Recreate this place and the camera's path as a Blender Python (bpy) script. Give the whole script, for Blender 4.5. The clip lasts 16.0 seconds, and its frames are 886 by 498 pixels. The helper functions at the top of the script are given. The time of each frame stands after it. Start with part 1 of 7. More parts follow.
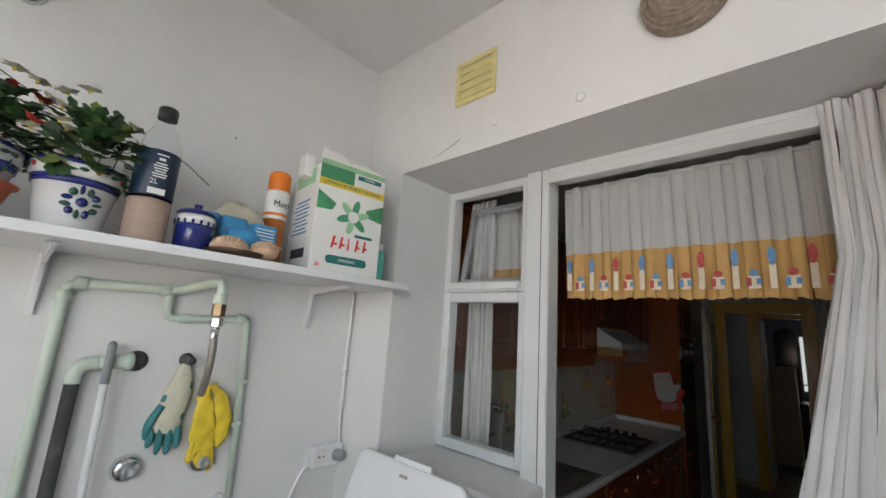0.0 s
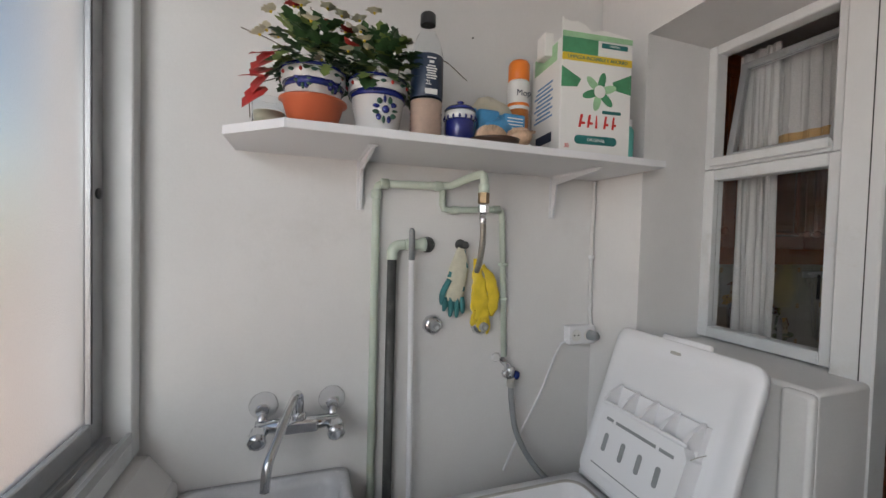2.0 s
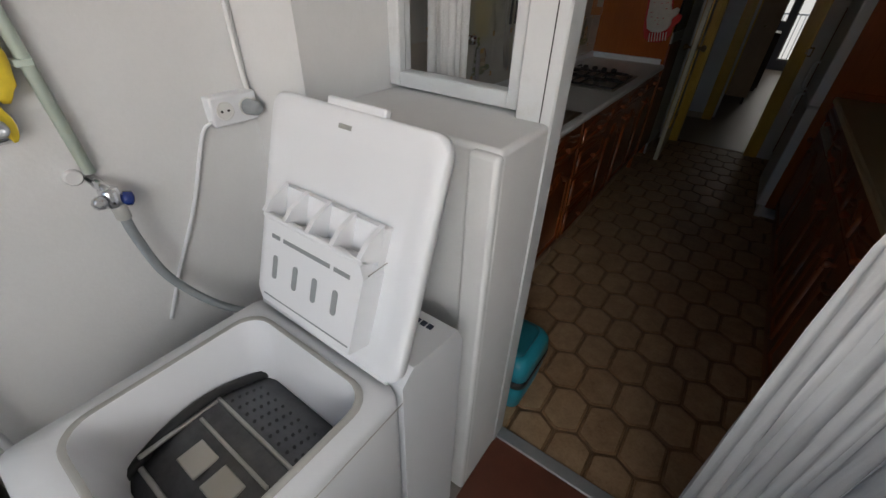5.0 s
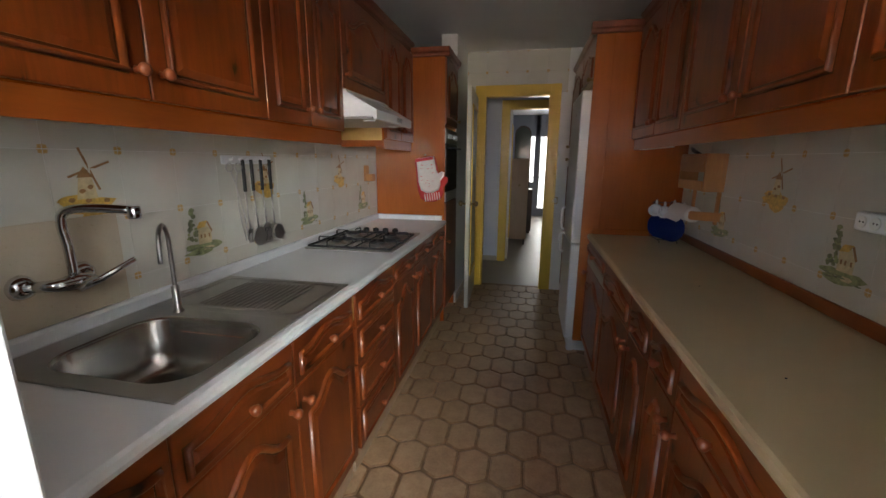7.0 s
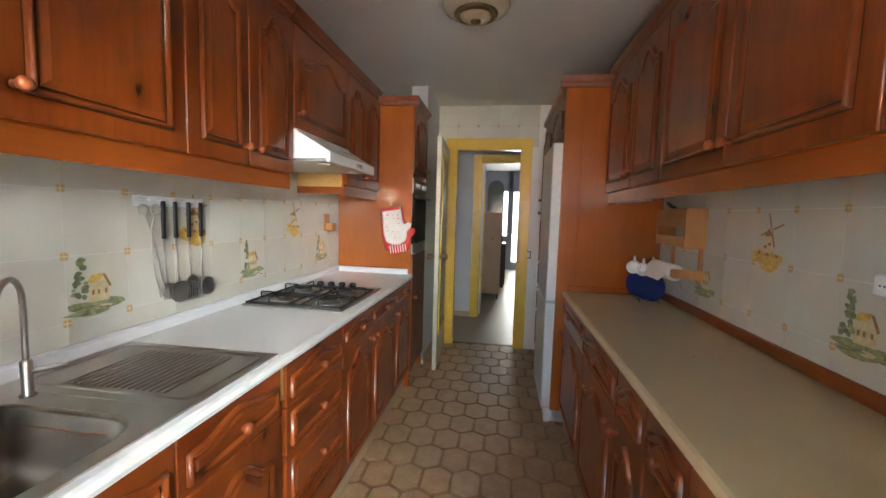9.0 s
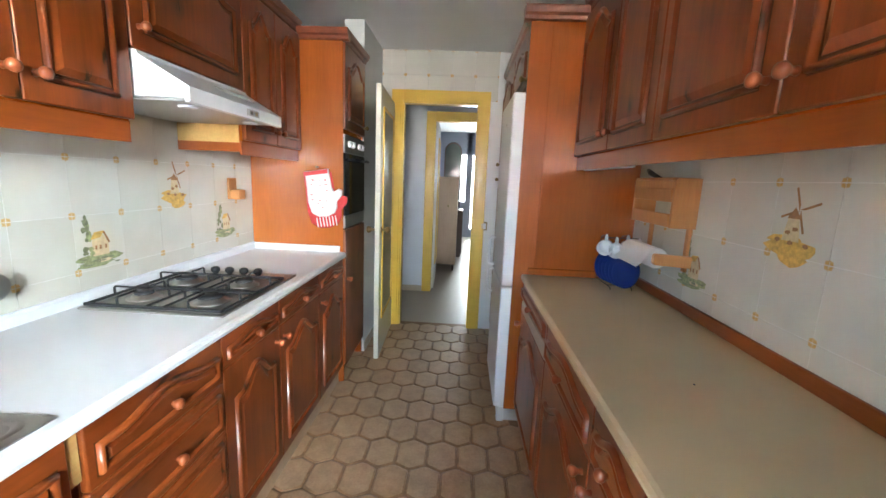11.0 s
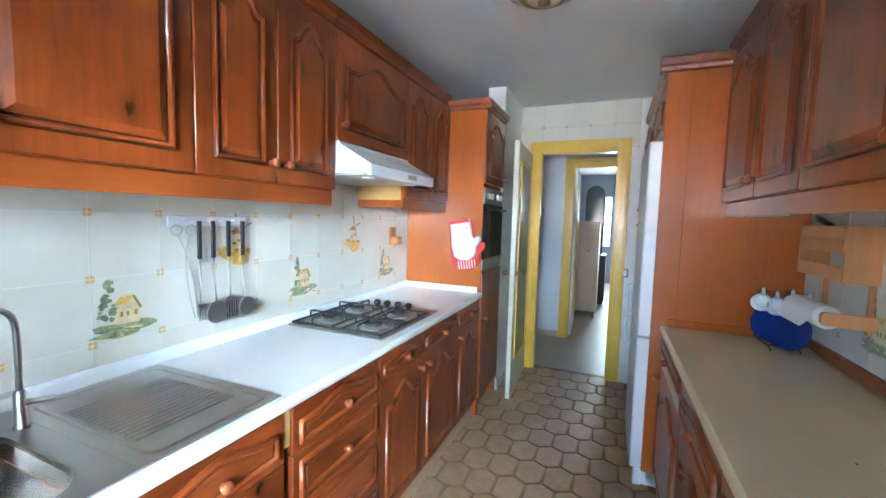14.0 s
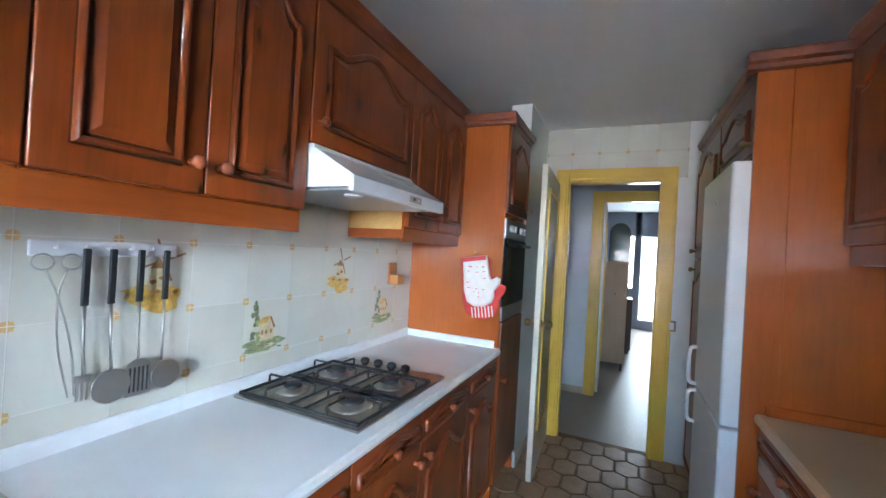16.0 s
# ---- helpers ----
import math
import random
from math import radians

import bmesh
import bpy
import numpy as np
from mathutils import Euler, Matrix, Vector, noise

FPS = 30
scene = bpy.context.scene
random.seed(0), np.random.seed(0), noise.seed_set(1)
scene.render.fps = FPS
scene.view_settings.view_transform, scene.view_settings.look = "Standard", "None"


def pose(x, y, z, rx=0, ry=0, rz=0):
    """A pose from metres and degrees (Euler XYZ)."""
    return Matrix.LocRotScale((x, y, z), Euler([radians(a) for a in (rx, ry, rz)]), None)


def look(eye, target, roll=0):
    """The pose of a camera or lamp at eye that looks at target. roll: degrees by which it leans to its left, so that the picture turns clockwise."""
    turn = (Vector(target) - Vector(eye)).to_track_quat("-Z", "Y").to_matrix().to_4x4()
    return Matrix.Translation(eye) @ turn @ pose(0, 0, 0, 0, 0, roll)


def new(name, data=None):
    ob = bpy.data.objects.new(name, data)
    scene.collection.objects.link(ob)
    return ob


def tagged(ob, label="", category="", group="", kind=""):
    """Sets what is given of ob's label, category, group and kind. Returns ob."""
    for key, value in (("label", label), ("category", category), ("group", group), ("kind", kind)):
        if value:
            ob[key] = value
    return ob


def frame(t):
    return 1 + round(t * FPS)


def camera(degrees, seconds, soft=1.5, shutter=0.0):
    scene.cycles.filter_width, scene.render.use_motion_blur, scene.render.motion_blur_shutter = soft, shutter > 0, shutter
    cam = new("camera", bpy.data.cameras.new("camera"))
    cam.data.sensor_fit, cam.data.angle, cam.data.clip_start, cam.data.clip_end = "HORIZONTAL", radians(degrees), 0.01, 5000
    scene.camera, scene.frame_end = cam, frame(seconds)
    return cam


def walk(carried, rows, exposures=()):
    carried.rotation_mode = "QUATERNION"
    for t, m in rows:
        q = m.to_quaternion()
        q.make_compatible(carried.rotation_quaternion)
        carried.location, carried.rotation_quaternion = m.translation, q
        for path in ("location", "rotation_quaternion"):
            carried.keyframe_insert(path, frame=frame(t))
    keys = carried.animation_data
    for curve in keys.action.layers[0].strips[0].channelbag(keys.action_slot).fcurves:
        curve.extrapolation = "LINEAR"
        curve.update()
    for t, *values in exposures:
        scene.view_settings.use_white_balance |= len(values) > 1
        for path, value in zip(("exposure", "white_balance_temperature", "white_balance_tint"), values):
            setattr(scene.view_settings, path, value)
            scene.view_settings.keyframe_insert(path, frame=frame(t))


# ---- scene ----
cam = camera(96, 16.0)

PATH = [
    (0, (1.523, -0.403, 1.648), (0.184, 1.03, 2.039), 3.88),
    (0.5, (1.508, -0.385, 1.638), (-0.182, 0.61, 2.027), 4.18),
    (1, (1.492, -0.406, 1.609), (-0.388, 0.182, 1.952), 3.76),
    (1.5, (1.465, -0.485, 1.559), (-0.48, -0.06, 1.749), 3.46),
    (2, (1.453, -0.513, 1.539), (-0.437, 0.139, 1.479), 1.52),
    (2.5, (1.435, -0.55, 1.538), (-0.365, 0.237, 1.165), 3.98),
    (3, (1.433, -0.554, 1.537), (-0.285, 0.197, 0.841), 5.21),
    (3.2, (1.433, -0.548, 1.52), (-0.251, 0.182, 0.727), 5.57),
    (5.3, (1.186, 0.082, 1.472), (0.406, 1.525, 0.327), 0.82),
    (5.5, (1.194, 0.168, 1.471), (0.507, 1.707, 0.395), 0.52),
    (6, (1.204, 0.406, 1.439), (0.596, 2.111, 0.589), 1.38),
    (6.5, (1.235, 0.55, 1.413), (0.654, 2.374, 0.833), 1.1),
    (7, (1.254, 0.643, 1.386), (0.857, 2.555, 0.953), 0.37),
    (7.5, (1.291, 0.664, 1.383), (1.006, 2.618, 1.061), -0.22),
    (8, (1.271, 0.74, 1.376), (1.144, 2.718, 1.106), -1.24),
    (8.5, (1.263, 0.807, 1.378), (1.134, 2.791, 1.16), -0.86),
    (9, (1.277, 0.892, 1.366), (0.988, 2.864, 1.193), 1.67),
    (9.5, (1.303, 1.046, 1.355), (1.054, 3.021, 1.159), 0.43),
    (9.7, (1.295, 1.117, 1.355), (1.224, 3.101, 1.109), -0.27),
    (11.8, (1.415, 1.415, 1.423), (1.265, 3.378, 1.069), 4.37),
    (12, (1.43, 1.397, 1.431), (1.245, 3.361, 1.099), 4.45),
    (12.5, (1.418, 1.346, 1.436), (1.176, 3.313, 1.166), 5.08),
    (13, (1.41, 1.308, 1.428), (1.142, 3.278, 1.212), 5.08),
    (13.5, (1.398, 1.248, 1.424), (0.928, 3.184, 1.246), 2.89),
    (14, (1.42, 1.209, 1.422), (0.648, 3.047, 1.264), 1.56),
    (14.5, (1.444, 1.238, 1.425), (0.61, 3.048, 1.262), 1.96),
    (15, (1.463, 1.342, 1.436), (0.587, 3.13, 1.253), 3.3),
    (15.5, (1.332, 1.521, 1.439), (0.422, 3.295, 1.287), 2.8),
    (16, (1.218, 1.682, 1.428), (0.388, 3.501, 1.439), 3.3),
]
EXPOSURES = [
    (0.0, -0.08, 6500, 5), (1.0, -0.12, 6600, 7), (2.0, -0.36, 6800, 10), (3.2, -0.25, 6800, 10), (5.3, 0.2, 7000, 10), (6.0, 0.45, 6900, 10),
    (6.6, 1.25, 6900, 9), (7.0, 2.85, 6700, 7), (7.5, 3.65, 6800, 7), (9.5, 4.05, 6600, 4),
    (11.8, 5.0, 5600, 0), (14.0, 4.85, 5100, -3), (15.0, 4.5, 4900, -2), (16.0, 4.25, 5200, 1),
]
walk(cam, [(t, look(eye, target, roll)) for t, eye, target, roll in PATH], EXPOSURES)

# ---------------- world, sun, window light ----------------
world = bpy.data.worlds.new("world")
scene.world = world
world.use_nodes = True
_wn = world.node_tree
_sky = _wn.nodes.new("ShaderNodeTexSky")
_sky.sky_type = "NISHITA"
_sky.sun_disc = False
_sky.sun_elevation, _sky.sun_rotation = radians(35), radians(4)
_wn.links.new(_sky.outputs[0], _wn.nodes["Background"].inputs[0])
_wn.nodes["Background"].inputs[1].default_value = 0.15

_sun = bpy.data.lights.new("sun", "SUN")
_sun.energy, _sun.angle, _sun.color = 5.0, radians(0.5), (1.0, 0.95, 0.88)
new("sun", _sun).matrix_world = look((0.7, 5, 7), (0, -5, 0))


def area(name, eye, target, w, h, power, color):
    lamp = bpy.data.lights.new(name, "AREA")
    lamp.shape, lamp.size, lamp.size_y, lamp.energy, lamp.color = "RECTANGLE", w, h, power, color
    new(name, lamp).matrix_world = look(eye, target)


area("balcony_sky_light", (2.2, -1.65, 2.05), (0.7, -0.15, 1.5), 1.3, 0.8, 17, (0.90, 0.95, 1.0))
area("balcony_facade_light", (1.7, -1.5, 1.15), (1.25, 2.6, 2.05), 1.3, 0.5, 5.2, (1.0, 0.90, 0.84))
area("far_room_daylight", (1.65, 11.35, 1.3), (1.3, 8, 0.9), 1.2, 1.5, 4.5, (1.0, 0.97, 0.92))

# ---------------- mesh helpers ----------------
ORIGIN = {"y": 0.0}      # the balcony is laid out from an origin of its own, BY metres further in
BY = 0.1


class Shape:
    """Collects geometry in one bmesh; put maps local (u, v, n) to the world."""

    def __init__(self, put=None):
        self.bm = bmesh.new()
        self.put = put or (lambda u, v, n: (u, v, n))

    def vert(self, p):
        x, y, z = self.put(*p)
        return self.bm.verts.new((x, y + ORIGIN["y"], z))

    def face(self, vs, mi=0, smooth=False):
        try:
            f = self.bm.faces.new(vs)
        except ValueError:
            return None
        f.material_index, f.smooth = mi, smooth
        return f

    def box(self, x0, x1, y0, y1, z0, z1, bevel=0.0, mi=0, seg=1):
        v = [self.vert((x, y, z)) for x in (x0, x1) for y in (y0, y1) for z in (z0, z1)]
        fs = [self.face([v[i] for i in q], mi) for q in ((0, 1, 3, 2), (4, 6, 7, 5), (0, 4, 5, 1), (2, 3, 7, 6), (0, 2, 6, 4), (1, 5, 7, 3))]
        if bevel > 0:
            es = list({e for f in fs for e in f.edges})
            bmesh.ops.recalc_face_normals(self.bm, faces=fs)
            r = bmesh.ops.bevel(self.bm, geom=es, offset=bevel, segments=seg, profile=0.5, affect="EDGES")
            for f in r["faces"]:
                f.material_index = mi
                f.smooth = seg > 1
        return self

    def rings(self, rings, mi=0, close=True, cap0=False, cap1=False, smooth=True):
        vs = [[self.vert(p) for p in ring] for ring in rings]
        n = len(vs[0])
        for a, b in zip(vs, vs[1:]):
            for i in range(n if close else n - 1):
                j = (i + 1) % n
                self.face([a[i], a[j], b[j], b[i]], mi, smooth)
        if cap0:
            self.face(vs[0][::-1], mi)
        if cap1:
            self.face(vs[-1], mi)
        return self

    def prism(self, pts, d0, d1, mi=0, axis=2):
        """A polygon in two local axes, extruded along the third."""
        def p3(p, d):
            return {0: (d, p[0], p[1]), 1: (p[0], d, p[1]), 2: (p[0], p[1], d)}[axis]
        return self.rings([[p3(p, d0) for p in pts], [p3(p, d1) for p in pts]], mi, True, True, True, False)

    def lathe(self, prof, at, way=(0, 0, 1), seg=20, mi=0, cap=True, smooth=True):
        q = Vector(way).normalized().to_track_quat("Z", "Y")
        rings = [[tuple(Vector(at) + q @ Vector((r * math.cos(a), r * math.sin(a), h))) for a in (2 * math.pi * i / seg for i in range(seg))] for r, h in prof]
        return self.rings(rings, mi, True, cap, cap, smooth)

    def tube(self, path, r, seg=10, mi=0, cap=True):
        path = [Vector(p) for p in path]
        rr = r if isinstance(r, (list, tuple)) else [r] * len(path)
        rings, up = [], None
        for i, p in enumerate(path):
            d = (path[min(i + 1, len(path) - 1)] - path[max(i - 1, 0)]).normalized()
            if up is None:
                up = d.orthogonal().normalized()
            up = (up - d * up.dot(d)).normalized()
            side = d.cross(up)
            rings.append([tuple(p + rr[i] * (math.cos(a) * up + math.sin(a) * side)) for a in (2 * math.pi * k / seg for k in range(seg))])
        return self.rings(rings, mi, True, cap, cap, True)

    def ball(self, c, rx, ry, rz, seg=12, mi=0, lump=0.0, seed=0.0):
        rings = []
        for j in range(1, seg // 2 + 1):
            th = math.pi * (j - 0.5) / (seg // 2)
            ring = []
            for i in range(seg):
                a = 2 * math.pi * i / seg
                d = Vector((math.sin(th) * math.cos(a), math.sin(th) * math.sin(a), math.cos(th)))
                k = 1 + lump * noise.noise(d * 2.3 + Vector((seed, 0, 0)))
                ring.append((c[0] + rx * d.x * k, c[1] + ry * d.y * k, c[2] + rz * d.z * k))
            rings.append(ring)
        return self.rings(rings, mi, True, True, True, True)


def smooth_path(pts, n=8):
    """A Catmull-Rom path through the points."""
    p = [Vector(a) for a in pts]
    p = [2 * p[0] - p[1]] + p + [2 * p[-1] - p[-2]]
    out = []
    for i in range(1, len(p) - 2):
        for k in range(n):
            t = k / n
            a, b, c, d = p[i - 1 : i + 3]
            out.append(0.5 * (2 * b + (c - a) * t + (2 * a - 5 * b + 4 * c - d) * t * t + (3 * b - a - 3 * c + d) * t**3))
    return [tuple(v) for v in out] + [tuple(p[-2])]


def rounded(x0, x1, y0, y1, r, seg=5):
    pts = []
    for cx, cy, a0 in ((x1 - r, y1 - r, 0), (x0 + r, y1 - r, 90), (x0 + r, y0 + r, 180), (x1 - r, y0 + r, 270)):
        for k in range(seg + 1):
            a = radians(a0 + 90 * k / seg)
            pts.append((cx + r * math.cos(a), cy + r * math.sin(a)))
    return pts


def thing(name, at, label, category, group="", kind=""):
    root = new(name)
    root.empty_display_size = 0.05
    root.matrix_basis = Matrix.Translation((at[0], at[1] + ORIGIN["y"], at[2]))
    return tagged(root, label, category, group, kind)


def root_of(ob):
    m = Matrix.Identity(4)
    while ob is not None:
        m = ob.matrix_basis @ m if ob.parent is None else m
        ob = ob.parent
    return m


def part(name, shape, mats, parent=None, label="", category="", kind=""):
    bm = shape.bm
    bmesh.ops.recalc_face_normals(bm, faces=bm.faces)
    me = bpy.data.meshes.new(name)
    bm.to_mesh(me)
    bm.free()
    for m in mats if isinstance(mats, (list, tuple)) else [mats]:
        me.materials.append(m)
    ob = new(name, me)
    if parent is not None:
        ob.parent = parent
        ob.matrix_parent_inverse = root_of(parent).inverted() if parent.parent is None else Matrix.Identity(4)
    return tagged(ob, label, category, "", kind)


# ---------------- materials ----------------
def nodes_of(name):
    m = bpy.data.materials.new(name)
    m.use_nodes = True
    nt = m.node_tree
    return m, nt, nt.nodes["Principled BSDF"]


def link(nt, a, b):
    nt.links.new(a, b)


def coords(nt, scale=(1, 1, 1), rand=0.0):
    tc = nt.nodes.new("ShaderNodeTexCoord")
    mp = nt.nodes.new("ShaderNodeMapping")
    mp.inputs["Scale"].default_value = scale
    link(nt, tc.outputs["Object"], mp.inputs["Vector"])
    if rand:
        oi = nt.nodes.new("ShaderNodeObjectInfo")
        ml = nt.nodes.new("ShaderNodeMath")
        ml.operation = "MULTIPLY"
        ml.inputs[1].default_value = rand
        link(nt, oi.outputs["Random"], ml.inputs[0])
        link(nt, ml.outputs[0], mp.inputs["Location"])
    return mp.outputs[0]


def noise_tex(nt, vec, scale, detail=4.0, rough=0.6):
    n = nt.nodes.new("ShaderNodeTexNoise")
    n.inputs["Scale"].default_value, n.inputs["Detail"].default_value, n.inputs["Roughness"].default_value = scale, detail, rough
    link(nt, vec, n.inputs["Vector"])
    return n.outputs["Fac"]


def ramp(nt, fac, stops):
    r = nt.nodes.new("ShaderNodeValToRGB")
    els = r.color_ramp.elements
    els[0].position, els[0].color = stops[0][0], (*stops[0][1], 1)
    els[1].position, els[1].color = stops[-1][0], (*stops[-1][1], 1)
    for pos, c in stops[1:-1]:
        e = els.new(pos)
        e.color = (*c, 1)
    link(nt, fac, r.inputs[0])
    return r.outputs[0]


def mixed(nt, fac, a, b, mode="MIX"):
    m = nt.nodes.new("ShaderNodeMix")
    m.data_type, m.blend_type = "RGBA", mode
    for sock, v in ((m.inputs[0], fac), (m.inputs[6], a), (m.inputs[7], b)):
        if isinstance(v, (int, float)):
            sock.default_value = v
        elif isinstance(v, tuple):
            sock.default_value = (*v, 1)
        else:
            link(nt, v, sock)
    return m.outputs[2]


def bumped(nt, bs, height, strength, distance=0.002):
    b = nt.nodes.new("ShaderNodeBump")
    b.inputs["Strength"].default_value, b.inputs["Distance"].default_value = strength, distance
    link(nt, height, b.inputs["Height"])
    link(nt, b.outputs[0], bs.inputs["Normal"])


def surface(name, col, rough=0.5, metal=0.0, vary=0.08, scale=5.0, fine=90.0, bump=0.15, coat=0.0, stain=None, dist=0.001, rand=0.0, stretch=(1, 1, 1), sheen=0.0, gloss_vary=0.08):
    m, nt, bs = nodes_of(name)
    v = coords(nt, stretch, rand)
    big = noise_tex(nt, v, scale)
    small = noise_tex(nt, v, fine, 3.0)
    lo, hi = tuple(c * (1 - vary) for c in col), tuple(min(1.0, c * (1 + vary)) for c in col)
    c = ramp(nt, big, [(0.3, lo), (0.7, hi)])
    c = mixed(nt, 0.25, c, ramp(nt, small, [(0.3, lo), (0.7, hi)]))
    if stain:
        patch = noise_tex(nt, v, scale * 0.7, 8.0, 0.75)
        c = mixed(nt, ramp(nt, patch, [(0.56, (0, 0, 0)), (0.75, (0.7, 0.7, 0.7))]), c, stain)
    link(nt, c, bs.inputs["Base Color"])
    rr = nt.nodes.new("ShaderNodeMapRange")
    rr.inputs[3].default_value, rr.inputs[4].default_value = max(0.02, rough - gloss_vary), min(1.0, rough + gloss_vary)
    link(nt, small, rr.inputs[0])
    link(nt, rr.outputs[0], bs.inputs["Roughness"])
    bs.inputs["Metallic"].default_value = metal
    bs.inputs["Coat Weight"].default_value = coat
    bs.inputs["Coat Roughness"].default_value = 0.15
    bs.inputs["Sheen Weight"].default_value = sheen
    if bump:
        bumped(nt, bs, small, bump, dist)
    return m


def wood(name, dark, light, grain, rough=0.3, coat=0.35, knots=True):
    """Varnished pine; grain: the axis along which it runs."""
    m, nt, bs = nodes_of(name)
    st = [9.0, 9.0, 9.0]
    st["xyz".index(grain)] = 0.7
    v = coords(nt, tuple(st), 7.0)
    base = noise_tex(nt, v, 1.3, 6.0, 0.62)
    fib = noise_tex(nt, v, 9.0, 5.0, 0.7)
    wide = noise_tex(nt, coords(nt, (1, 1, 1), 3.0), 2.2, 3.0)
    mid = tuple((a + b) / 2 for a, b in zip(dark, light))
    c = ramp(nt, base, [(0.32, dark), (0.5, mid), (0.68, light)])
    c = mixed(nt, 0.3, c, ramp(nt, fib, [(0.35, tuple(x * 0.55 for x in dark)), (0.6, light)]))
    c = mixed(nt, 0.45, c, ramp(nt, wide, [(0.35, dark), (0.65, light)]))
    if knots:
        sp, cb = nt.nodes.new("ShaderNodeSeparateXYZ"), nt.nodes.new("ShaderNodeCombineXYZ")
        ks = [1.0, 1.0, 1.0]
        ks["xyz".index(grain)] = 0.55
        wob = nt.nodes.new("ShaderNodeVectorMath")
        wob.operation = "ADD"
        link(nt, coords(nt, tuple(ks), 11.0), wob.inputs[0])
        link(nt, ramp(nt, fib, [(0.3, (0, 0, 0)), (0.7, (0.02, 0.02, 0.02))]), wob.inputs[1])
        link(nt, wob.outputs[0], sp.inputs[0])
        link(nt, sp.outputs[1], cb.inputs[0])
        link(nt, sp.outputs[2], cb.inputs[1])
        vo = nt.nodes.new("ShaderNodeTexVoronoi")
        vo.voronoi_dimensions = "2D"
        vo.inputs["Scale"].default_value = 6.5
        link(nt, cb.outputs[0], vo.inputs["Vector"])
        keep = ramp(nt, vo.outputs["Color"], [(0.50, (0, 0, 0)), (0.52, (1, 1, 1))])
        halo = mixed(nt, 1.0, ramp(nt, vo.outputs["Distance"], [(0.05, (0.55, 0.55, 0.55)), (0.22, (0, 0, 0))]), keep, "MULTIPLY")
        c = mixed(nt, halo, c, tuple(x * 0.6 for x in dark))
        k = mixed(nt, 1.0, ramp(nt, vo.outputs["Distance"], [(0.035, (1, 1, 1)), (0.075, (0, 0, 0))]), keep, "MULTIPLY")
        c = mixed(nt, k, c, tuple(x * 0.16 for x in dark))
    link(nt, c, bs.inputs["Base Color"])
    bs.inputs["Roughness"].default_value = rough
    bs.inputs["Coat Weight"].default_value = coat
    bs.inputs["Coat Roughness"].default_value = 0.12
    bumped(nt, bs, fib, 0.12, 0.0008)
    return m


WOOD_V = wood("pine_upright", (0.080, 0.0135, 0.0028), (0.285, 0.062, 0.0105), "z", 0.28, 0.24)
WOOD_H = wood("pine_lengthwise", (0.080, 0.0135, 0.0028), (0.285, 0.062, 0.0105), "y", 0.28, 0.24)
GROOVE = wood("dark_glazed_groove", (0.04, 0.0085, 0.0022), (0.085, 0.019, 0.0042), "z", 0.38, 0.2, False)
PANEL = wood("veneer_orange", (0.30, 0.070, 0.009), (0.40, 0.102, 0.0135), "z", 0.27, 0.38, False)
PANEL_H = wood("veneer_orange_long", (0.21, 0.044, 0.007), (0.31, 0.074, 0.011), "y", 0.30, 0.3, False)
RAW = wood("raw_pine", (0.46, 0.27, 0.08), (0.60, 0.38, 0.13), "y", 0.6, 0.0, False)
KNOB = wood("knob_wood", (0.20, 0.045, 0.015), (0.34, 0.09, 0.03), "z", 0.28, 0.5, False)
LIGHTWOOD = wood("beech", (0.42, 0.17, 0.05), (0.58, 0.27, 0.09), "z", 0.45, 0.1, False)
BEIGEWOOD = wood("pale_beige_board", (0.40, 0.28, 0.18), (0.50, 0.36, 0.24), "z", 0.5, 0.0, False)
PLASTER = surface("white_plaster", (0.69, 0.69, 0.685), 0.75, vary=0.05, scale=3.0, fine=120, bump=0.35, stain=(0.60, 0.595, 0.58))
PLASTER_K = surface("kitchen_paint", (0.76, 0.76, 0.75), 0.7, vary=0.04, scale=2.0, fine=140, bump=0.2)
HALL_PAINT = surface("hall_paint", (0.72, 0.74, 0.78), 0.7, vary=0.05, scale=2.0, fine=120, bump=0.2)
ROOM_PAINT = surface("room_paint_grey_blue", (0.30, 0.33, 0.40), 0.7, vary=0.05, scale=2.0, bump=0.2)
CEIL = surface("ceiling_paint", (0.80, 0.80, 0.80), 0.8, vary=0.04, scale=1.5, fine=60, bump=0.3)
YELLOW = surface("yellow_gloss_paint", (0.72, 0.47, 0.055), 0.32, vary=0.08, scale=6, fine=60, bump=0.15, coat=0.3)
CREAM = surface("cream_gloss_paint", (0.70, 0.68, 0.56), 0.35, vary=0.05, scale=5, fine=70, bump=0.12, coat=0.2)
OLIVE = surface("olive_door_panel", (0.33, 0.31, 0.18), 0.4, vary=0.08, scale=4, bump=0.1)
ALU = surface("white_aluminium", (0.62, 0.635, 0.64), 0.38, vary=0.04, scale=8, fine=150, bump=0.05, stain=(0.50, 0.49, 0.46))
ALU_GREY = surface("grey_aluminium", (0.42, 0.43, 0.44), 0.35, 0.5, vary=0.06, scale=9, bump=0.05, stain=(0.28, 0.27, 0.25))
RUBBER = surface("dark_rubber", (0.035, 0.035, 0.037), 0.6, vary=0.2)
STEEL = surface("brushed_steel", (0.47, 0.455, 0.435), 0.36, 1.0, vary=0.06, scale=7, fine=40, bump=0.06, stretch=(1, 0.15, 1))
STEEL_BOWL = surface("polished_bowl_steel", (0.40, 0.385, 0.365), 0.24, 1.0, vary=0.04, scale=7, fine=40, bump=0.0, gloss_vary=0.01)
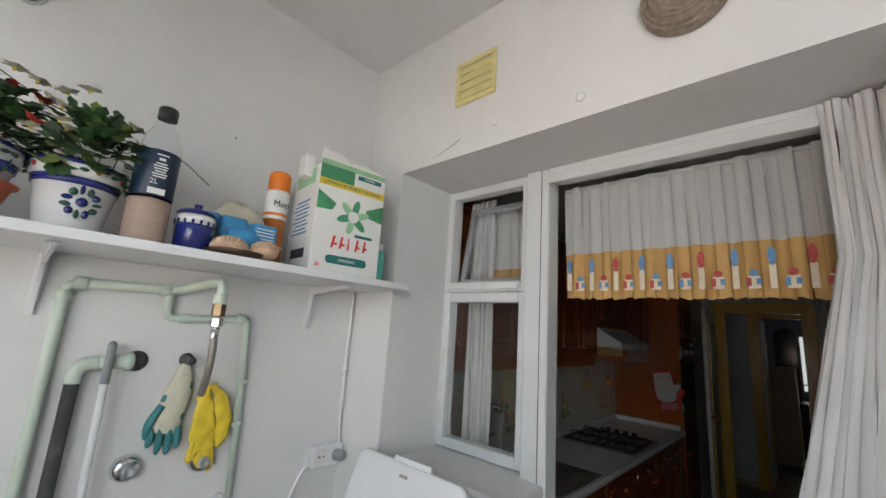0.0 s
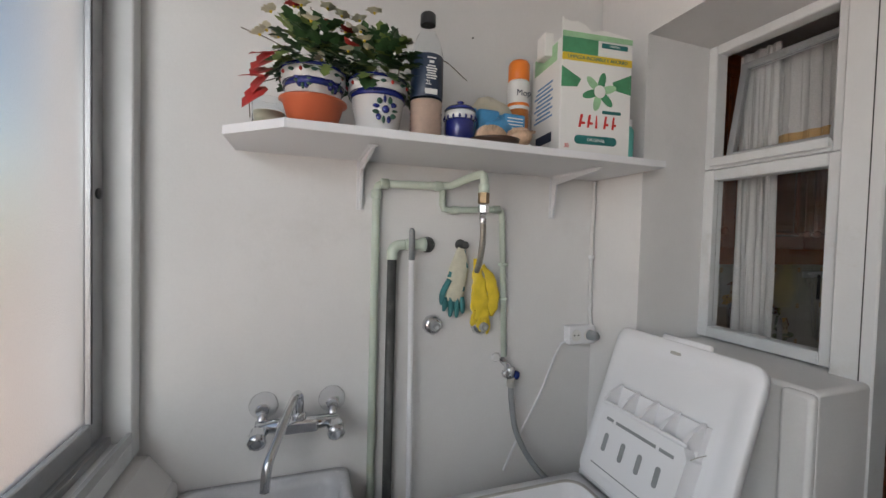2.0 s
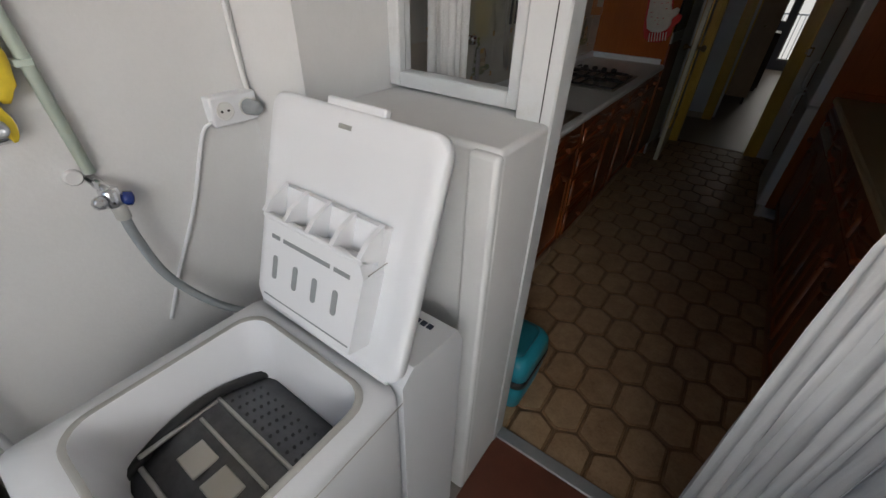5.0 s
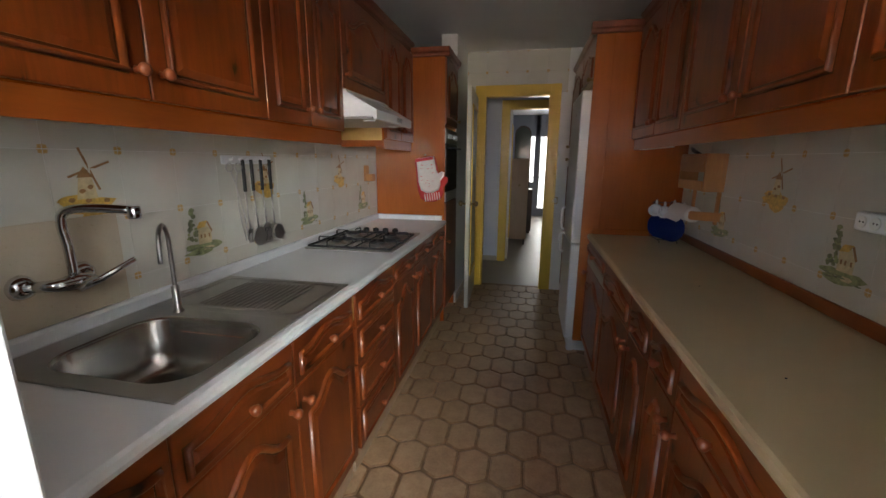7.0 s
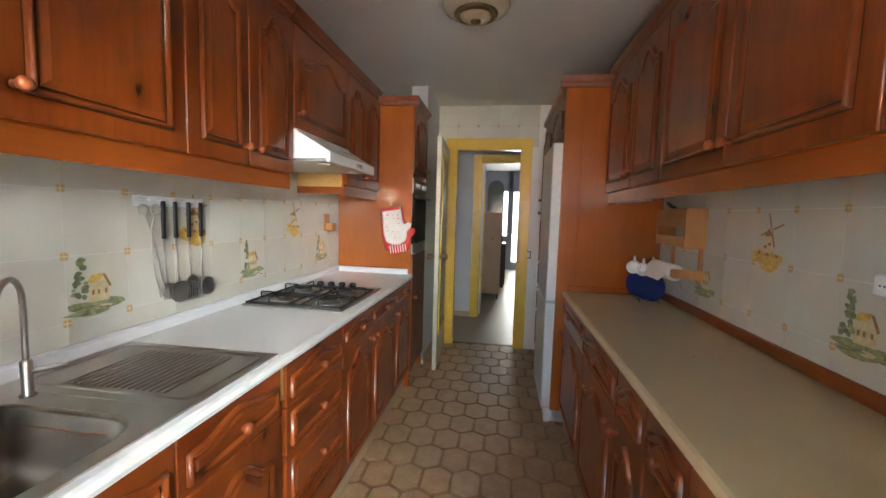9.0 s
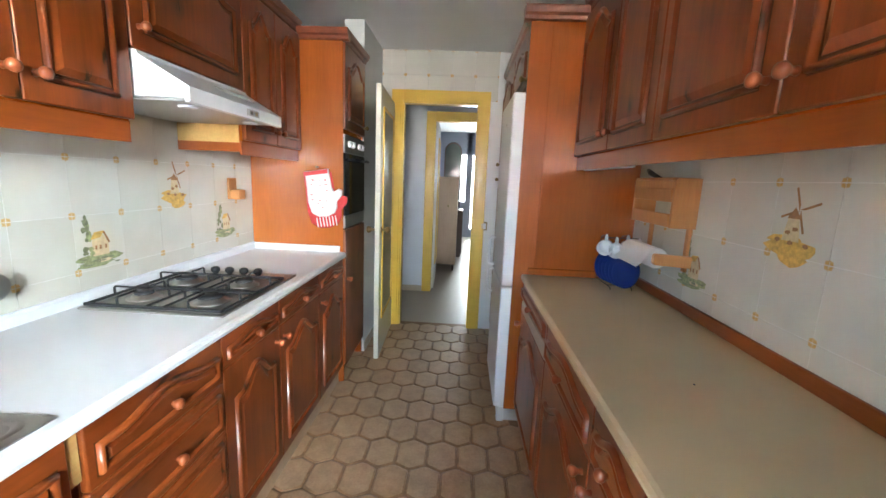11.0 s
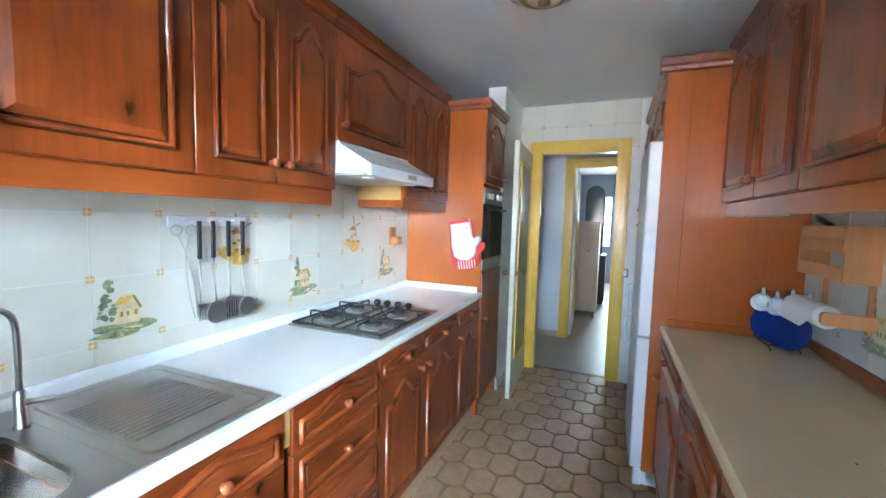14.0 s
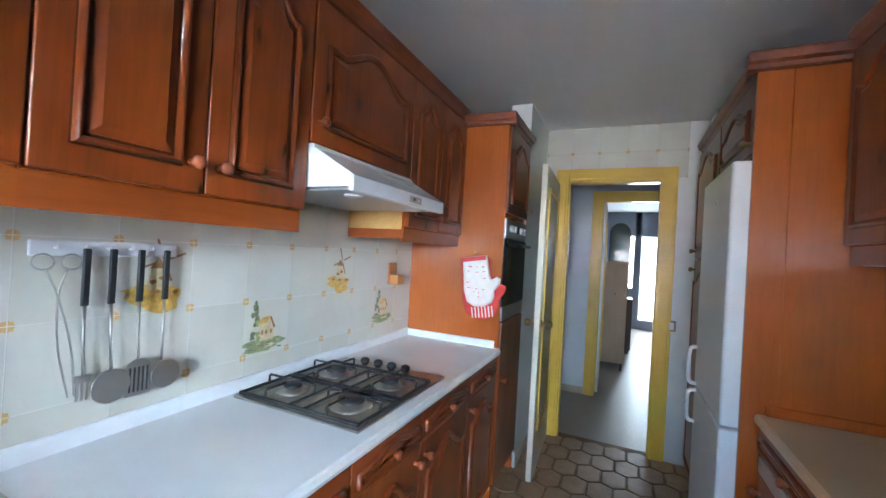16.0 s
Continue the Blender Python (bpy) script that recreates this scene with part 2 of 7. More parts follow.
CHROME = surface("chrome", (0.72, 0.73, 0.75), 0.1, 1.0, vary=0.03, bump=0.0)
BRONZE = surface("aged_brass", (0.28, 0.21, 0.10), 0.35, 0.9, vary=0.15, scale=20)
IRON = surface("black_cast_iron", (0.022, 0.022, 0.024), 0.5, vary=0.3, scale=30, bump=0.3)
BLACK = surface("black_plastic", (0.02, 0.02, 0.022), 0.35, vary=0.2)
LAMINATE_W = surface("white_worktop", (0.72, 0.73, 0.74), 0.36, vary=0.03, scale=3, fine=200, bump=0.05, stain=(0.66, 0.66, 0.65))
LAMINATE_B = surface("beige_worktop", (0.56, 0.45, 0.27), 0.45, vary=0.05, scale=3, fine=260, bump=0.05, stain=(0.52, 0.41, 0.245))
ENAMEL = surface("white_enamel", (0.68, 0.695, 0.715), 0.36, vary=0.012, scale=1.5, fine=60, bump=0.0, gloss_vary=0.01)
PLASTIC = surface("white_plastic", (0.74, 0.75, 0.77), 0.4, vary=0.015, scale=2, fine=8, bump=0.0)
GREYSEAL = surface("grey_rubber_seal", (0.40, 0.395, 0.37), 0.6, vary=0.1)
CERAMIC = surface("white_stoneware", (0.52, 0.535, 0.56), 0.25, vary=0.03, scale=3, bump=0.05, coat=0.4, stain=(0.44, 0.445, 0.45))
PIPE_GREEN = surface("pale_green_pipe", (0.52, 0.60, 0.52), 0.45, vary=0.08, scale=12, bump=0.1, stain=(0.48, 0.50, 0.33))
PIPE_DARK = surface("lead_pipe", (0.06, 0.062, 0.062), 0.55, vary=0.3, scale=18, bump=0.3, stain=(0.16, 0.16, 0.15))
HOSE = surface("grey_hose", (0.26, 0.28, 0.29), 0.5, vary=0.08, scale=20)
BRAID = surface("braided_steel", (0.36, 0.34, 0.30), 0.4, 0.8, vary=0.25, scale=150, fine=400, bump=0.8)
BRASS = surface("brass_nut", (0.24, 0.17, 0.10), 0.35, 0.9, vary=0.2, scale=30)
GROUT = surface("grout", (0.70, 0.69, 0.64), 0.85, vary=0.08, scale=9, bump=0.4)
FLOOR_GROUT = surface("floor_grout", (0.22, 0.13, 0.068), 0.85, vary=0.2, scale=9, bump=0.5)
TERRACOTTA = surface("red_threshold_stone", (0.13, 0.04, 0.022), 0.5, vary=0.15, scale=12, bump=0.2)
ORANGE_PL = surface("orange_plastic", (0.56, 0.13, 0.055), 0.4, vary=0.04)
TEAL = surface("teal_plastic", (0.012, 0.16, 0.20), 0.4, vary=0.06)
TEAL_L = surface("bright_teal_plastic", (0.02, 0.34, 0.44), 0.4, vary=0.06)
BLUE = surface("cobalt_glaze", (0.012, 0.02, 0.16), 0.2, vary=0.15, scale=15, coat=0.5)
BLUE_DISH = surface("blue_dish_glaze", (0.01, 0.028, 0.17), 0.22, vary=0.1, coat=0.4)
GLAZE_W = surface("white_glaze", (0.72, 0.72, 0.72), 0.2, vary=0.03, coat=0.5)
SOIL = surface("dark_soil", (0.03, 0.022, 0.015), 0.9, vary=0.3, bump=0.8)
LEAF = surface("leaf_green", (0.035, 0.085, 0.028), 0.5, vary=0.4, scale=25, rand=4.0)
LEAF_L = surface("pale_leaf", (0.16, 0.22, 0.055), 0.5, vary=0.3, scale=25)
PETAL = surface("cream_petal", (0.62, 0.60, 0.46), 0.6, vary=0.1)
RED = surface("red_leaf", (0.42, 0.03, 0.025), 0.5, vary=0.2, scale=30)
STALK = surface("dry_stalk", (0.10, 0.08, 0.05), 0.7, vary=0.2)
PAPER = surface("printed_card_white", (0.72, 0.72, 0.70), 0.45, vary=0.03)
GREEN_PRINT = surface("green_print", (0.06, 0.27, 0.13), 0.45, vary=0.25, scale=12)
GREEN_PALE = surface("pale_green_print", (0.30, 0.52, 0.30), 0.45, vary=0.2, scale=15)
YELLOW_PRINT = surface("yellow_print", (0.70, 0.50, 0.04), 0.45, vary=0.05)
TEAL_PRINT = surface("dark_teal_print", (0.02, 0.16, 0.15), 0.45, vary=0.05)
RED_PRINT = surface("red_print", (0.62, 0.03, 0.025), 0.45, vary=0.05)
INK = surface("dark_ink", (0.02, 0.03, 0.06), 0.5, vary=0.1)
INK_GREEN = surface("dark_green_ink", (0.025, 0.09, 0.06), 0.5, vary=0.2)
ORANGE_CAP = surface("orange_cap", (0.75, 0.19, 0.02), 0.4, vary=0.05)
AMBER = surface("orange_brown_can", (0.46, 0.15, 0.03), 0.3, 0.2, vary=0.15, scale=14)
PINKPOWDER = surface("pink_powder", (0.62, 0.45, 0.36), 0.6, vary=0.12, scale=30)
DARK_LABEL = surface("navy_label", (0.014, 0.03, 0.065), 0.4, vary=0.15)
BLUE_BAG = surface("blue_plastic_wrap", (0.05, 0.25, 0.48), 0.3, vary=0.25, scale=25, bump=0.4)
BAG = surface("clear_plastic_bag", (0.50, 0.46, 0.36), 0.3, vary=0.12, scale=18, bump=0.5)
SHELL = surface("seashell", (0.55, 0.38, 0.26), 0.4, vary=0.35, scale=50, bump=0.5)
DARKPLATE = surface("dark_wood_dish", (0.05, 0.025, 0.015), 0.4, vary=0.2)
GLOVE_Y = surface("yellow_rubber", (0.74, 0.55, 0.04), 0.45, vary=0.12, scale=25, bump=0.2)
GLOVE_G = surface("green_coated_knit", (0.04, 0.19, 0.20), 0.7, vary=0.3, scale=20, fine=200, bump=0.4)
GLOVE_W = surface("cream_knit", (0.60, 0.58, 0.46), 0.85, vary=0.15, scale=25, fine=250, bump=0.6)
VENT = surface("yellowed_plastic", (0.66, 0.58, 0.28), 0.5, vary=0.12, scale=15)
STRAW = surface("woven_straw", (0.26, 0.21, 0.17), 0.8, vary=0.35, scale=60, fine=220, bump=0.9)
MITT_W = surface("mitt_cream_cloth", (0.66, 0.64, 0.60), 0.85, vary=0.08, scale=30, fine=250, bump=0.4)
MITT_R = surface("mitt_red_cloth", (0.55, 0.045, 0.04), 0.85, vary=0.12, scale=30, fine=250, bump=0.4)
BAND = surface("mustard_cloth", (0.52, 0.32, 0.12), 0.85, vary=0.08, scale=14, fine=260, bump=0.4)
CLOTH_BLUE = surface("blue_cloth_print", (0.14, 0.27, 0.46), 0.85, vary=0.3, scale=120)
CLOTH_RED = surface("red_cloth_print", (0.42, 0.08, 0.07), 0.85, vary=0.3, scale=120)
CLOTH_CREAM = surface("cream_cloth_print", (0.66, 0.58, 0.45), 0.85, vary=0.1, scale=60)
DRAPE = surface("white_drape", (0.70, 0.70, 0.70), 0.85, vary=0.04, scale=8, fine=260, bump=0.3)
PAINT_ORANGE = surface("motif_ochre", (0.60, 0.37, 0.08), 0.4, vary=0.35, scale=45)
PAINT_GREEN = surface("motif_green", (0.26, 0.29, 0.13), 0.4, vary=0.5, scale=45)
PAINT_DARK = surface("motif_dark_green", (0.17, 0.19, 0.10), 0.4, vary=0.5, scale=60)
PAINT_BROWN = surface("motif_brown", (0.30, 0.15, 0.05), 0.4, vary=0.3, scale=45)
PAINT_PALE = surface("motif_pale", (0.58, 0.48, 0.28), 0.4, vary=0.2, scale=45)
FACADE = surface("pink_facade", (0.90, 0.70, 0.61), 0.85, vary=0.1, scale=1.0)
DRUM = surface("drum_steel", (0.11, 0.11, 0.115), 0.4, 1.0, vary=0.25, scale=30)
BEIGE_TILE = surface("plain_beige_tile", (0.50, 0.42, 0.31), 0.3, vary=0.06, scale=6)
PAD = surface("cut_board_wood", (0.30, 0.15, 0.06), 0.6, vary=0.25, scale=20, stretch=(1, 1, 0.2))


def glass(name, rough, tint=(1, 1, 1), bump=0.0, ior=1.45):
    m, nt, bs = nodes_of(name)
    bs.inputs["Base Color"].default_value = (*tint, 1)
    bs.inputs["Roughness"].default_value = rough
    bs.inputs["Transmission Weight"].default_value = 1.0
    bs.inputs["IOR"].default_value = ior
    if bump:
        bumped(nt, bs, noise_tex(nt, coords(nt), 260.0, 2.0), bump, 0.002)
    return m


GLASS = glass("clear_glass", 0.0)
FROST = glass("frosted_glass", 0.62, (1.0, 0.99, 0.985), 0.6, 1.12)
BOTTLE = glass("clear_bottle_plastic", 0.08, (0.93, 0.96, 0.97), 0.0, 1.06)
MIRROR, _nt, _bs = nodes_of("mirror")
_bs.inputs["Metallic"].default_value, _bs.inputs["Roughness"].default_value = 1.0, 0.02
_bs.inputs["Base Color"].default_value = (0.8, 0.82, 0.82, 1)


def sheer_cloth(name, col, see):
    m, nt, bs = nodes_of(name)
    bs.inputs["Base Color"].default_value = (*col, 1)
    bs.inputs["Roughness"].default_value = 0.9
    tr = nt.nodes.new("ShaderNodeBsdfTranslucent")
    tr.inputs[0].default_value = (*col, 1)
    tp = nt.nodes.new("ShaderNodeBsdfTransparent")
    a, b = nt.nodes.new("ShaderNodeMixShader"), nt.nodes.new("ShaderNodeMixShader")
    a.inputs[0].default_value = 0.35
    weave = ramp(nt, noise_tex(nt, coords(nt), 300.0, 2.0), [(0.3, (see * 0.6,) * 3), (0.7, (min(1, see * 1.4),) * 3)])
    link(nt, weave, b.inputs[0])
    link(nt, bs.outputs[0], a.inputs[1])
    link(nt, tr.outputs[0], a.inputs[2])
    link(nt, a.outputs[0], b.inputs[1])
    link(nt, tp.outputs[0], b.inputs[2])
    link(nt, b.outputs[0], nt.nodes["Material Output"].inputs[0])
    return m


SHEER = sheer_cloth("sheer_white_cloth", (0.84, 0.84, 0.83), 0.17)


def glow(name, col, power):
    m = bpy.data.materials.new(name)
    m.use_nodes = True
    nt = m.node_tree
    nt.nodes.remove(nt.nodes["Principled BSDF"])
    e = nt.nodes.new("ShaderNodeEmission")
    e.inputs[0].default_value, e.inputs[1].default_value = (*col, 1), power
    link(nt, e.outputs[0], nt.nodes["Material Output"].inputs[0])
    return m


BRIGHT_OUT = glow("bright_outdoors", (0.95, 0.97, 1.0), 0.65)


def corner_tile():
    """Glazed cream wall tile with a little ochre flower quartered on its corners."""
    m, nt, bs = nodes_of("cream_glazed_tile")
    tc = nt.nodes.new("ShaderNodeTexCoord")
    sp = nt.nodes.new("ShaderNodeSeparateXYZ")
    link(nt, tc.outputs["Object"], sp.inputs[0])

    def calc(op, a, b=None, clamp=False):
        n = nt.nodes.new("ShaderNodeMath")
        n.operation, n.use_clamp = op, clamp
        for i, v in enumerate((a, b)):
            if v is None:
                continue
            if isinstance(v, (int, float)):
                n.inputs[i].default_value = v
            else:
                link(nt, v, n.inputs[i])
        return n.outputs[0]

    u = calc("SUBTRACT", 0.1003, calc("ABSOLUTE", sp.outputs[1]))
    w = calc("SUBTRACT", 0.1003, calc("ABSOLUTE", sp.outputs[2]))
    ring = calc("ADD", u, w)
    rad = calc("SQRT", calc("ADD", calc("MULTIPLY", u, u), calc("MULTIPLY", w, w)))
    petal = calc("ADD", 0.0135, calc("MULTIPLY", 0.0014, calc("COSINE", calc("MULTIPLY", 8.0, calc("ARCTAN2", u, w)))))
    diamond = calc("LESS_THAN", rad, petal)
    arm = calc("MULTIPLY", calc("LESS_THAN", calc("ABSOLUTE", calc("SUBTRACT", rad, 0.0085)), 0.0016), calc("GREATER_THAN", ring, 0.0))
    v = coords(nt, (1, 1, 1), 5.0)
    wash = noise_tex(nt, v, 130.0, 3.0)
    base = ramp(nt, noise_tex(nt, v, 5.0), [(0.3, (0.60, 0.575, 0.49)), (0.7, (0.67, 0.65, 0.575))])
    oi = nt.nodes.new("ShaderNodeObjectInfo")
    base = mixed(nt, 0.35, base, ramp(nt, oi.outputs["Random"], [(0.0, (0.58, 0.56, 0.48)), (1.0, (0.69, 0.675, 0.61))]))
    spot = mixed(nt, ramp(nt, wash, [(0.35, (0, 0, 0)), (0.6, (1, 1, 1))]), (0.58, 0.31, 0.05), (0.66, 0.42, 0.11))
    c = mixed(nt, calc("MULTIPLY", diamond, 0.8), base, spot)
    c = mixed(nt, calc("MULTIPLY", arm, 0.2), c, (0.50, 0.26, 0.05))
    link(nt, c, bs.inputs["Base Color"])
    bs.inputs["Roughness"].default_value = 0.22
    bs.inputs["Coat Weight"].default_value = 0.3
    bumped(nt, bs, noise_tex(nt, v, 14.0, 2.0), 0.12, 0.003)
    return m


TILE = corner_tile()


def floor_tile_mat():
    m, nt, bs = nodes_of("brown_glazed_floor_tile")
    v = coords(nt, (1, 1, 1), 9.0)
    cloud = noise_tex(nt, v, 14.0, 6.0, 0.7)
    speck = noise_tex(nt, v, 90.0, 3.0)
    oi = nt.nodes.new("ShaderNodeObjectInfo")
    c = ramp(nt, cloud, [(0.3, (0.27, 0.15, 0.072)), (0.55, (0.47, 0.30, 0.165)), (0.75, (0.58, 0.41, 0.25))])
    c = mixed(nt, 0.3, c, ramp(nt, oi.outputs["Random"], [(0.0, (0.34, 0.195, 0.10)), (1.0, (0.58, 0.395, 0.23))]))
    c = mixed(nt, 0.25, c, ramp(nt, speck, [(0.35, (0.20, 0.12, 0.065)), (0.6, (0.42, 0.30, 0.19))]))
    link(nt, c, bs.inputs["Base Color"])
    rg = ramp(nt, cloud, [(0.3, (0.42,) * 3), (0.7, (0.58,) * 3)])
    link(nt, rg, bs.inputs["Roughness"])
    bumped(nt, bs, cloud, 0.25, 0.003)
    return m


FLOOR_TILE = floor_tile_mat()
TILE_EDGE = surface("pooled_brown_glaze", (0.27, 0.15, 0.07), 0.45, vary=0.55, scale=18, bump=0.1, rand=6.0)
TERRAZZO = surface("polished_hall_floor", (0.37, 0.30, 0.225), 0.40, vary=0.18, scale=60, fine=220, bump=0.03)

# ---------------- large structure ----------------
XR, XF, XG = 2.25, 0.61, 1.678     # right wall, left and right worktop fronts
YO, YW, YI = 0.42, 0.715, 0.78     # balcony wall: outer face, window plane, kitchen face
YD, HK, HB = 5.0, 2.46, 2.72       # wall with the hall door, kitchen and balcony heights
XS, YG = 0.21, -1.07               # balcony side wall, balcony glazing


def structure(name, label, mats, *boxes, bevel=0.0):
    s = Shape()
    for b in boxes:
        s.box(*b, bevel=bevel)
    return part(name, s, mats, None, label, "", "structure")


FLOOR = structure("floor", "brown glazed kitchen floor with dark joints", FLOOR_GROUT, (-0.1, XR + 0.1, 0.80, YD + 0.10, -0.12, 0.0))
structure("floor_hall", "polished speckled hall floor", TERRAZZO, (-1.2, 3.4, YD + 0.10, 11.3, -0.12, 0.0))
WALL_L = structure("wall_west", "kitchen wall behind the white worktop", GROUT, (-0.12, 0.006, YI + BY, YD, 0.0, HK))
WALL_R = structure("wall_east", "kitchen wall behind the beige worktop", GROUT, (XR - 0.006, XR + 0.12, YI + BY, YD, 0.0, HK))
WALL_D = structure("wall_north", "kitchen end wall around the hall door", PLASTER_K, (-0.12, 0.775, YD, YD + 0.10, 0, HK), (1.455, XR + 0.12, YD, YD + 0.10, 0, HK), (0.775, 1.455, YD, YD + 0.10, 2.05, HK))
structure("wall_pier", "painted pier beside the oven cabinet", PLASTER_K, (0.46, 0.60, 4.36, YD, 0, HK), (0.0, 0.46, 4.75, YD, 0, HK))
structure("wall_pier", "painted pier beside the fridge", PLASTER_K, (1.72, XR, 4.78, YD, 0, HK))
structure("ceiling", "white painted kitchen ceiling", CEIL, (-0.12, XR + 0.12, YI + BY, YD + 0.1, HK, HK + 0.1))
ORIGIN["y"] = BY
structure("floor_balcony", "grey tiled balcony floor", surface("grey_floor", (0.30, 0.28, 0.26), 0.5, vary=0.12), (XS - 0.1, 2.7, -1.25, 0.70, -0.12, 0.0))
structure("threshold", "dark red stone door threshold", TERRACOTTA, (0.90, 1.68, YO, 0.735, 0.0, 0.012))
structure("wall_balcony", "white plastered wall between balcony and kitchen", PLASTER,
          (-0.12, 0.43, YO, YI, 0, HB), (1.69, 2.82, YO, YI, 0, HB), (0.43, 1.69, YO, YI, 2.21, HB))
structure("ceiling_balcony", "white painted balcony ceiling", PLASTER, (XS - 0.1, 2.82, -1.25, YO, HB, HB + 0.1))
structure("wall_shelf_side", "white plastered balcony side wall", PLASTER, (XS - 0.12, XS, -1.25, YO, 0, HB))
structure("wall_far_side", "white plastered balcony end wall", PLASTER, (2.7, 2.82, -1.25, YO, 0, HB))
s = Shape()
s.box(XS, 2.7, -1.22, -0.93, 0, 0.86, 0.015, seg=2)
s.prism([(-1.22, 0.86), (-0.945, 0.86), (-1.0, 0.935), (-1.22, 0.95)], XS, 2.7, axis=0)
s.box(XS, 2.7, -1.22, -1.02, 2.36, HB)
part("wall_parapet_outer", s, PLASTER, None, "white plastered sill wall under the frosted balcony glazing", "", "structure")
s = Shape()
s.box(0.43, 0.898, 0.468, 0.735, 0, 1.215, 0.012, seg=2)
s.box(0.832, 0.8985, 0.452, 0.48, 0, 1.208, 0.01, seg=2)
part("wall_parapet", s, PLASTER, None, "white plastered breast wall under the kitchen window", "", "structure")

ORIGIN["y"] = 0.0
# hall and far room
structure("wall_hall", "pale blue-white hall walls", HALL_PAINT, (-1.3, -1.2, 5.1, 6.3, 0, 2.5), (3.4, 3.5, 5.1, 6.3, 0, 2.5),
          (-1.2, 0.97, 6.2, 6.3, 0, 2.5), (1.65, 3.4, 6.2, 6.3, 0, 2.5), (0.97, 1.65, 6.2, 6.3, 2.07, 2.5), (-1.2, -0.12, 5.0, 5.1, 0, 2.5), (2.37, 3.4, 5.0, 5.1, 0, 2.5))
structure("ceiling_hall", "white hall and room ceiling", CEIL, (-1.3, 3.5, 5.1, 11.4, 2.5, 2.6))
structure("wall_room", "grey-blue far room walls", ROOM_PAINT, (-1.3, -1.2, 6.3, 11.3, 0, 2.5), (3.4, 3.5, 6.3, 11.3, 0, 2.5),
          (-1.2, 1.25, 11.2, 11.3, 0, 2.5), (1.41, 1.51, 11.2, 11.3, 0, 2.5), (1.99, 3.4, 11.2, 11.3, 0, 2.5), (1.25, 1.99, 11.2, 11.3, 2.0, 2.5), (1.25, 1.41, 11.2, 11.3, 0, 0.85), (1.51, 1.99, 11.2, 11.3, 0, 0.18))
structure("baseboard", "beige hall baseboard", BEIGE_TILE, (-1.2, 0.88, 6.188, 6.2, 0, 0.07), (0.602, 0.614, 4.36, YD - 0.02, 0, 0.07))

# outdoors
s = Shape()
s.box(-150, 150, -200, 100, -9.2, -9.0)
part("ground", s, surface("street", (0.36, 0.31, 0.28), 0.9), None, "grey street below the balcony", "", "structure")
house = thing("apartment_building", (0, -18, -9), "pink rendered apartment building across the street", "building")
part("wall", Shape().box(-16, 16, -22, -14, -9, 2.4), FACADE, house)
part("roof", Shape().box(-16.3, 16.3, -22.3, -13.7, 2.4, 2.6), TERRACOTTA, house)
s = Shape()
s.box(0.2, 2.6, 12.4, 12.45, -0.5, 3.0)
part("backdrop", s, BRIGHT_OUT, None, "bright daylight outside the far window", "", "structure")

# ---------------- doors and windows of the setting ----------------
def door_case(name, x0, x1, y0, y1, top, wide, mat, label):
    """A painted casing round an opening: two uprights and a head, each with a stepped profile."""
    root = thing(name, ((x0 + x1) / 2, y0, 0), label, "", "", "structure")
    for a, b in ((x0 - wide + 0.012, x0 + 0.012), (x1 - 0.012, x1 + wide - 0.012)):
        s = Shape().box(a, b, y0 - 0.014, y0 - 0.001, 0, top + wide - 0.012, 0.004)
        s.box(a + 0.02, b - 0.02, y0 - 0.02, y0 - 0.0145, 0, top + wide - 0.03, 0.003)
        part("casing_upright", s, mat, root)
    s = Shape().box(x0 + 0.0125, x1 - 0.0125, y0 - 0.014, y0 - 0.001, top - 0.012, top + wide - 0.012, 0.004)
    s.box(x0 + 0.0125, x1 - 0.0125, y0 - 0.02, y0 - 0.0145, top + 0.01, top + wide - 0.03, 0.003)
    part("casing_head", s, mat, root)
    s = Shape()
    for a, b in ((x0, x0 + 0.022), (x1 - 0.022, x1)):
        s.box(a, b, y0, y1, 0, top)
    s.box(x0 + 0.022, x1 - 0.022, y0, y1, top - 0.022, top)
    part("jamb_lining", s, mat, root)
    return root


door_case("door_1", 0.775, 1.455, YD, YD + 0.10, 2.05, 0.1, YELLOW, "yellow gloss door casing to the hall")
door_case("door_2", 0.97, 1.65, 6.2, 6.3, 2.07, 0.1, YELLOW, "yellow gloss casing of the far room door")


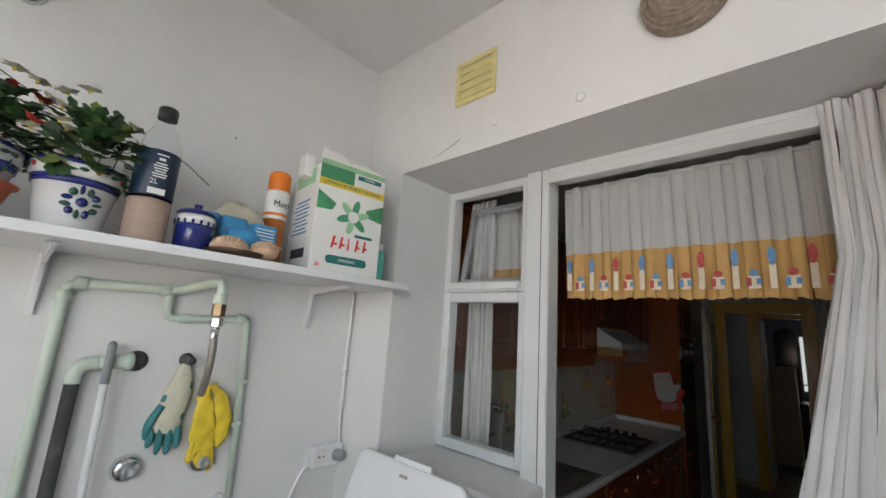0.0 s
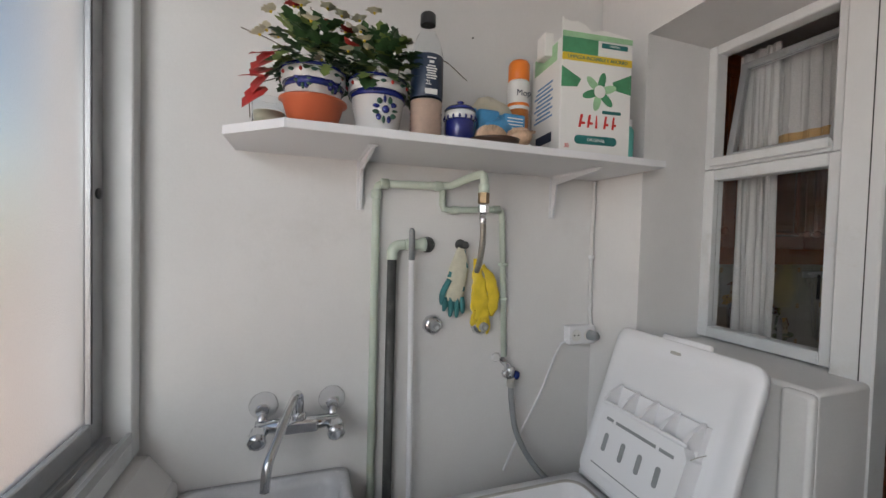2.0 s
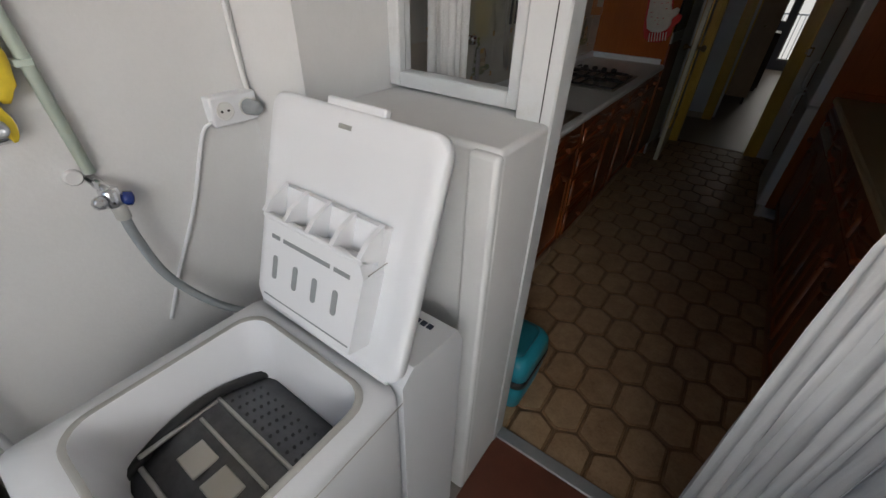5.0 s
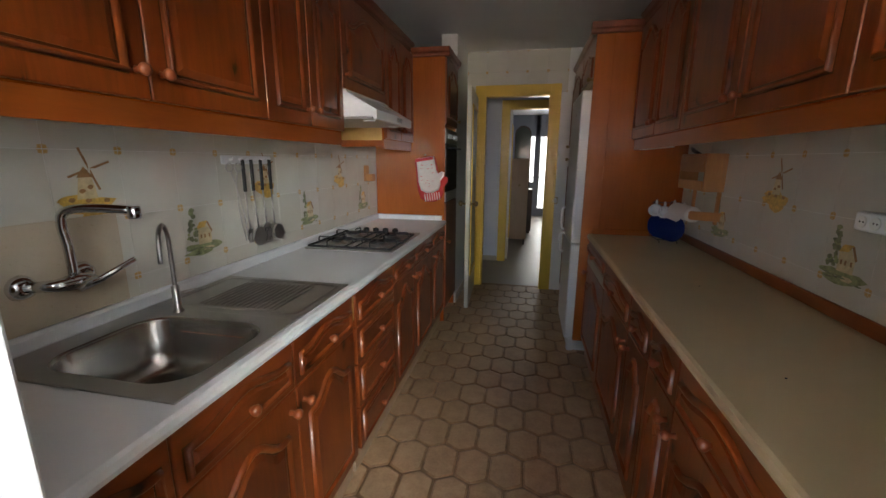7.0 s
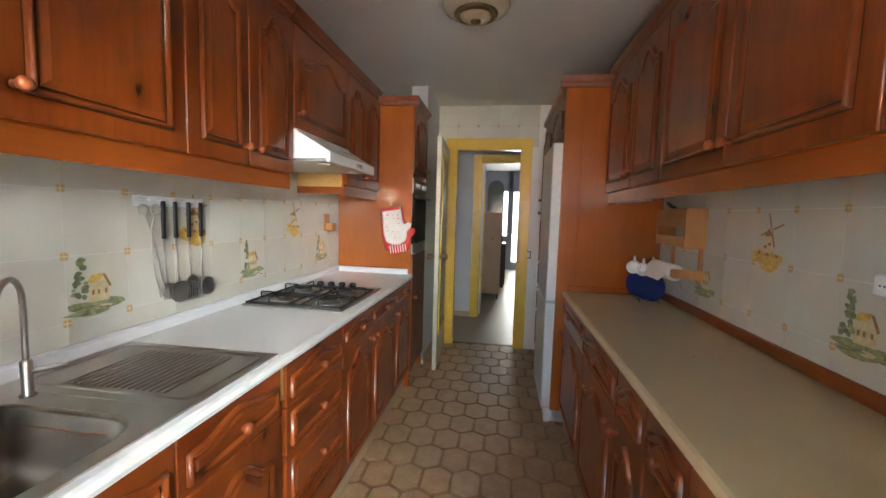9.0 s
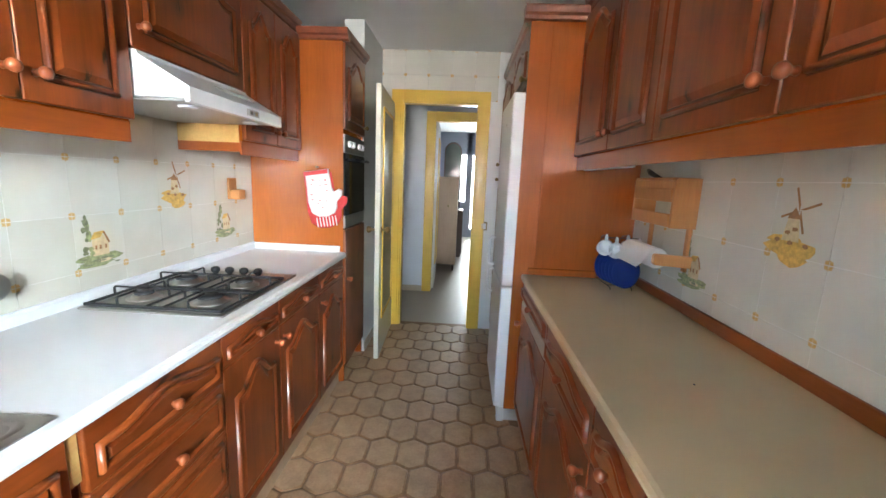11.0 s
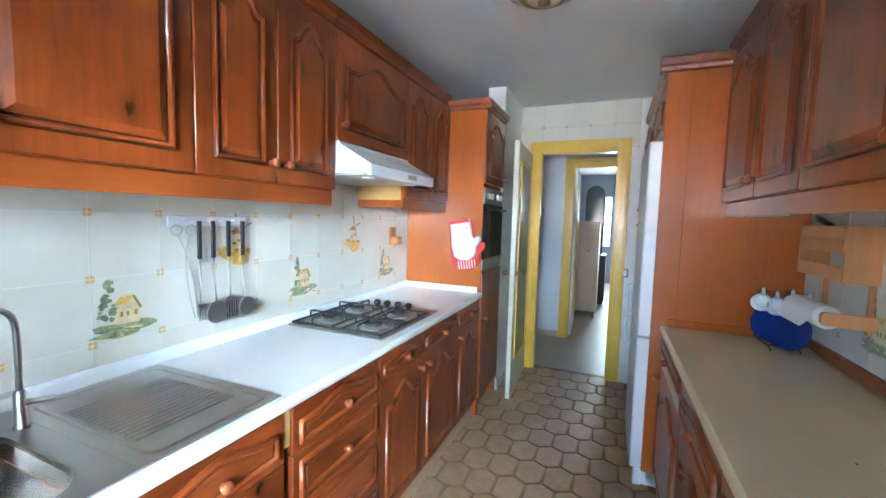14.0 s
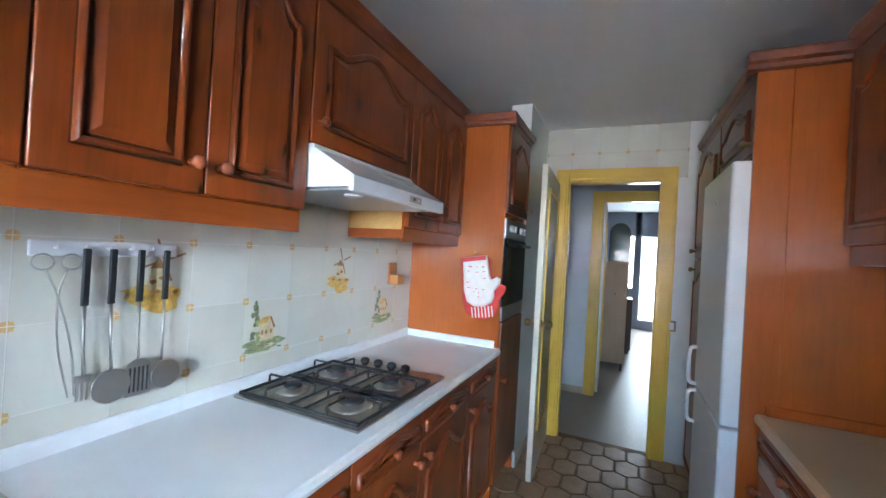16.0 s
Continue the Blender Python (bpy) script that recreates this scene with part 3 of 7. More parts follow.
def leaf(name, hinge, end, top, mat, label, handles):
    """An open door leaf between two plan points, with framed panels and knobs on both sides."""
    a, b = Vector((*hinge, 0)), Vector((*end, 0))
    way = (b - a).normalized()
    side = Vector((way.y, -way.x, 0))
    w = (b - a).length

    def put(u, v, n):
        return tuple(a + way * u + side * n + Vector((0, 0, v)))

    root = thing(name, (a.x, a.y, 0.0), label, "door")
    part("leaf", Shape(put).box(0, w, 0.01, top, -0.018, 0.018, 0.003), mat, root)
    for n in (-1, 1):
        for v0, v1 in ((0.32, 1.86),):
            s = Shape(put).box(0.11, w - 0.11, v0, v1, n * 0.0181 if n > 0 else -0.021, 0.021 if n > 0 else -0.0181)
            part("panel", s, OLIVE, root, "olive centre panel")
            s = Shape(put)
            for u0, u1, q0, q1 in ((0.095, 0.118, v0 - 0.02, v1 + 0.02), (w - 0.118, w - 0.095, v0 - 0.02, v1 + 0.02), (0.118, w - 0.118, v0 - 0.02, v0 + 0.003), (0.118, w - 0.118, v1 - 0.003, v1 + 0.02)):
                lo, hi = (0.0181, 0.030) if n > 0 else (-0.030, -0.0181)
                s.box(u0, u1, q0, q1, lo, hi, 0.003)
            part("moulding", s, YELLOW, root, "yellow panel moulding")
        if handles:
            s = Shape(put)
            prof = [(0.024, 0.0), (0.024, 0.006), (0.010, 0.010), (0.010, 0.03), (0.022, 0.04), (0.026, 0.055), (0.020, 0.068), (0.004, 0.072)]
            s.lathe(prof if n > 0 else [(r, -h) for r, h in prof], (w - 0.06, 1.0, n * 0.018))
            part("door_knob", s, BRONZE, root, "aged brass knob")
    return root


leaf("door_leaf", (0.70, 4.972), (0.735, 4.225), 2.015, CREAM, "cream painted kitchen door standing open on its knob side", True)
leaf("door_leaf", (1.0, 6.31), (0.985, 6.98), 2.05, CREAM, "cream far room door with yellow mouldings standing open", False)


def alu_window(root, x0, x1, z0, z1, y, bar=0.045, deep=0.05, mat=ALU, name="window_frame"):
    s = Shape()
    s.box(x0, x0 + bar, y - deep / 2, y + deep / 2, z0, z1, 0.003).box(x1 - bar, x1, y - deep / 2, y + deep / 2, z0, z1, 0.003)
    s.box(x0 + bar, x1 - bar, y - deep / 2, y + deep / 2, z0, z0 + bar, 0.003).box(x0 + bar, x1 - bar, y - deep / 2, y + deep / 2, z1 - bar, z1, 0.003)
    return part(name, s, mat, root)


def pane(root, x0, x1, z0, z1, y, mat, thick=0.004):
    p = part("pane", Shape().box(x0, x1, y - thick / 2, y + thick / 2, z0, z1), mat, root)
    p.visible_shadow = False
    return p


ORIGIN["y"] = BY
w1 = thing("window_1", (0.62, YW, 1.22), "white aluminium kitchen window with a tilted upper sash", "", "", "structure")
alu_window(w1, 0.43, 0.815, 1.222, 1.79, YW, 0.036)
pane(w1, 0.466, 0.779, 1.258, 1.754, YW, GLASS)
alu_window(w1, 0.43, 0.815, 1.792, 2.208, YW, 0.03)
part("sash_track", Shape().box(0.46, 0.785, YW - 0.045, YW - 0.026, 1.80, 1.828, 0.003), ALU, w1)
# the hopper sash leans into the kitchen
tilt = radians(10)


def lean(u, v, n):
    return (u, YW + 0.03 + n * math.cos(tilt) + v * math.sin(tilt), 1.826 + v * math.cos(tilt) - n * math.sin(tilt))


s = Shape(lean)
for a, b, c, d in ((0.47, 0.492, 0, 0.335), (0.753, 0.775, 0, 0.335), (0.492, 0.753, 0, 0.022), (0.492, 0.753, 0.313, 0.335)):
    s.box(a, b, c, d, -0.012, 0.012, 0.002)
sash = part("sash", s, ALU_GREY, w1)
p = part("pane", Shape(lean).box(0.492, 0.753, 0.022, 0.313, -0.002, 0.002), GLASS, sash)
p.visible_shadow = False

d3 = thing("door_3", (1.25, YW, 0), "white aluminium balcony door frame", "", "", "structure")
part("frame_post", Shape().box(0.815, 0.902, YW - 0.05, YW + 0.022, 0, 2.208, 0.004), ALU, d3)
part("frame_seal", Shape().box(0.874, 0.8765, YW - 0.0508, YW - 0.0502, 0.013, 2.205), RUBBER, d3)
part("frame_head", Shape().box(0.902, 1.69, YW - 0.05, YW + 0.02, 2.165, 2.208, 0.003).box(0.902, 1.69, YW - 0.062, YW - 0.0505, 2.15, 2.185, 0.002), ALU, d3)
part("frame_post", Shape().box(1.655, 1.69, YW - 0.05, YW + 0.05, 0, 2.165, 0.003), ALU, d3)
part("sill_strip", Shape().box(0.902, 1.655, YW - 0.03, YW + 0.02, 0.012, 0.024, 0.003), ALU_GREY, d3)

bl = thing("door_leaf", (1.72, 0.05, 0), "white aluminium balcony door standing open against the wall", "door")
part("leaf_frame", Shape().box(1.71, 1.75, -0.30, -0.24, 0.03, 2.1, 0.003).box(1.71, 1.75, 0.34, 0.40, 0.03, 2.1, 0.003).box(1.71, 1.75, -0.24, 0.34, 0.03, 0.13, 0.003).box(1.71, 1.75, -0.24, 0.34, 0.93, 1.03, 0.003).box(1.71, 1.75, -0.24, 0.34, 2.04, 2.1, 0.003), ALU, bl)
part("lower_panel", Shape().box(1.722, 1.738, -0.24, 0.34, 0.13, 0.93), ALU, bl)
p = part("pane", Shape().box(1.728, 1.732, -0.24, 0.34, 1.03, 2.04), GLASS, bl)
p.visible_shadow = False
part("seal", Shape().box(1.7085, 1.7098, -0.245, 0.345, 0.915, 0.926), RUBBER, bl)

# frosted balcony glazing: outer frame and two sliding sashes
w2 = thing("window_2", (1.4, YG, 0.95), "aluminium balcony glazing with frosted sliding panes", "", "", "structure")
alu_window(w2, XS + 0.002, 2.69, 0.951, 2.36, YG, 0.05, 0.10, ALU)
part("track", Shape().box(XS + 0.052, 2.64, YG - 0.05, YG - 0.04, 1.001, 1.025).box(XS + 0.052, 2.64, YG + 0.04, YG + 0.05, 1.001, 1.025).box(XS + 0.052, 2.64, YG - 0.006, YG + 0.006, 1.001, 1.02), ALU_GREY, w2)
for x0, x1, y in ((XS + 0.055, 1.02, YG - 0.024), (0.95, 1.83, YG + 0.024), (1.76, 2.638, YG - 0.024)):
    sh = alu_window(w2, x0, x1, 1.026, 2.305, y, 0.055, 0.03, ALU_GREY if y < YG else ALU, "sash")
    s = Shape().box(x0 + 0.055, x0 + 0.059, y + 0.0151, y + 0.0165, 1.081, 2.25).box(x1 - 0.059, x1 - 0.055, y + 0.0151, y + 0.0165, 1.081, 2.25)
    part("seal", s, RUBBER, sh)
    p = part("pane", Shape().box(x0 + 0.055, x1 - 0.055, y - 0.002, y + 0.002, 1.081, 2.25), FROST, sh, "frosted glass")
    p.visible_shadow = False
s = Shape().lathe([(0.012, 0), (0.014, 0.003), (0.006, 0.004)], (XS + 0.083, YG - 0.009, 1.62), (0, 1, 0), 14)
part("latch", s, BLACK, w2)
s = Shape().box(0.962, 1.0, YG + 0.04, YG + 0.058, 1.42, 1.68, 0.006, seg=2).box(0.945, 0.962, YG + 0.04, YG + 0.075, 1.60, 1.665, 0.004)
part("sash_lock", s, [ALU], w2)

# ---------------- curtains ----------------
def curtain(name, x0, x1, zs, y, folds, deep, mats, label, bands=None, flare=0.0, scallop=0.0, n=150):
    root = thing(name, ((x0 + x1) / 2, y, zs[0]), label, "curtain")
    for (z0, z1), mat, pname in zip(zip(zs, zs[1:]), mats, bands or ["cloth"] * len(mats)):
        s = Shape()
        rows = 12
        grid = []
        for j in range(rows + 1):
            z = z0 + (z1 - z0) * j / rows
            row = []
            for i in range(n + 1):
                k = i / n
                x = x0 + (x1 - x0) * k - flare * (1 - k) * max(0.0, min(1.0, (1.85 - z) / 0.6))
                f = math.sin(2 * math.pi * folds * k + 1.3 * math.sin(9 * k)) + 0.35 * math.sin(2 * math.pi * folds * 2.3 * k + 1)
                depth = deep * (0.55 + 0.45 * (zs[-1] - z) / (zs[-1] - zs[0]))
                zz = z
                if scallop and j == 0 and z0 == zs[0]:
                    zz = z + scallop * abs(math.sin(math.pi * (x1 - x0) / 0.028 * k))
                row.append(s.vert((x + 0.006 * math.sin(5 * z + i), y + depth * f, zz)))
            grid.append(row)
        for a, b in zip(grid, grid[1:]):
            for i in range(n):
                s.face([a[i], a[i + 1], b[i + 1], b[i]], 0, True)
        part(pname, s, mat, root)
    return root


cur = curtain("cafe_curtain", 0.905, 1.648, (1.772, 1.928, 2.168), YW + 0.075, 13, 0.012, (BAND, SHEER), "short sheer white cafe curtain with a mustard printed border", ["border_band", "sheer_cloth"], scallop=0.008)
rnd = random.Random(3)
for i in range(19):
    x = 0.928 + i * 0.038
    s = Shape()
    y = YW + 0.055
    col = i % 3
    if i % 2:
        s.box(x - 0.012, x + 0.012, y - 0.0006, y + 0.0006, 1.80, 1.832, mi=2).box(x - 0.016, x - 0.006, y - 0.0012, y - 0.0007, 1.806, 1.828, mi=1 if col else 0).box(x + 0.004, x + 0.015, y - 0.0012, y - 0.0007, 1.81, 1.826, mi=0)
        s.prism([(x + 0.010 * math.cos(a), 1.840 + 0.009 * math.sin(a)) for a in (k * math.pi / 5 for k in range(10))], y - 0.0015, y - 0.001, 0 if col == 1 else 1, axis=1)
    else:
        s.box(x - 0.007, x + 0.007, y - 0.0006, y + 0.0006, 1.80, 1.86, mi=2)
        s.prism([(x + 0.009 * math.cos(a), 1.882 + 0.024 * math.sin(a)) for a in (k * math.pi / 6 for k in range(12))], y - 0.0012, y - 0.0007, col % 2, axis=1)
    part("printed_toy", s, [CLOTH_BLUE, CLOTH_RED, CLOTH_CREAM], cur)
part("curtain_rod", Shape().tube([(0.905, YW + 0.075, 2.16), (1.65, YW + 0.075, 2.16)], 0.006), ALU, cur)
curtain("side_drape", 1.575, 1.72, (0.06, 0.10, 2.2), YW - 0.070, 4, 0.018, (DRAPE, DRAPE), "long white drape gathered at the balcony door jamb", ["hem", "cloth"], flare=0.13, n=80)
curtain("window_curtain", 0.445, 0.57, (1.0, 2.2), YI + 0.05, 4, 0.014, (SHEER,), "white sheer curtain drawn aside behind the kitchen window", n=70)
curtain("window_valance", 0.45, 0.83, (1.79, 1.905, 2.17), YI + 0.09, 8, 0.010, (BAND, SHEER), "short sheer curtain with mustard border behind the window", ["border_band", "sheer_cloth"], n=90)

# ---------------- balcony things ----------------
def bracket(y):
    root = thing("shelf_bracket", (XS, y, 1.70), "white painted pressed steel shelf bracket", "bracket", "shelf brackets")
    s = Shape().prism([(XS, 1.62), (XS + 0.012, 1.62), (XS + 0.03, 1.735), (XS + 0.24, 1.755), (XS + 0.24, 1.763), (XS, 1.763)], y - 0.004, y + 0.004, axis=1)
    s.box(XS, XS + 0.003, y - 0.012, y + 0.012, 1.615, 1.763, 0.001).box(XS, XS + 0.245, y - 0.012, y + 0.012, 1.760, 1.7635, 0.001)
    part("bracket_arm", s, ENAMEL, root)
    part("screw", Shape().lathe([(0.004, 0), (0.004, 0.002), (0.001, 0.003)], (XS + 0.003, y, 1.635), (1, 0, 0), 8), ALU_GREY, root)


bracket(-0.457)
bracket(0.227)
SH = 1.785
s = Shape().prism([(XS + 0.001, -0.80), (0.40, -0.80), (0.53, -0.66), (0.53, 0.405), (XS + 0.001, 0.418)], 1.7645, SH)
shelf = thing("wall_shelf", (XS, -0.2, 1.7645), "white chipped wall shelf above the laundry pipes", "shelf")
part("board", s, ENAMEL, shelf)
part("edge_strip", Shape().box(0.5301, 0.532, -0.655, 0.404, 1.7655, SH - 0.001), PLASTIC, shelf)

rnd = random.Random(11)


def leaf_blade(s, at, way, size, mi, lobes=True):
    """A flat lobed leaf with a fold."""
    d = Vector(way).normalized()
    side = d.cross(Vector((0.2, 0.1, 1))).normalized()
    up = side.cross(d)
    outline = [(0, 0), (0.3, 0.40), (0.65, 0.42), (1, 0)] if lobes is None else [(0, 0), (0.2, 0.28), (0.33, 0.15), (0.48, 0.44), (0.62, 0.19), (0.8, 0.25), (1, 0)] if lobes else [(0, 0), (0.3, 0.2), (0.6, 0.2), (1, 0)]
    mid = [s.vert(tuple(Vector(at) + d * size * u - up * size * 0.25 * u * u)) for u, _ in outline]
    for sg in (1, -1):
        edge = [s.vert(tuple(Vector(at) + d * size * u + side * sg * size * w + up * size * (0.12 * w - 0.25 * u * u))) for u, w in outline]
        for i in range(len(outline) - 1):
            s.face([mid[i], mid[i + 1], edge[i + 1], edge[i]] if outline[i][1] else [mid[i], mid[i + 1], edge[i + 1]], mi, False)


def potted_plant(x, y, r, tall, flowers, label, bowl):
    root = thing("potted_plant", (x, y, SH), label, "plant", "plants on the shelf")
    base = SH + (0.012 if bowl else 0.0)
    k = r / 0.072
    pot = Shape().lathe([(0.047 * k, 0), (0.050 * k, 0.004), (0.066 * k, tall - 0.03), (0.072 * k, tall - 0.03), (0.074 * k, tall), (0.068 * k, tall), (0.062 * k, tall - 0.04)], (x, y, base), seg=28)
    pot = part("pot", pot, GLAZE_W, root, "white glazed pot with painted blue leaves")
    part("rim_band", Shape().lathe([(0.0655 * k, tall - 0.045), (0.0675 * k, tall - 0.045), (0.069 * k, tall - 0.031), (0.067 * k, tall - 0.031)], (x, y, base), seg=28), BLUE, pot)
    part("rim_band", Shape().lathe([(0.073 * k, tall - 0.006), (0.0755 * k, tall - 0.006), (0.0755 * k, tall + 0.001), (0.068 * k, tall + 0.002)], (x, y, base), seg=28), BLUE, pot)
    s = Shape()
    for a in range(9):
        an = 2 * math.pi * a / 9
        part("rim_dot", Shape().ball((x + 0.074 * k * math.cos(an), y + 0.074 * k * math.sin(an), base + tall - 0.016), 0.004, 0.008, 0.004, 8), INK_GREEN, pot)
        s = Shape().ball((x + 0.0735 * k * math.cos(an + 0.3), y + 0.0735 * k * math.sin(an + 0.3), base + tall - 0.016), 0.004, 0.004, 0.005, 8)
        part("rim_dot", s, RED, pot)
    s = Shape()
    zc = base + tall * (0.72 if bowl else 0.42)
    for c in ((-0.15, 0.9) if bowl else (0.35,)):
        for a in range(11):
            an = 2 * math.pi * a / 11
            ln = 0.012 if bowl else 0.02
            du, dv = ln * 1.2 * math.cos(an), ln * 1.2 * math.sin(an)
            rr = (0.050 + 0.016 * min(1.0, max(0.0, (zc - base + dv) / (tall - 0.03)))) * k + 0.0005
            th = c - 0.2 + du / rr
            s = Shape().ball((x + rr * math.cos(th), y + rr * math.sin(th), zc + dv), 0.0035, 0.0035 + 0.006 * abs(math.cos(an)), 0.0035 + 0.006 * abs(math.sin(an)), 8)
            part("painted_petal", s, (INK_GREEN, BLUE)[a % 2], pot)
        rr = 0.060 * k
        part("painted_flower", Shape().ball((x + rr * math.cos(c - 0.2), y + rr * math.sin(c - 0.2), zc), 0.007, 0.010, 0.010, 8), BLUE, pot)
    part("soil", Shape().lathe([(0.064 * k, tall - 0.02), (0.002, tall - 0.012)], (x, y, base), seg=16), SOIL, root)
    if bowl:
        s = Shape().lathe([(0.045, 0.0), (0.052, 0.003), (0.070, 0.062), (0.079, 0.066), (0.079, 0.069), (0.068, 0.067), (0.05, 0.008)], (x, y, SH), seg=28)
        part("bowl", s, ORANGE_PL, root, "orange plastic bowl under the pot")
    s = Shape()
    top = base + tall
    for i in range(210):
        a, el = rnd.uniform(0, 2 * math.pi), rnd.uniform(-0.25, 1.5)
        d = Vector((math.cos(a) * math.cos(el), math.sin(a) * math.cos(el), math.sin(el)))
        c = Vector((x, y, top + 0.012)) + Vector((d.x * 0.085, d.y * 0.095, d.z * 0.10)) * rnd.uniform(0.45, 1.0)
        leaf_blade(s, tuple(c), tuple(d + Vector((rnd.uniform(-0.6, 0.6), rnd.uniform(-0.6, 0.6), rnd.uniform(-0.7, 0.3)))), rnd.uniform(0.034, 0.056), 0 if rnd.random() < 0.76 else 1)
    part("foliage", s, [LEAF, LEAF_L], root)
    for i in range(flowers):
        a, el = rnd.uniform(0, 2 * math.pi), rnd.uniform(0.15, 1.35)
        d = Vector((math.cos(a) * math.cos(el), math.sin(a) * math.cos(el), math.sin(el)))
        c = Vector((x, y, top + 0.012)) + Vector((d.x * 0.10, d.y * 0.11, d.z * 0.12)) * rnd.uniform(1.1, 1.3)
        s = Shape()
        for q in range(6):
            b = q * math.pi / 3
            leaf_blade(s, tuple(c), (math.cos(b) + d.x, math.sin(b) + d.y, 0.5), 0.023, 0, None)
        s.ball(tuple(c), 0.004, 0.004, 0.004, 6, 1)
        part("flower", s, [PETAL if i % 5 else RED, YELLOW_PRINT], root)
    return root, top


r1, t1 = potted_plant(0.43, -0.60, 0.074, 0.125, 22, "potted plant in a painted pot on an orange bowl", True)
r2, t2 = potted_plant(0.43, -0.445, 0.074, 0.135, 12, "leafy potted plant in a white and blue painted pot", False)
s = Shape()
for i in range(8):
    leaf_blade(s, (0.46 + 0.004 * (i % 3), -0.68 - 0.004 * i, t1 + 0.03 - 0.014 * i), (rnd.uniform(0.3, 0.9), -0.8, rnd.uniform(-0.9, 0.4)), 0.062, 0, None)
part("red_leaves", s, RED, r1, "dark red leaves")
s = Shape()
for pts in (((0.45, -0.66, t1 - 0.02), (0.46, -0.73, t1 - 0.06), (0.46, -0.735, SH + 0.01)), ((0.42, -0.62, t1), (0.42, -0.68, t1 + 0.06), (0.42, -0.76, t1 + 0.085)), ((0.4, -0.58, t1), (0.4, -0.56, t1 + 0.12), (0.42, -0.53, t1 + 0.14))):
    s.tube(smooth_path(pts), 0.0012, 5)
part("dry_stems", s, STALK, r1)
s = Shape()
for pts in (((0.42, -0.42, t2), (0.42, -0.43, t2 + 0.09), (0.40, -0.52, t2 + 0.13), (0.38, -0.60, t2 + 0.175), (0.38, -0.61, t2 + 0.185)), ((0.43, -0.40, t2), (0.43, -0.38, t2 + 0.08), (0.44, -0.33, t2 + 0.075), (0.44, -0.30, t2 + 0.02)), ((0.44, -0.36, t2), (0.47, -0.30, t2 + 0.07), (0.47, -0.22, t2 + 0.03)), ((0.43, -0.44, t2), (0.43, -0.46, t2 + 0.06), (0.44, -0.50, t2 + 0.09))):
    s.tube(smooth_path(pts), 0.0013, 5)
part("dry_stems", s, STALK, r2)

cj = thing("glass_candle", (0.40, -0.70, SH), "small glass candle jar with a green base", "candle")
part("jar_glass", Shape().lathe([(0.036, 0.012), (0.038, 0.014), (0.039, 0.07), (0.037, 0.07), (0.036, 0.016)], (0.40, -0.70, SH), seg=20, cap=False), BOTTLE, cj)
part("wax", Shape().lathe([(0.034, 0.012), (0.035, 0.04), (0.002, 0.041)], (0.40, -0.70, SH), seg=18), PETAL, cj)
part("base", Shape().lathe([(0.036, 0), (0.039, 0.002), (0.039, 0.011), (0.03, 0.012)], (0.40, -0.70, SH), seg=20), GREEN_PRINT, cj)

bo = thing("water_bottle", (0.455, -0.325, SH), "two litre clear plastic bottle half full of pink granules", "bottle")
B0 = (0.455, -0.325, SH)
part("bottle_body", Shape().lathe([(0.034, 0.0), (0.041, 0.008), (0.041, 0.20), (0.040, 0.22), (0.030, 0.255), (0.019, 0.275), (0.017, 0.30)], B0, seg=24), BOTTLE, bo)
ripple = [(0.036, 0.002), (0.039, 0.008)]
for i in range(10):
    ripple.append((0.0400 if i % 2 else 0.0375, 0.012 + i * 0.0095))
part("granules", Shape().lathe(ripple + [(0.002, 0.108)], B0, seg=22), PINKPOWDER, bo)
lab = part("label_sleeve", Shape().lathe([(0.0413, 0.103), (0.0418, 0.104), (0.0418, 0.207), (0.0413, 0.208)], B0, seg=24, cap=False), DARK_LABEL, bo, "navy paper label")
part("cap", Shape().lathe([(0.019, 0.292), (0.020, 0.294), (0.020, 0.318), (0.017, 0.322)], B0, seg=18), BLACK, bo, "black screw cap")
for i, (z, w, hgt) in enumerate([(0.196, 0.022, 0.003), (0.186, 0.012, 0.006)] + [(0.176 - 0.006 * q, 0.020 + 0.004 * (q * 2 % 3), 0.0028) for q in range(6)]):
    part("label_line", Shape().box(0.455 + 0.0405, 0.455 + 0.0425, -0.325 - w / 2, -0.325 + w / 2, SH + z - hgt / 2, SH + z + hgt / 2), PAPER, lab)
part("label_code", Shape().box(0.455 + 0.0405, 0.455 + 0.0425, -0.341, -0.309, SH + 0.107, SH + 0.120), PAPER, lab)



def text(name, body, size, m, mat, parent=None, depth=0.0004):
    cu = bpy.data.curves.new(name, "FONT")
    cu.body, cu.size, cu.extrude, cu.align_x, cu.align_y = body, size, depth, "CENTER", "CENTER"
    cu.materials.append(mat)
    ob = new(name, cu)
    if parent is not None:
        ob.parent = parent
        ob.matrix_parent_inverse = root_of(parent).inverted() if parent.parent is None else Matrix.Identity(4)
    ob.matrix_basis = Matrix.Translation((0, ORIGIN["y"], 0)) @ m
    return ob


text("label_volume", "2L", 0.016, pose(0.455 + 0.0426, -0.333, SH + 0.134, 90, 0, 90), PAPER, lab)

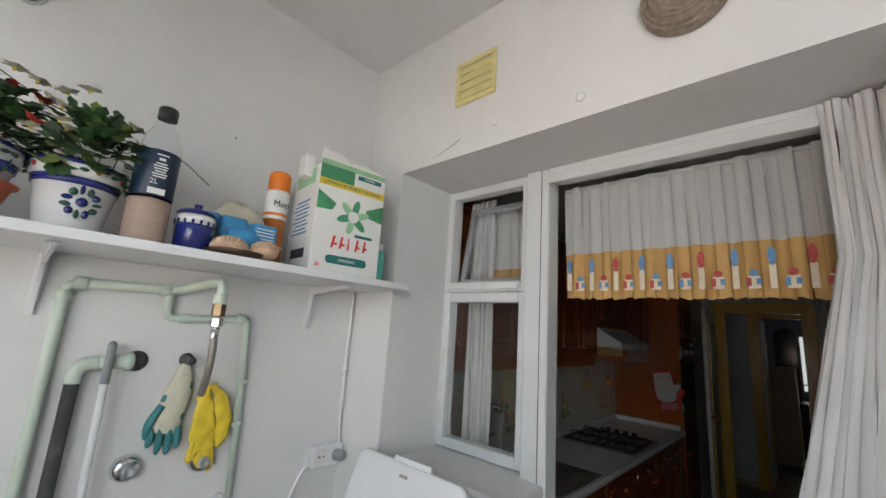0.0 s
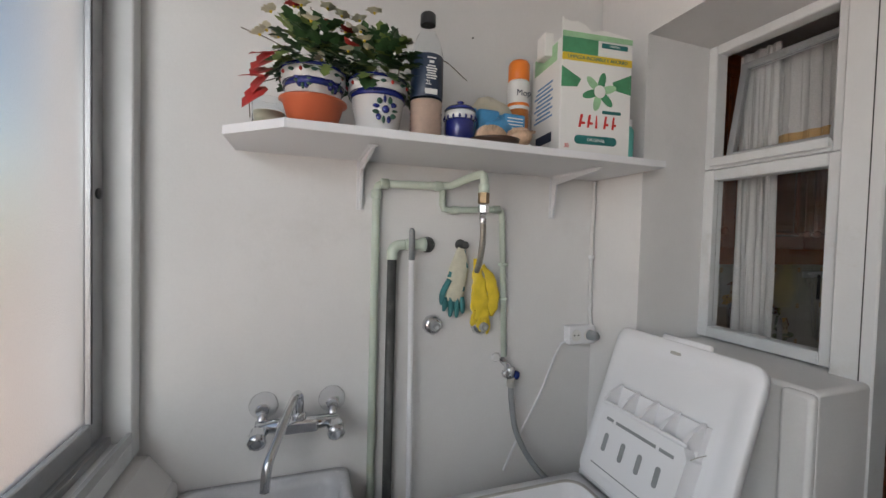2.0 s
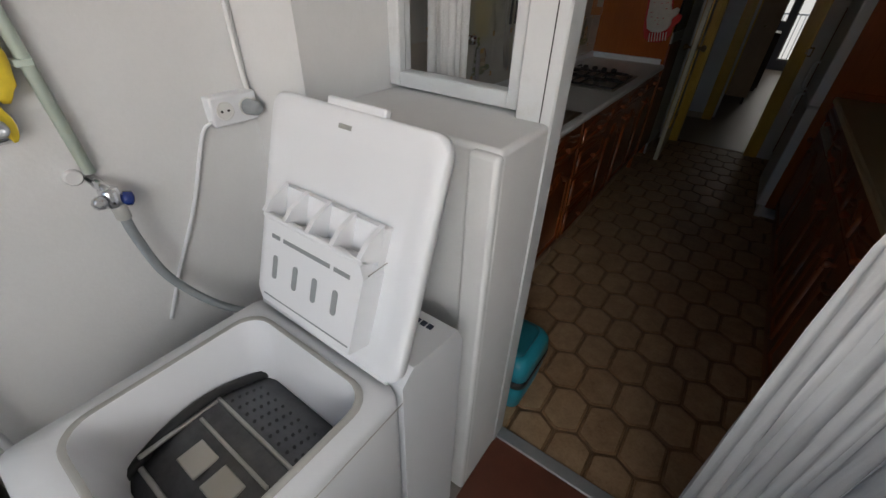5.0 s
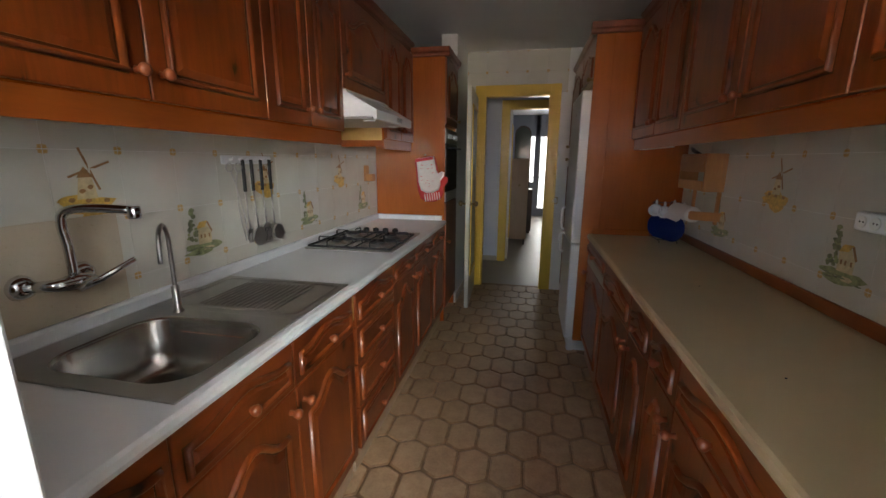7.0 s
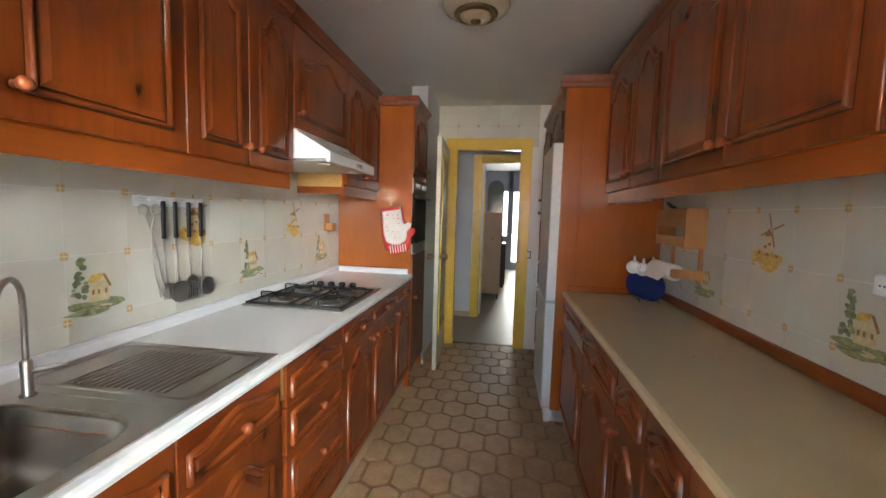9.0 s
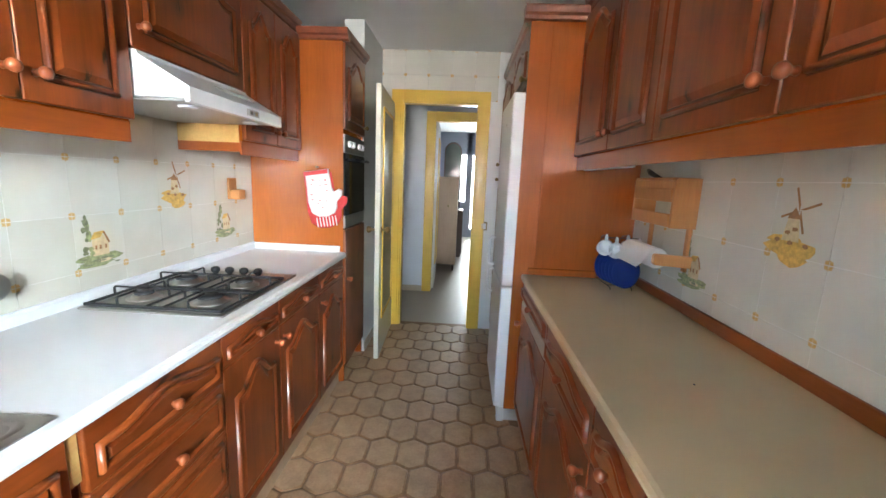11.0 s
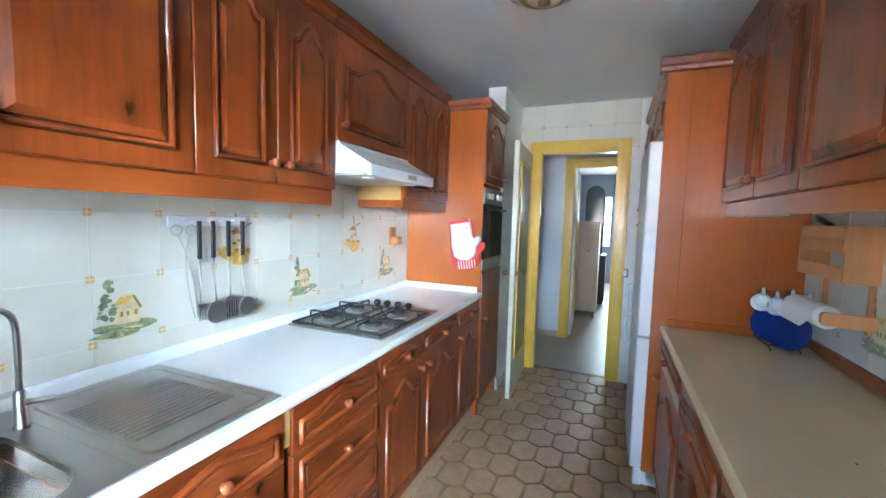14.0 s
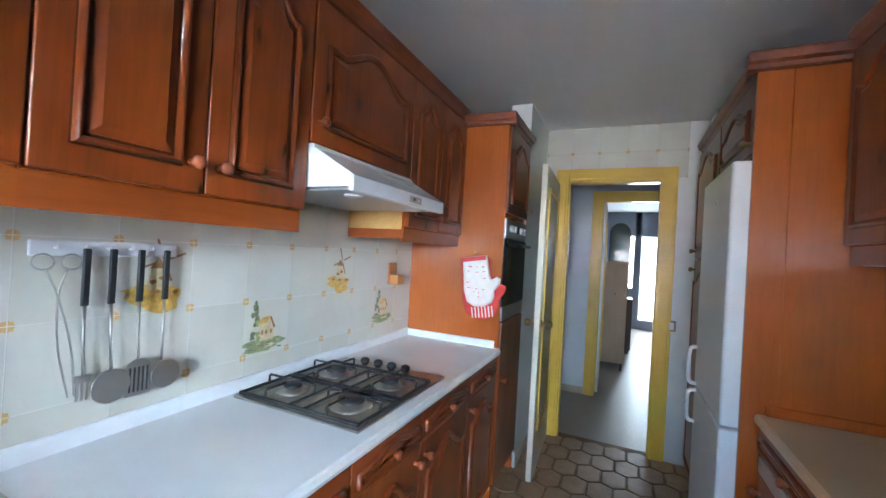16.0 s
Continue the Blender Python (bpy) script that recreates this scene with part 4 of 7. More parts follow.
jar = thing("painted_jar", (0.44, -0.225, SH), "small blue and white glazed jar with a lid", "jar")
J0 = (0.44, -0.225, SH)
part("jar_body", Shape().lathe([(0.036, 0), (0.040, 0.003), (0.042, 0.06), (0.040, 0.066)], J0, seg=24), BLUE, jar)
part("jar_band", Shape().lathe([(0.0405, 0.066), (0.043, 0.067), (0.042, 0.086), (0.036, 0.09)], J0, seg=24), GLAZE_W, jar)
s = Shape()
for a in range(16):
    an = 2 * math.pi * a / 16
    s.ball((J0[0] + 0.0425 * math.cos(an), J0[1] + 0.0425 * math.sin(an), SH + 0.070), 0.003, 0.004, 0.006, 6)
part("scallop", s, BLUE, jar)
part("lid", Shape().lathe([(0.042, 0.09), (0.043, 0.093), (0.036, 0.101), (0.010, 0.106), (0.008, 0.112), (0.010, 0.117), (0.002, 0.12)], J0, seg=24), BLUE, jar, "cobalt lid with a knob")

dish = thing("shell_dish", (0.48, -0.13, SH), "dark wooden dish with seashells on it", "dish")
part("dish", Shape().lathe([(0.05, 0), (0.065, 0.006), (0.072, 0.014), (0.068, 0.015), (0.05, 0.008)], (0.475, -0.14, SH), seg=24), DARKPLATE, dish)
s = Shape()
for i in range(13):
    a = radians(-80 + i * 13)
    s.tube([(0.50, -0.16, SH + 0.012), (0.505 , -0.16 + 0.045 * math.sin(a) , SH + 0.014 + 0.034 * abs(math.cos(a)))], [0.003, 0.006], 6, 0)
part("scallop_shell", s, SHELL, dish)
s = Shape().ball((0.50, -0.075, SH + 0.028), 0.028, 0.036, 0.024, 14, 0, 0.15, 2.0)
for i in range(9):
    s.tube([(0.50, -0.105, SH + 0.02), (0.526, -0.108 + 0.008 * i, SH + 0.038)], [0.002, 0.004], 5)
part("round_shell", s, SHELL, dish)
bag = thing("plastic_bag", (0.36, -0.12, SH), "crumpled plastic bag with blue wrapped packets", "bag")
s = Shape().ball((0.36, -0.10, SH + 0.072), 0.05, 0.095, 0.085, 22, 0, 0.35, 5.0)
part("bag_film", s, BAG, bag)
for b in ((0.40, 0.43, -0.165, -0.10, SH + 0.045, SH + 0.115), (0.39, 0.435, -0.09, -0.02, SH + 0.02, SH + 0.11), (0.40, 0.42, -0.2, -0.165, SH + 0.08, SH + 0.118)):
    part("packet", Shape().box(*b, 0.008, seg=2), BLUE_BAG, bag)
part("packet", Shape().ball((0.42, -0.10, SH + 0.06), 0.03, 0.05, 0.035, 14, 0, 0.4, 8.0), BLUE_BAG, bag)
s = Shape()
for i in range(7):
    s.box(0.4355, 0.4362, -0.08, -0.03, SH + 0.04 + i * 0.009, SH + 0.043 + i * 0.009)
part("packet_print", s, PAPER, bag)

can = thing("spray_can", (0.34, 0.005, SH), "orange spray polish can with an orange cap", "spray can")
C0 = (0.34, 0.005, SH)
body = part("can_body", Shape().lathe([(0.031, 0), (0.033, 0.004), (0.033, 0.16)], C0, seg=24), AMBER, can)
part("label_top", Shape().lathe([(0.0333, 0.150), (0.0336, 0.151), (0.0336, 0.232), (0.030, 0.24)], C0, seg=24), PAPER, can)
part("cap", Shape().lathe([(0.031, 0.24), (0.0325, 0.242), (0.0325, 0.29), (0.026, 0.30), (0.02, 0.302)], C0, seg=24), ORANGE_CAP, can, "orange plastic cap")
text("label_word", "Mop", 0.026, pose(0.3765, 0.004, SH + 0.195, 90, 0, 84), INK, body)
part("label_stripe", Shape().lathe([(0.0338, 0.160), (0.034, 0.161), (0.034, 0.168), (0.0338, 0.169)], C0, seg=24, cap=False), ORANGE_CAP, body)

# the detergent carton stands turned a little towards the room
BX = pose(0.465, 0.165, SH, 0, 0, -6) @ Matrix.Diagonal((1.0, 1.12, 1.12, 1.0))


def on_box(u, v, n):
    """u along the shelf, v up, n out of the front."""
    p = BX @ Vector((n, u, v))
    return (p.x, p.y, p.z)


box = thing("detergent_box", (0.44, 0.165, SH), "torn open white and green washing powder carton", "box")
BW, BH = 0.20, 0.315
s = Shape(on_box).box(-BW / 2, BW / 2, 0, 0.285, -0.14, 0.045, 0.002)
part("carton", s, PAPER, box)
s = Shape(on_box)
top = [(-BW / 2, 0.2852), (BW / 2, 0.2852), (BW / 2, 0.300), (0.07, 0.306), (0.02, 0.312), (-0.02, 0.305), (-0.035, 0.318), (-0.06, 0.326), (-0.08, 0.322), (-BW / 2, 0.33)]
s.prism([(u, v) for u, v in top], 0.0425, 0.0448)
part("torn_flap", s, PAPER, box, "torn card edge")
part("open_flap", Shape(on_box).box(-BW / 2 - 0.022, -BW / 2 + 0.004, 0.255, 0.315, -0.06, -0.01, 0.002), PAPER, box, "bent card flap")
s = Shape(on_box)

part("printed_panel", Shape(on_box).box(-BW / 2 + 0.001, BW / 2 - 0.001, 0.2855, 0.299, 0.0450, 0.0456), GREEN_PALE, box)
part("printed_panel", Shape(on_box).box(-BW / 2 + 0.001, 0.0, 0.247, 0.285, 0.0452, 0.0457), GREEN_PRINT, box)
part("printed_panel", Shape(on_box).box(0.0, BW / 2 - 0.001, 0.232, 0.242, 0.0452, 0.0457), GREEN_PRINT, box)
part("printed_panel", Shape(on_box).box(0.01, 0.085, 0.268, 0.280, 0.0458, 0.0463), TEAL_PRINT, box)
part("printed_panel", Shape(on_box).box(-BW / 2 + 0.001, BW / 2 - 0.001, 0.228, 0.2465, 0.0458, 0.0462), YELLOW_PRINT, box)
part("printed_panel", Shape(on_box).prism([(-BW / 2 + 0.001, 0.162), (-0.055, 0.165), (-0.045, 0.185), (-BW / 2 + 0.001, 0.213)], 0.0452, 0.0457), GREEN_PRINT, box)
part("printed_panel", Shape(on_box).prism([(BW / 2 - 0.001, 0.158), (0.05, 0.166), (0.045, 0.186), (BW / 2 - 0.001, 0.21)], 0.0452, 0.0457), GREEN_PRINT, box)
part("printed_panel", Shape(on_box).prism([(u, v) for u, v in rounded(-0.058, 0.062, 0.024, 0.046, 0.010, 4)], 0.0452, 0.0458), TEAL_PRINT, box)
s = Shape(on_box)
for i in range(6):
    a = i * math.pi / 3 + 0.3
    pts = []
    for k in range(14):
        b = 2 * math.pi * k / 14
        u, v = 0.026 + 0.024 * math.cos(b), 0.010 * math.sin(b)
        pts.append((0.008 + u * math.cos(a) - v * math.sin(a), 0.158 + u * math.sin(a) + v * math.cos(a)))
    s.prism(pts, 0.0456, 0.0462 + 0.0002 * i, i % 2)
s.prism([(0.008 + 0.016 * math.cos(k), 0.158 + 0.016 * math.sin(k)) for k in (q * math.pi / 8 for q in range(16))], 0.0464, 0.0476, 2)
part("printed_flower", s, [GREEN_PALE, GREEN_PRINT, PAPER], box)
def on_front(u, v, turn=0.0):
    return BX @ pose(0.0470, u, v, 90, 0, 90) @ pose(0, 0, 0, 0, 0, turn)


text("box_slogan", "LIMPIEZA INCREÍBLE Y AHORRO", 0.0118, on_front(0.0, 0.237), TEAL_PRINT, box)
s = Shape(on_box)
for i, w in enumerate((0.020, 0.018, 0.007, 0.016, 0.014)):
    u = -0.048 + i * 0.0235
    s.prism([(u, 0.066), (u + 0.006, 0.066), (u + w * 0.6, 0.098), (u + w * 0.25, 0.098)], 0.0452, 0.0462)
    s.box(u + 0.002, u + w * 0.9, 0.074, 0.080, 0.0452, 0.0461)
part("brand_bars", s, RED_PRINT, box, "red printed name bars")
part("brand_bars", Shape(on_box).box(0.018, 0.072, 0.104, 0.112, 0.0452, 0.0460), TEAL_PRINT, box, "dark teal printed name bar")
text("box_text", "ORIGINAL", 0.011, on_front(0.002, 0.035), PAPER, box)
text("box_text", "ORIGINAL", 0.007, on_front(0.047, 0.274), PAPER, box)
text("box_text", "30", 0.014, on_front(-0.080, 0.017), RED_PRINT, box)
s = Shape(lambda u, v, n: on_box(-BW / 2 - n, v, u))
for i in range(9):
    s.box(-0.115 + 0.01 * (i % 3), 0.0 - 0.012 * (i % 2), 0.10 + i * 0.011, 0.105 + i * 0.011, 0.0002, 0.0007, mi=0)
s.box(-0.12, 0.02, 0.235, 0.28, 0.0002, 0.0006, mi=1).box(-0.10, 0.0, 0.035, 0.06, 0.0002, 0.0006, mi=2)
part("side_print", s, [CLOTH_BLUE, GREEN_PALE, INK], box)
tb = thing("tube", (0.46, 0.315, SH), "small turquoise toiletry tube standing upright", "tube")
part("tube_body", Shape().lathe([(0.014, 0), (0.016, 0.004), (0.017, 0.09), (0.010, 0.105)], (0.47, 0.315, SH), seg=16), surface("turquoise", (0.12, 0.50, 0.44), 0.4), tb)
part("tube_cap", Shape().lathe([(0.010, 0.105), (0.011, 0.106), (0.011, 0.125), (0.008, 0.127)], (0.47, 0.315, SH), seg=14), PLASTIC, tb)
bb = thing("bottle", (0.39, 0.33, SH), "dark blue plastic bottle behind the carton", "bottle")
part("bottle_body", Shape().lathe([(0.024, 0), (0.026, 0.004), (0.026, 0.10), (0.012, 0.125), (0.012, 0.14)], (0.38, 0.325, SH), seg=18), BLUE, bb)

# ---------------- laundry pipes on the wall ----------------
PX = XS + 0.014
pp = thing("water_pipes", (XS, -0.41, 0.0), "pale green plastic water pipes on the wall", "pipe")
part("riser", Shape().tube([(PX, -0.41, 0.0), (PX, -0.41, 1.655)] + smooth_path([(PX, -0.41, 1.67), (PX, -0.405, 1.69), (PX, -0.385, 1.697)], 4), 0.0125, 12), PIPE_GREEN, pp)
part("header", Shape().tube([(PX, -0.384, 1.698), (PX, -0.20, 1.703)] + smooth_path([(PX + 0.015, -0.17, 1.706), (PX + 0.08, -0.14, 1.722), (PX + 0.135, -0.122, 1.728), (PX + 0.15, -0.118, 1.715), (PX + 0.15, -0.118, 1.685)], 4), 0.0125, 12), PIPE_GREEN, pp)
part("branch", Shape().tube([(PX, -0.195, 1.69), (PX, -0.195, 1.645), (PX, -0.19, 1.63), (PX, -0.17, 1.627), (PX, 0.0, 1.637), (PX, 0.018, 1.63), (PX, 0.022, 1.61), (PX, 0.045, 1.13)], 0.0105, 12), PIPE_GREEN, pp)
for c, w, r in (((PX, -0.385, 1.698), (0, 1, 0), 0.0165), ((PX, -0.21, 1.702), (0, 1, 0), 0.016), ((PX, -0.41, 1.665), (0, 0, 1), 0.0165), ((PX, -0.15, 1.628), (0, 1, 0), 0.0135), ((PX + 0.15, -0.118, 1.685), (0, 0, 1), 0.0165), ((PX, 0.0, 1.637), (0, 1, 0), 0.0135)):
    part("coupling", Shape().lathe([(r - 0.002, -0.013), (r, -0.011), (r, 0.011), (r - 0.002, 0.013)], c, w, 14), PIPE_GREEN, pp)
for z in (1.45, 1.33):
    part("pipe_clip", Shape().box(XS, PX + 0.012, 0.018, 0.045, z - 0.006, z + 0.006, 0.002), PIPE_GREEN, pp)
fh = thing("flexible_hose", (PX + 0.15, -0.118, 1.45), "braided steel hose hanging from a brass nut", "hose")
part("nut", Shape().lathe([(0.015, 0), (0.017, 0.002), (0.017, 0.032), (0.014, 0.034)], (PX + 0.15, -0.118, 1.640), seg=6, smooth=False), BRASS, fh)
part("nut", Shape().lathe([(0.013, 0), (0.016, 0.002), (0.016, 0.022), (0.013, 0.024)], (PX + 0.15, -0.118, 1.613), seg=6, smooth=False), CHROME, fh)
part("ferrule", Shape().lathe([(0.010, 0), (0.011, 0.002), (0.011, 0.030)], (PX + 0.15, -0.118, 1.582), seg=14), CHROME, fh)
part("braid", Shape().tube(smooth_path([(PX + 0.15, -0.118, 1.585), (PX + 0.145, -0.114, 1.54), (PX + 0.12, -0.11, 1.475), (PX + 0.075, -0.10, 1.435)]), 0.0095, 12), BRAID, fh)

dr = thing("drain_pipe", (XS + 0.02, -0.36, 0), "dark lead waste pipe with a plastic elbow", "pipe")
part("down_pipe", Shape().tube([(XS + 0.02, -0.36, 0.0), (XS + 0.02, -0.358, 1.47)], 0.0145, 12), PIPE_DARK, dr)
part("elbow", Shape().tube(smooth_path([(XS + 0.02, -0.358, 1.465), (XS + 0.02, -0.357, 1.492), (XS + 0.02, -0.343, 1.508), (XS + 0.02, -0.318, 1.512)], 5), 0.0165, 12), PIPE_GREEN, dr)
part("socket_end", Shape().lathe([(0.015, 0), (0.017, 0.003), (0.017, 0.05), (0.022, 0.052), (0.022, 0.066), (0.014, 0.07)], (XS + 0.02, -0.318, 1.512), (0, 1, 0.03), 16), PIPE_GREEN, dr)
part("wall_ring", Shape().lathe([(0.026, 0), (0.026, 0.004), (0.018, 0.006)], (XS, -0.24, 1.513), (1, 0, 0), 18), PIPE_DARK, dr)
wp = thing("waste_hose", (XS + 0.045, -0.302, 0), "thin white waste hose hooked over the pipe", "hose")
part("hose", Shape().tube([(XS + 0.045, -0.285, 0.0), (XS + 0.045, -0.302, 1.47)], 0.0085, 10), PLASTIC, wp)
part("hook", Shape().tube([(XS + 0.045, -0.302, 1.465), (XS + 0.045, -0.302, 1.555), (XS + 0.042, -0.302, 1.563)], [0.0095, 0.0095, 0.006], 10), HOSE, wp)
for y, z in ((-0.216, 1.251), (-0.045, 1.242)):
    k = thing("stop_valve", (XS, y, z), "round chrome stop valve cap on the wall", "valve", "stop valves")
    part("rosette", Shape().lathe([(0.031, 0), (0.033, 0.003), (0.031, 0.014), (0.024, 0.022), (0.017, 0.024)], (XS, y, z), (1, 0, 0), 22), CHROME, k)
    part("spindle", Shape().lathe([(0.015, 0.022), (0.016, 0.024), (0.015, 0.042), (0.008, 0.044), (0.007, 0.040), (0.002, 0.040)], (XS, y, z), (1, 0, 0), 14), ALU_GREY, k)
mv = thing("machine_tap", (XS, 0.045, 1.10), "small chrome machine tap with blue ends", "tap")
part("tap_body", Shape().tube([(XS, 0.045, 1.115), (XS + 0.045, 0.05, 1.10), (XS + 0.05, 0.055, 1.06)], 0.011, 12).lathe([(0.016, -0.02), (0.018, -0.018), (0.018, 0.015), (0.012, 0.02)], (XS + 0.045, 0.052, 1.085), (0, 0, 1), 12), CHROME, mv)
part("tap_handle", Shape().lathe([(0.012, 0), (0.015, 0.002), (0.015, 0.016), (0.008, 0.02)], (XS + 0.045, 0.068, 1.075), (0.2, 1, -0.3), 10), BLUE_DISH, mv, "blue plastic handle")
part("tap_handle", Shape().lathe([(0.010, 0), (0.013, 0.002), (0.013, 0.014), (0.006, 0.018)], (XS + 0.055, 0.03, 1.085), (1, -0.3, 0.2), 10), CHROME, mv)
part("wall_flange", Shape().lathe([(0.016, 0), (0.017, 0.002), (0.013, 0.008)], (XS, 0.02, 1.125), (1, 0, 0), 12), GLAZE_W, mv)
fhose = thing("inlet_hose", (XS + 0.05, 0.06, 0.7), "grey rubber inlet hose to the washing machine", "hose")
part("hose", Shape().tube(smooth_path([(XS + 0.05, 0.056, 1.06), (XS + 0.052, 0.06, 0.98), (XS + 0.06, 0.085, 0.86), (XS + 0.10, 0.16, 0.74), (XS + 0.18, 0.28, 0.66)]), 0.010, 12), HOSE, fhose)
part("hose_collar", Shape().lathe([(0.012, 0), (0.014, 0.002), (0.014, 0.03), (0.011, 0.034)], (XS + 0.05, 0.056, 1.035), (0, 0, 1), 12), GREYSEAL, fhose)

so = thing("wall_socket", (XS, 0.367, 1.19), "white double surface socket on the wall", "socket")
part("socket_box", Shape().box(XS, XS + 0.035, 0.297, 0.412, 1.158, 1.226, 0.005, seg=2), PLASTIC, so)
for y in (0.328, 0.383):
    part("socket_well", Shape().lathe([(0.021, 0), (0.021, 0.0016), (0.018, 0.0018), (0.017, 0.0005)], (XS + 0.035, y, 1.192), (1, 0, 0), 18), PAPER, so)
part("socket_holes", Shape().lathe([(0.003, 0), (0.003, 0.0022)], (XS + 0.035, 0.320, 1.192), (1, 0, 0), 8).lathe([(0.003, 0), (0.003, 0.0022)], (XS + 0.035, 0.336, 1.192), (1, 0, 0), 8), BLACK, so)
pl = thing("plug", (XS + 0.05, 0.385, 1.19), "grey plug in the wall socket", "plug")
part("plug_body", Shape().lathe([(0.018, 0), (0.019, 0.003), (0.017, 0.03), (0.009, 0.04)], (XS + 0.0365, 0.383, 1.192), (1, 0.25, 0), 16), HOSE, pl)
cb = thing("power_cable", (XS + 0.02, 0.30, 0.9), "white flat power cable running down the wall", "cable")
part("cable", Shape().tube(smooth_path([(XS + 0.02, 0.30, 1.17), (XS + 0.008, 0.272, 1.14), (XS + 0.008, 0.20, 0.98), (XS + 0.008, 0.12, 0.84), (XS + 0.008, 0.06, 0.72)]), 0.0045, 8), PLASTIC, cb)
ct = thing("cable_run", (XS, 0.405, 1.5), "white painted cable clipped up the corner", "cable")
part("cable", Shape().tube(smooth_path([(XS + 0.05, 0.40, 1.19), (XS + 0.01, 0.405, 1.25), (XS + 0.008, 0.402, 1.5), (XS + 0.008, 0.408, 1.763)]), 0.006, 8), PLASTER, ct)
part("cable_clip", Shape().box(XS, XS + 0.016, 0.394, 0.416, 1.47, 1.485, 0.003), PLASTIC, ct)

# gloves drying on a hook
def glove(name, at, spread, size, mats, label, turn, flop):
    root = thing(name, at, label, "glove")
    s = Shape()
    x, y, z = at
    s.tube(smooth_path([(x, y, z), (x + 0.012, y + flop * 0.2, z - 0.05 * size), (x + 0.014, y + flop * 0.6, z - 0.11 * size), (x + 0.012, y + flop, z - 0.16 * size)]), [0.006] * 2 + [0.013 + 0.017 * min(1.0, i / 9) for i in range(23)], 12)
    for v in s.bm.verts:
        v.co.x = XS + 0.012 + (v.co.x - XS - 0.012) * 0.5
        v.co.y = y + BY + (v.co.y - y - BY) * 1.15
    for f in s.bm.faces:
        c = f.calc_center_median()
        f.material_index = 1 if noise.noise(Vector((c.x * 30, c.y * 42, c.z * 30)) + Vector((turn, 0, 0))) > -0.3 else 0
    part("cuff_and_palm", s, mats, root)
    for i, (a, ln) in enumerate(((-0.030, 0.045), (-0.012, 0.065), (0.006, 0.068), (0.023, 0.055))):
        yy = y + flop + a * spread
        f = Shape().tube(smooth_path([(x + 0.010, yy, z - 0.150 * size), (x + 0.014, yy + 0.003, z - 0.150 * size - ln * 0.5), (x + 0.010, yy + 0.002 * i, z - 0.150 * size - ln)], 4), [0.010] * 6 + [0.008, 0.007, 0.003], 10)
        part("finger", f, mats[0], root)
    f = Shape().tube(smooth_path([(x + 0.012, y + flop * 0.5 - 0.03, z - 0.10 * size), (x + 0.016, y + flop * 0.6 - 0.05, z - 0.135 * size), (x + 0.014, y + flop * 0.6 - 0.055, z - 0.17 * size)], 4), [0.010] * 6 + [0.009, 0.007, 0.003], 10)
    part("thumb", f, mats[0], root)


glove("work_glove", (XS + 0.012, -0.125, 1.515), 1.15, 1.15, [GLOVE_G, GLOVE_W], "green coated cream work glove hanging from a tap", 0.0, -0.025)
gy = thing("rubber_glove", (XS + 0.03, -0.04, 1.44), "yellow rubber glove hanging beside the work glove", "glove")


def limp(path, widths, seed, deep=0.34):
    """A flattened, creased rubber tube hanging against the wall."""
    s = Shape().tube(smooth_path(path), widths, 18)
    for v in s.bm.verts:
        k = noise.noise(Vector((v.co.y * 55, v.co.z * 22, seed))) + 0.5 * noise.noise(Vector((v.co.y * 130, v.co.z * 40, seed + 4)))
        v.co.x = XS + 0.026 + (v.co.x - XS - 0.026) * deep + 0.008 * k
        v.co.y += 0.006 * noise.noise(Vector((v.co.z * 45, seed, v.co.x * 40)))
    return s


part("cuff_and_palm", limp([(XS + 0.03, -0.075, 1.47), (XS + 0.03, -0.066, 1.40), (XS + 0.03, -0.06, 1.32), (XS + 0.03, -0.048, 1.27)], [0.008 + 0.024 * min(1, i / 14) for i in range(24)] + [0.020], 1.0), GLOVE_Y, gy)
for k, (y0, y1, z1) in enumerate(((-0.074, -0.082, 1.245), (-0.056, -0.055, 1.225), (-0.040, -0.028, 1.215))):
    part("finger", limp([(XS + 0.03, y0, 1.30), (XS + 0.03, (y0 + y1) / 2, 1.265), (XS + 0.03, y1, z1)], [0.012] * 13 + [0.010, 0.008, 0.006, 0.003], 2.0 + k, 0.5), GLOVE_Y, gy)
part("folded_cuff", limp([(XS + 0.025, -0.05, 1.45), (XS + 0.028, -0.022, 1.40), (XS + 0.03, -0.008, 1.345), (XS + 0.027, -0.014, 1.275)], [0.006 + 0.016 * min(1, i / 10) for i in range(20)] + [0.019, 0.017, 0.013, 0.010, 0.005], 7.0), GLOVE_Y, gy)
hk = thing("wall_tap_stub", (XS, -0.12, 1.51), "corroded pipe stub used as a hook", "hook")
part("stub", Shape().lathe([(0.018, 0), (0.018, 0.006), (0.012, 0.008), (0.012, 0.05), (0.006, 0.052)], (XS, -0.125, 1.515), (1, 0, 0), 14), PIPE_DARK, hk)
ut = thing("wall_tap", (XS, -0.60, 2.37), "chrome stop tap high on the wall", "tap")
part("rosette", Shape().lathe([(0.032, 0), (0.034, 0.003), (0.026, 0.014), (0.016, 0.018)], (XS, -0.60, 2.37), (1, 0, 0), 20), CHROME, ut)
part("spindle", Shape().lathe([(0.014, 0.016), (0.014, 0.05), (0.018, 0.052), (0.018, 0.07), (0.006, 0.074)], (XS, -0.60, 2.37), (1, 0, 0), 14), CHROME, ut)
part("lever", Shape().tube([(XS + 0.06, -0.60, 2.375), (XS + 0.075, -0.64, 2.40)], 0.006, 8), CHROME, ut)

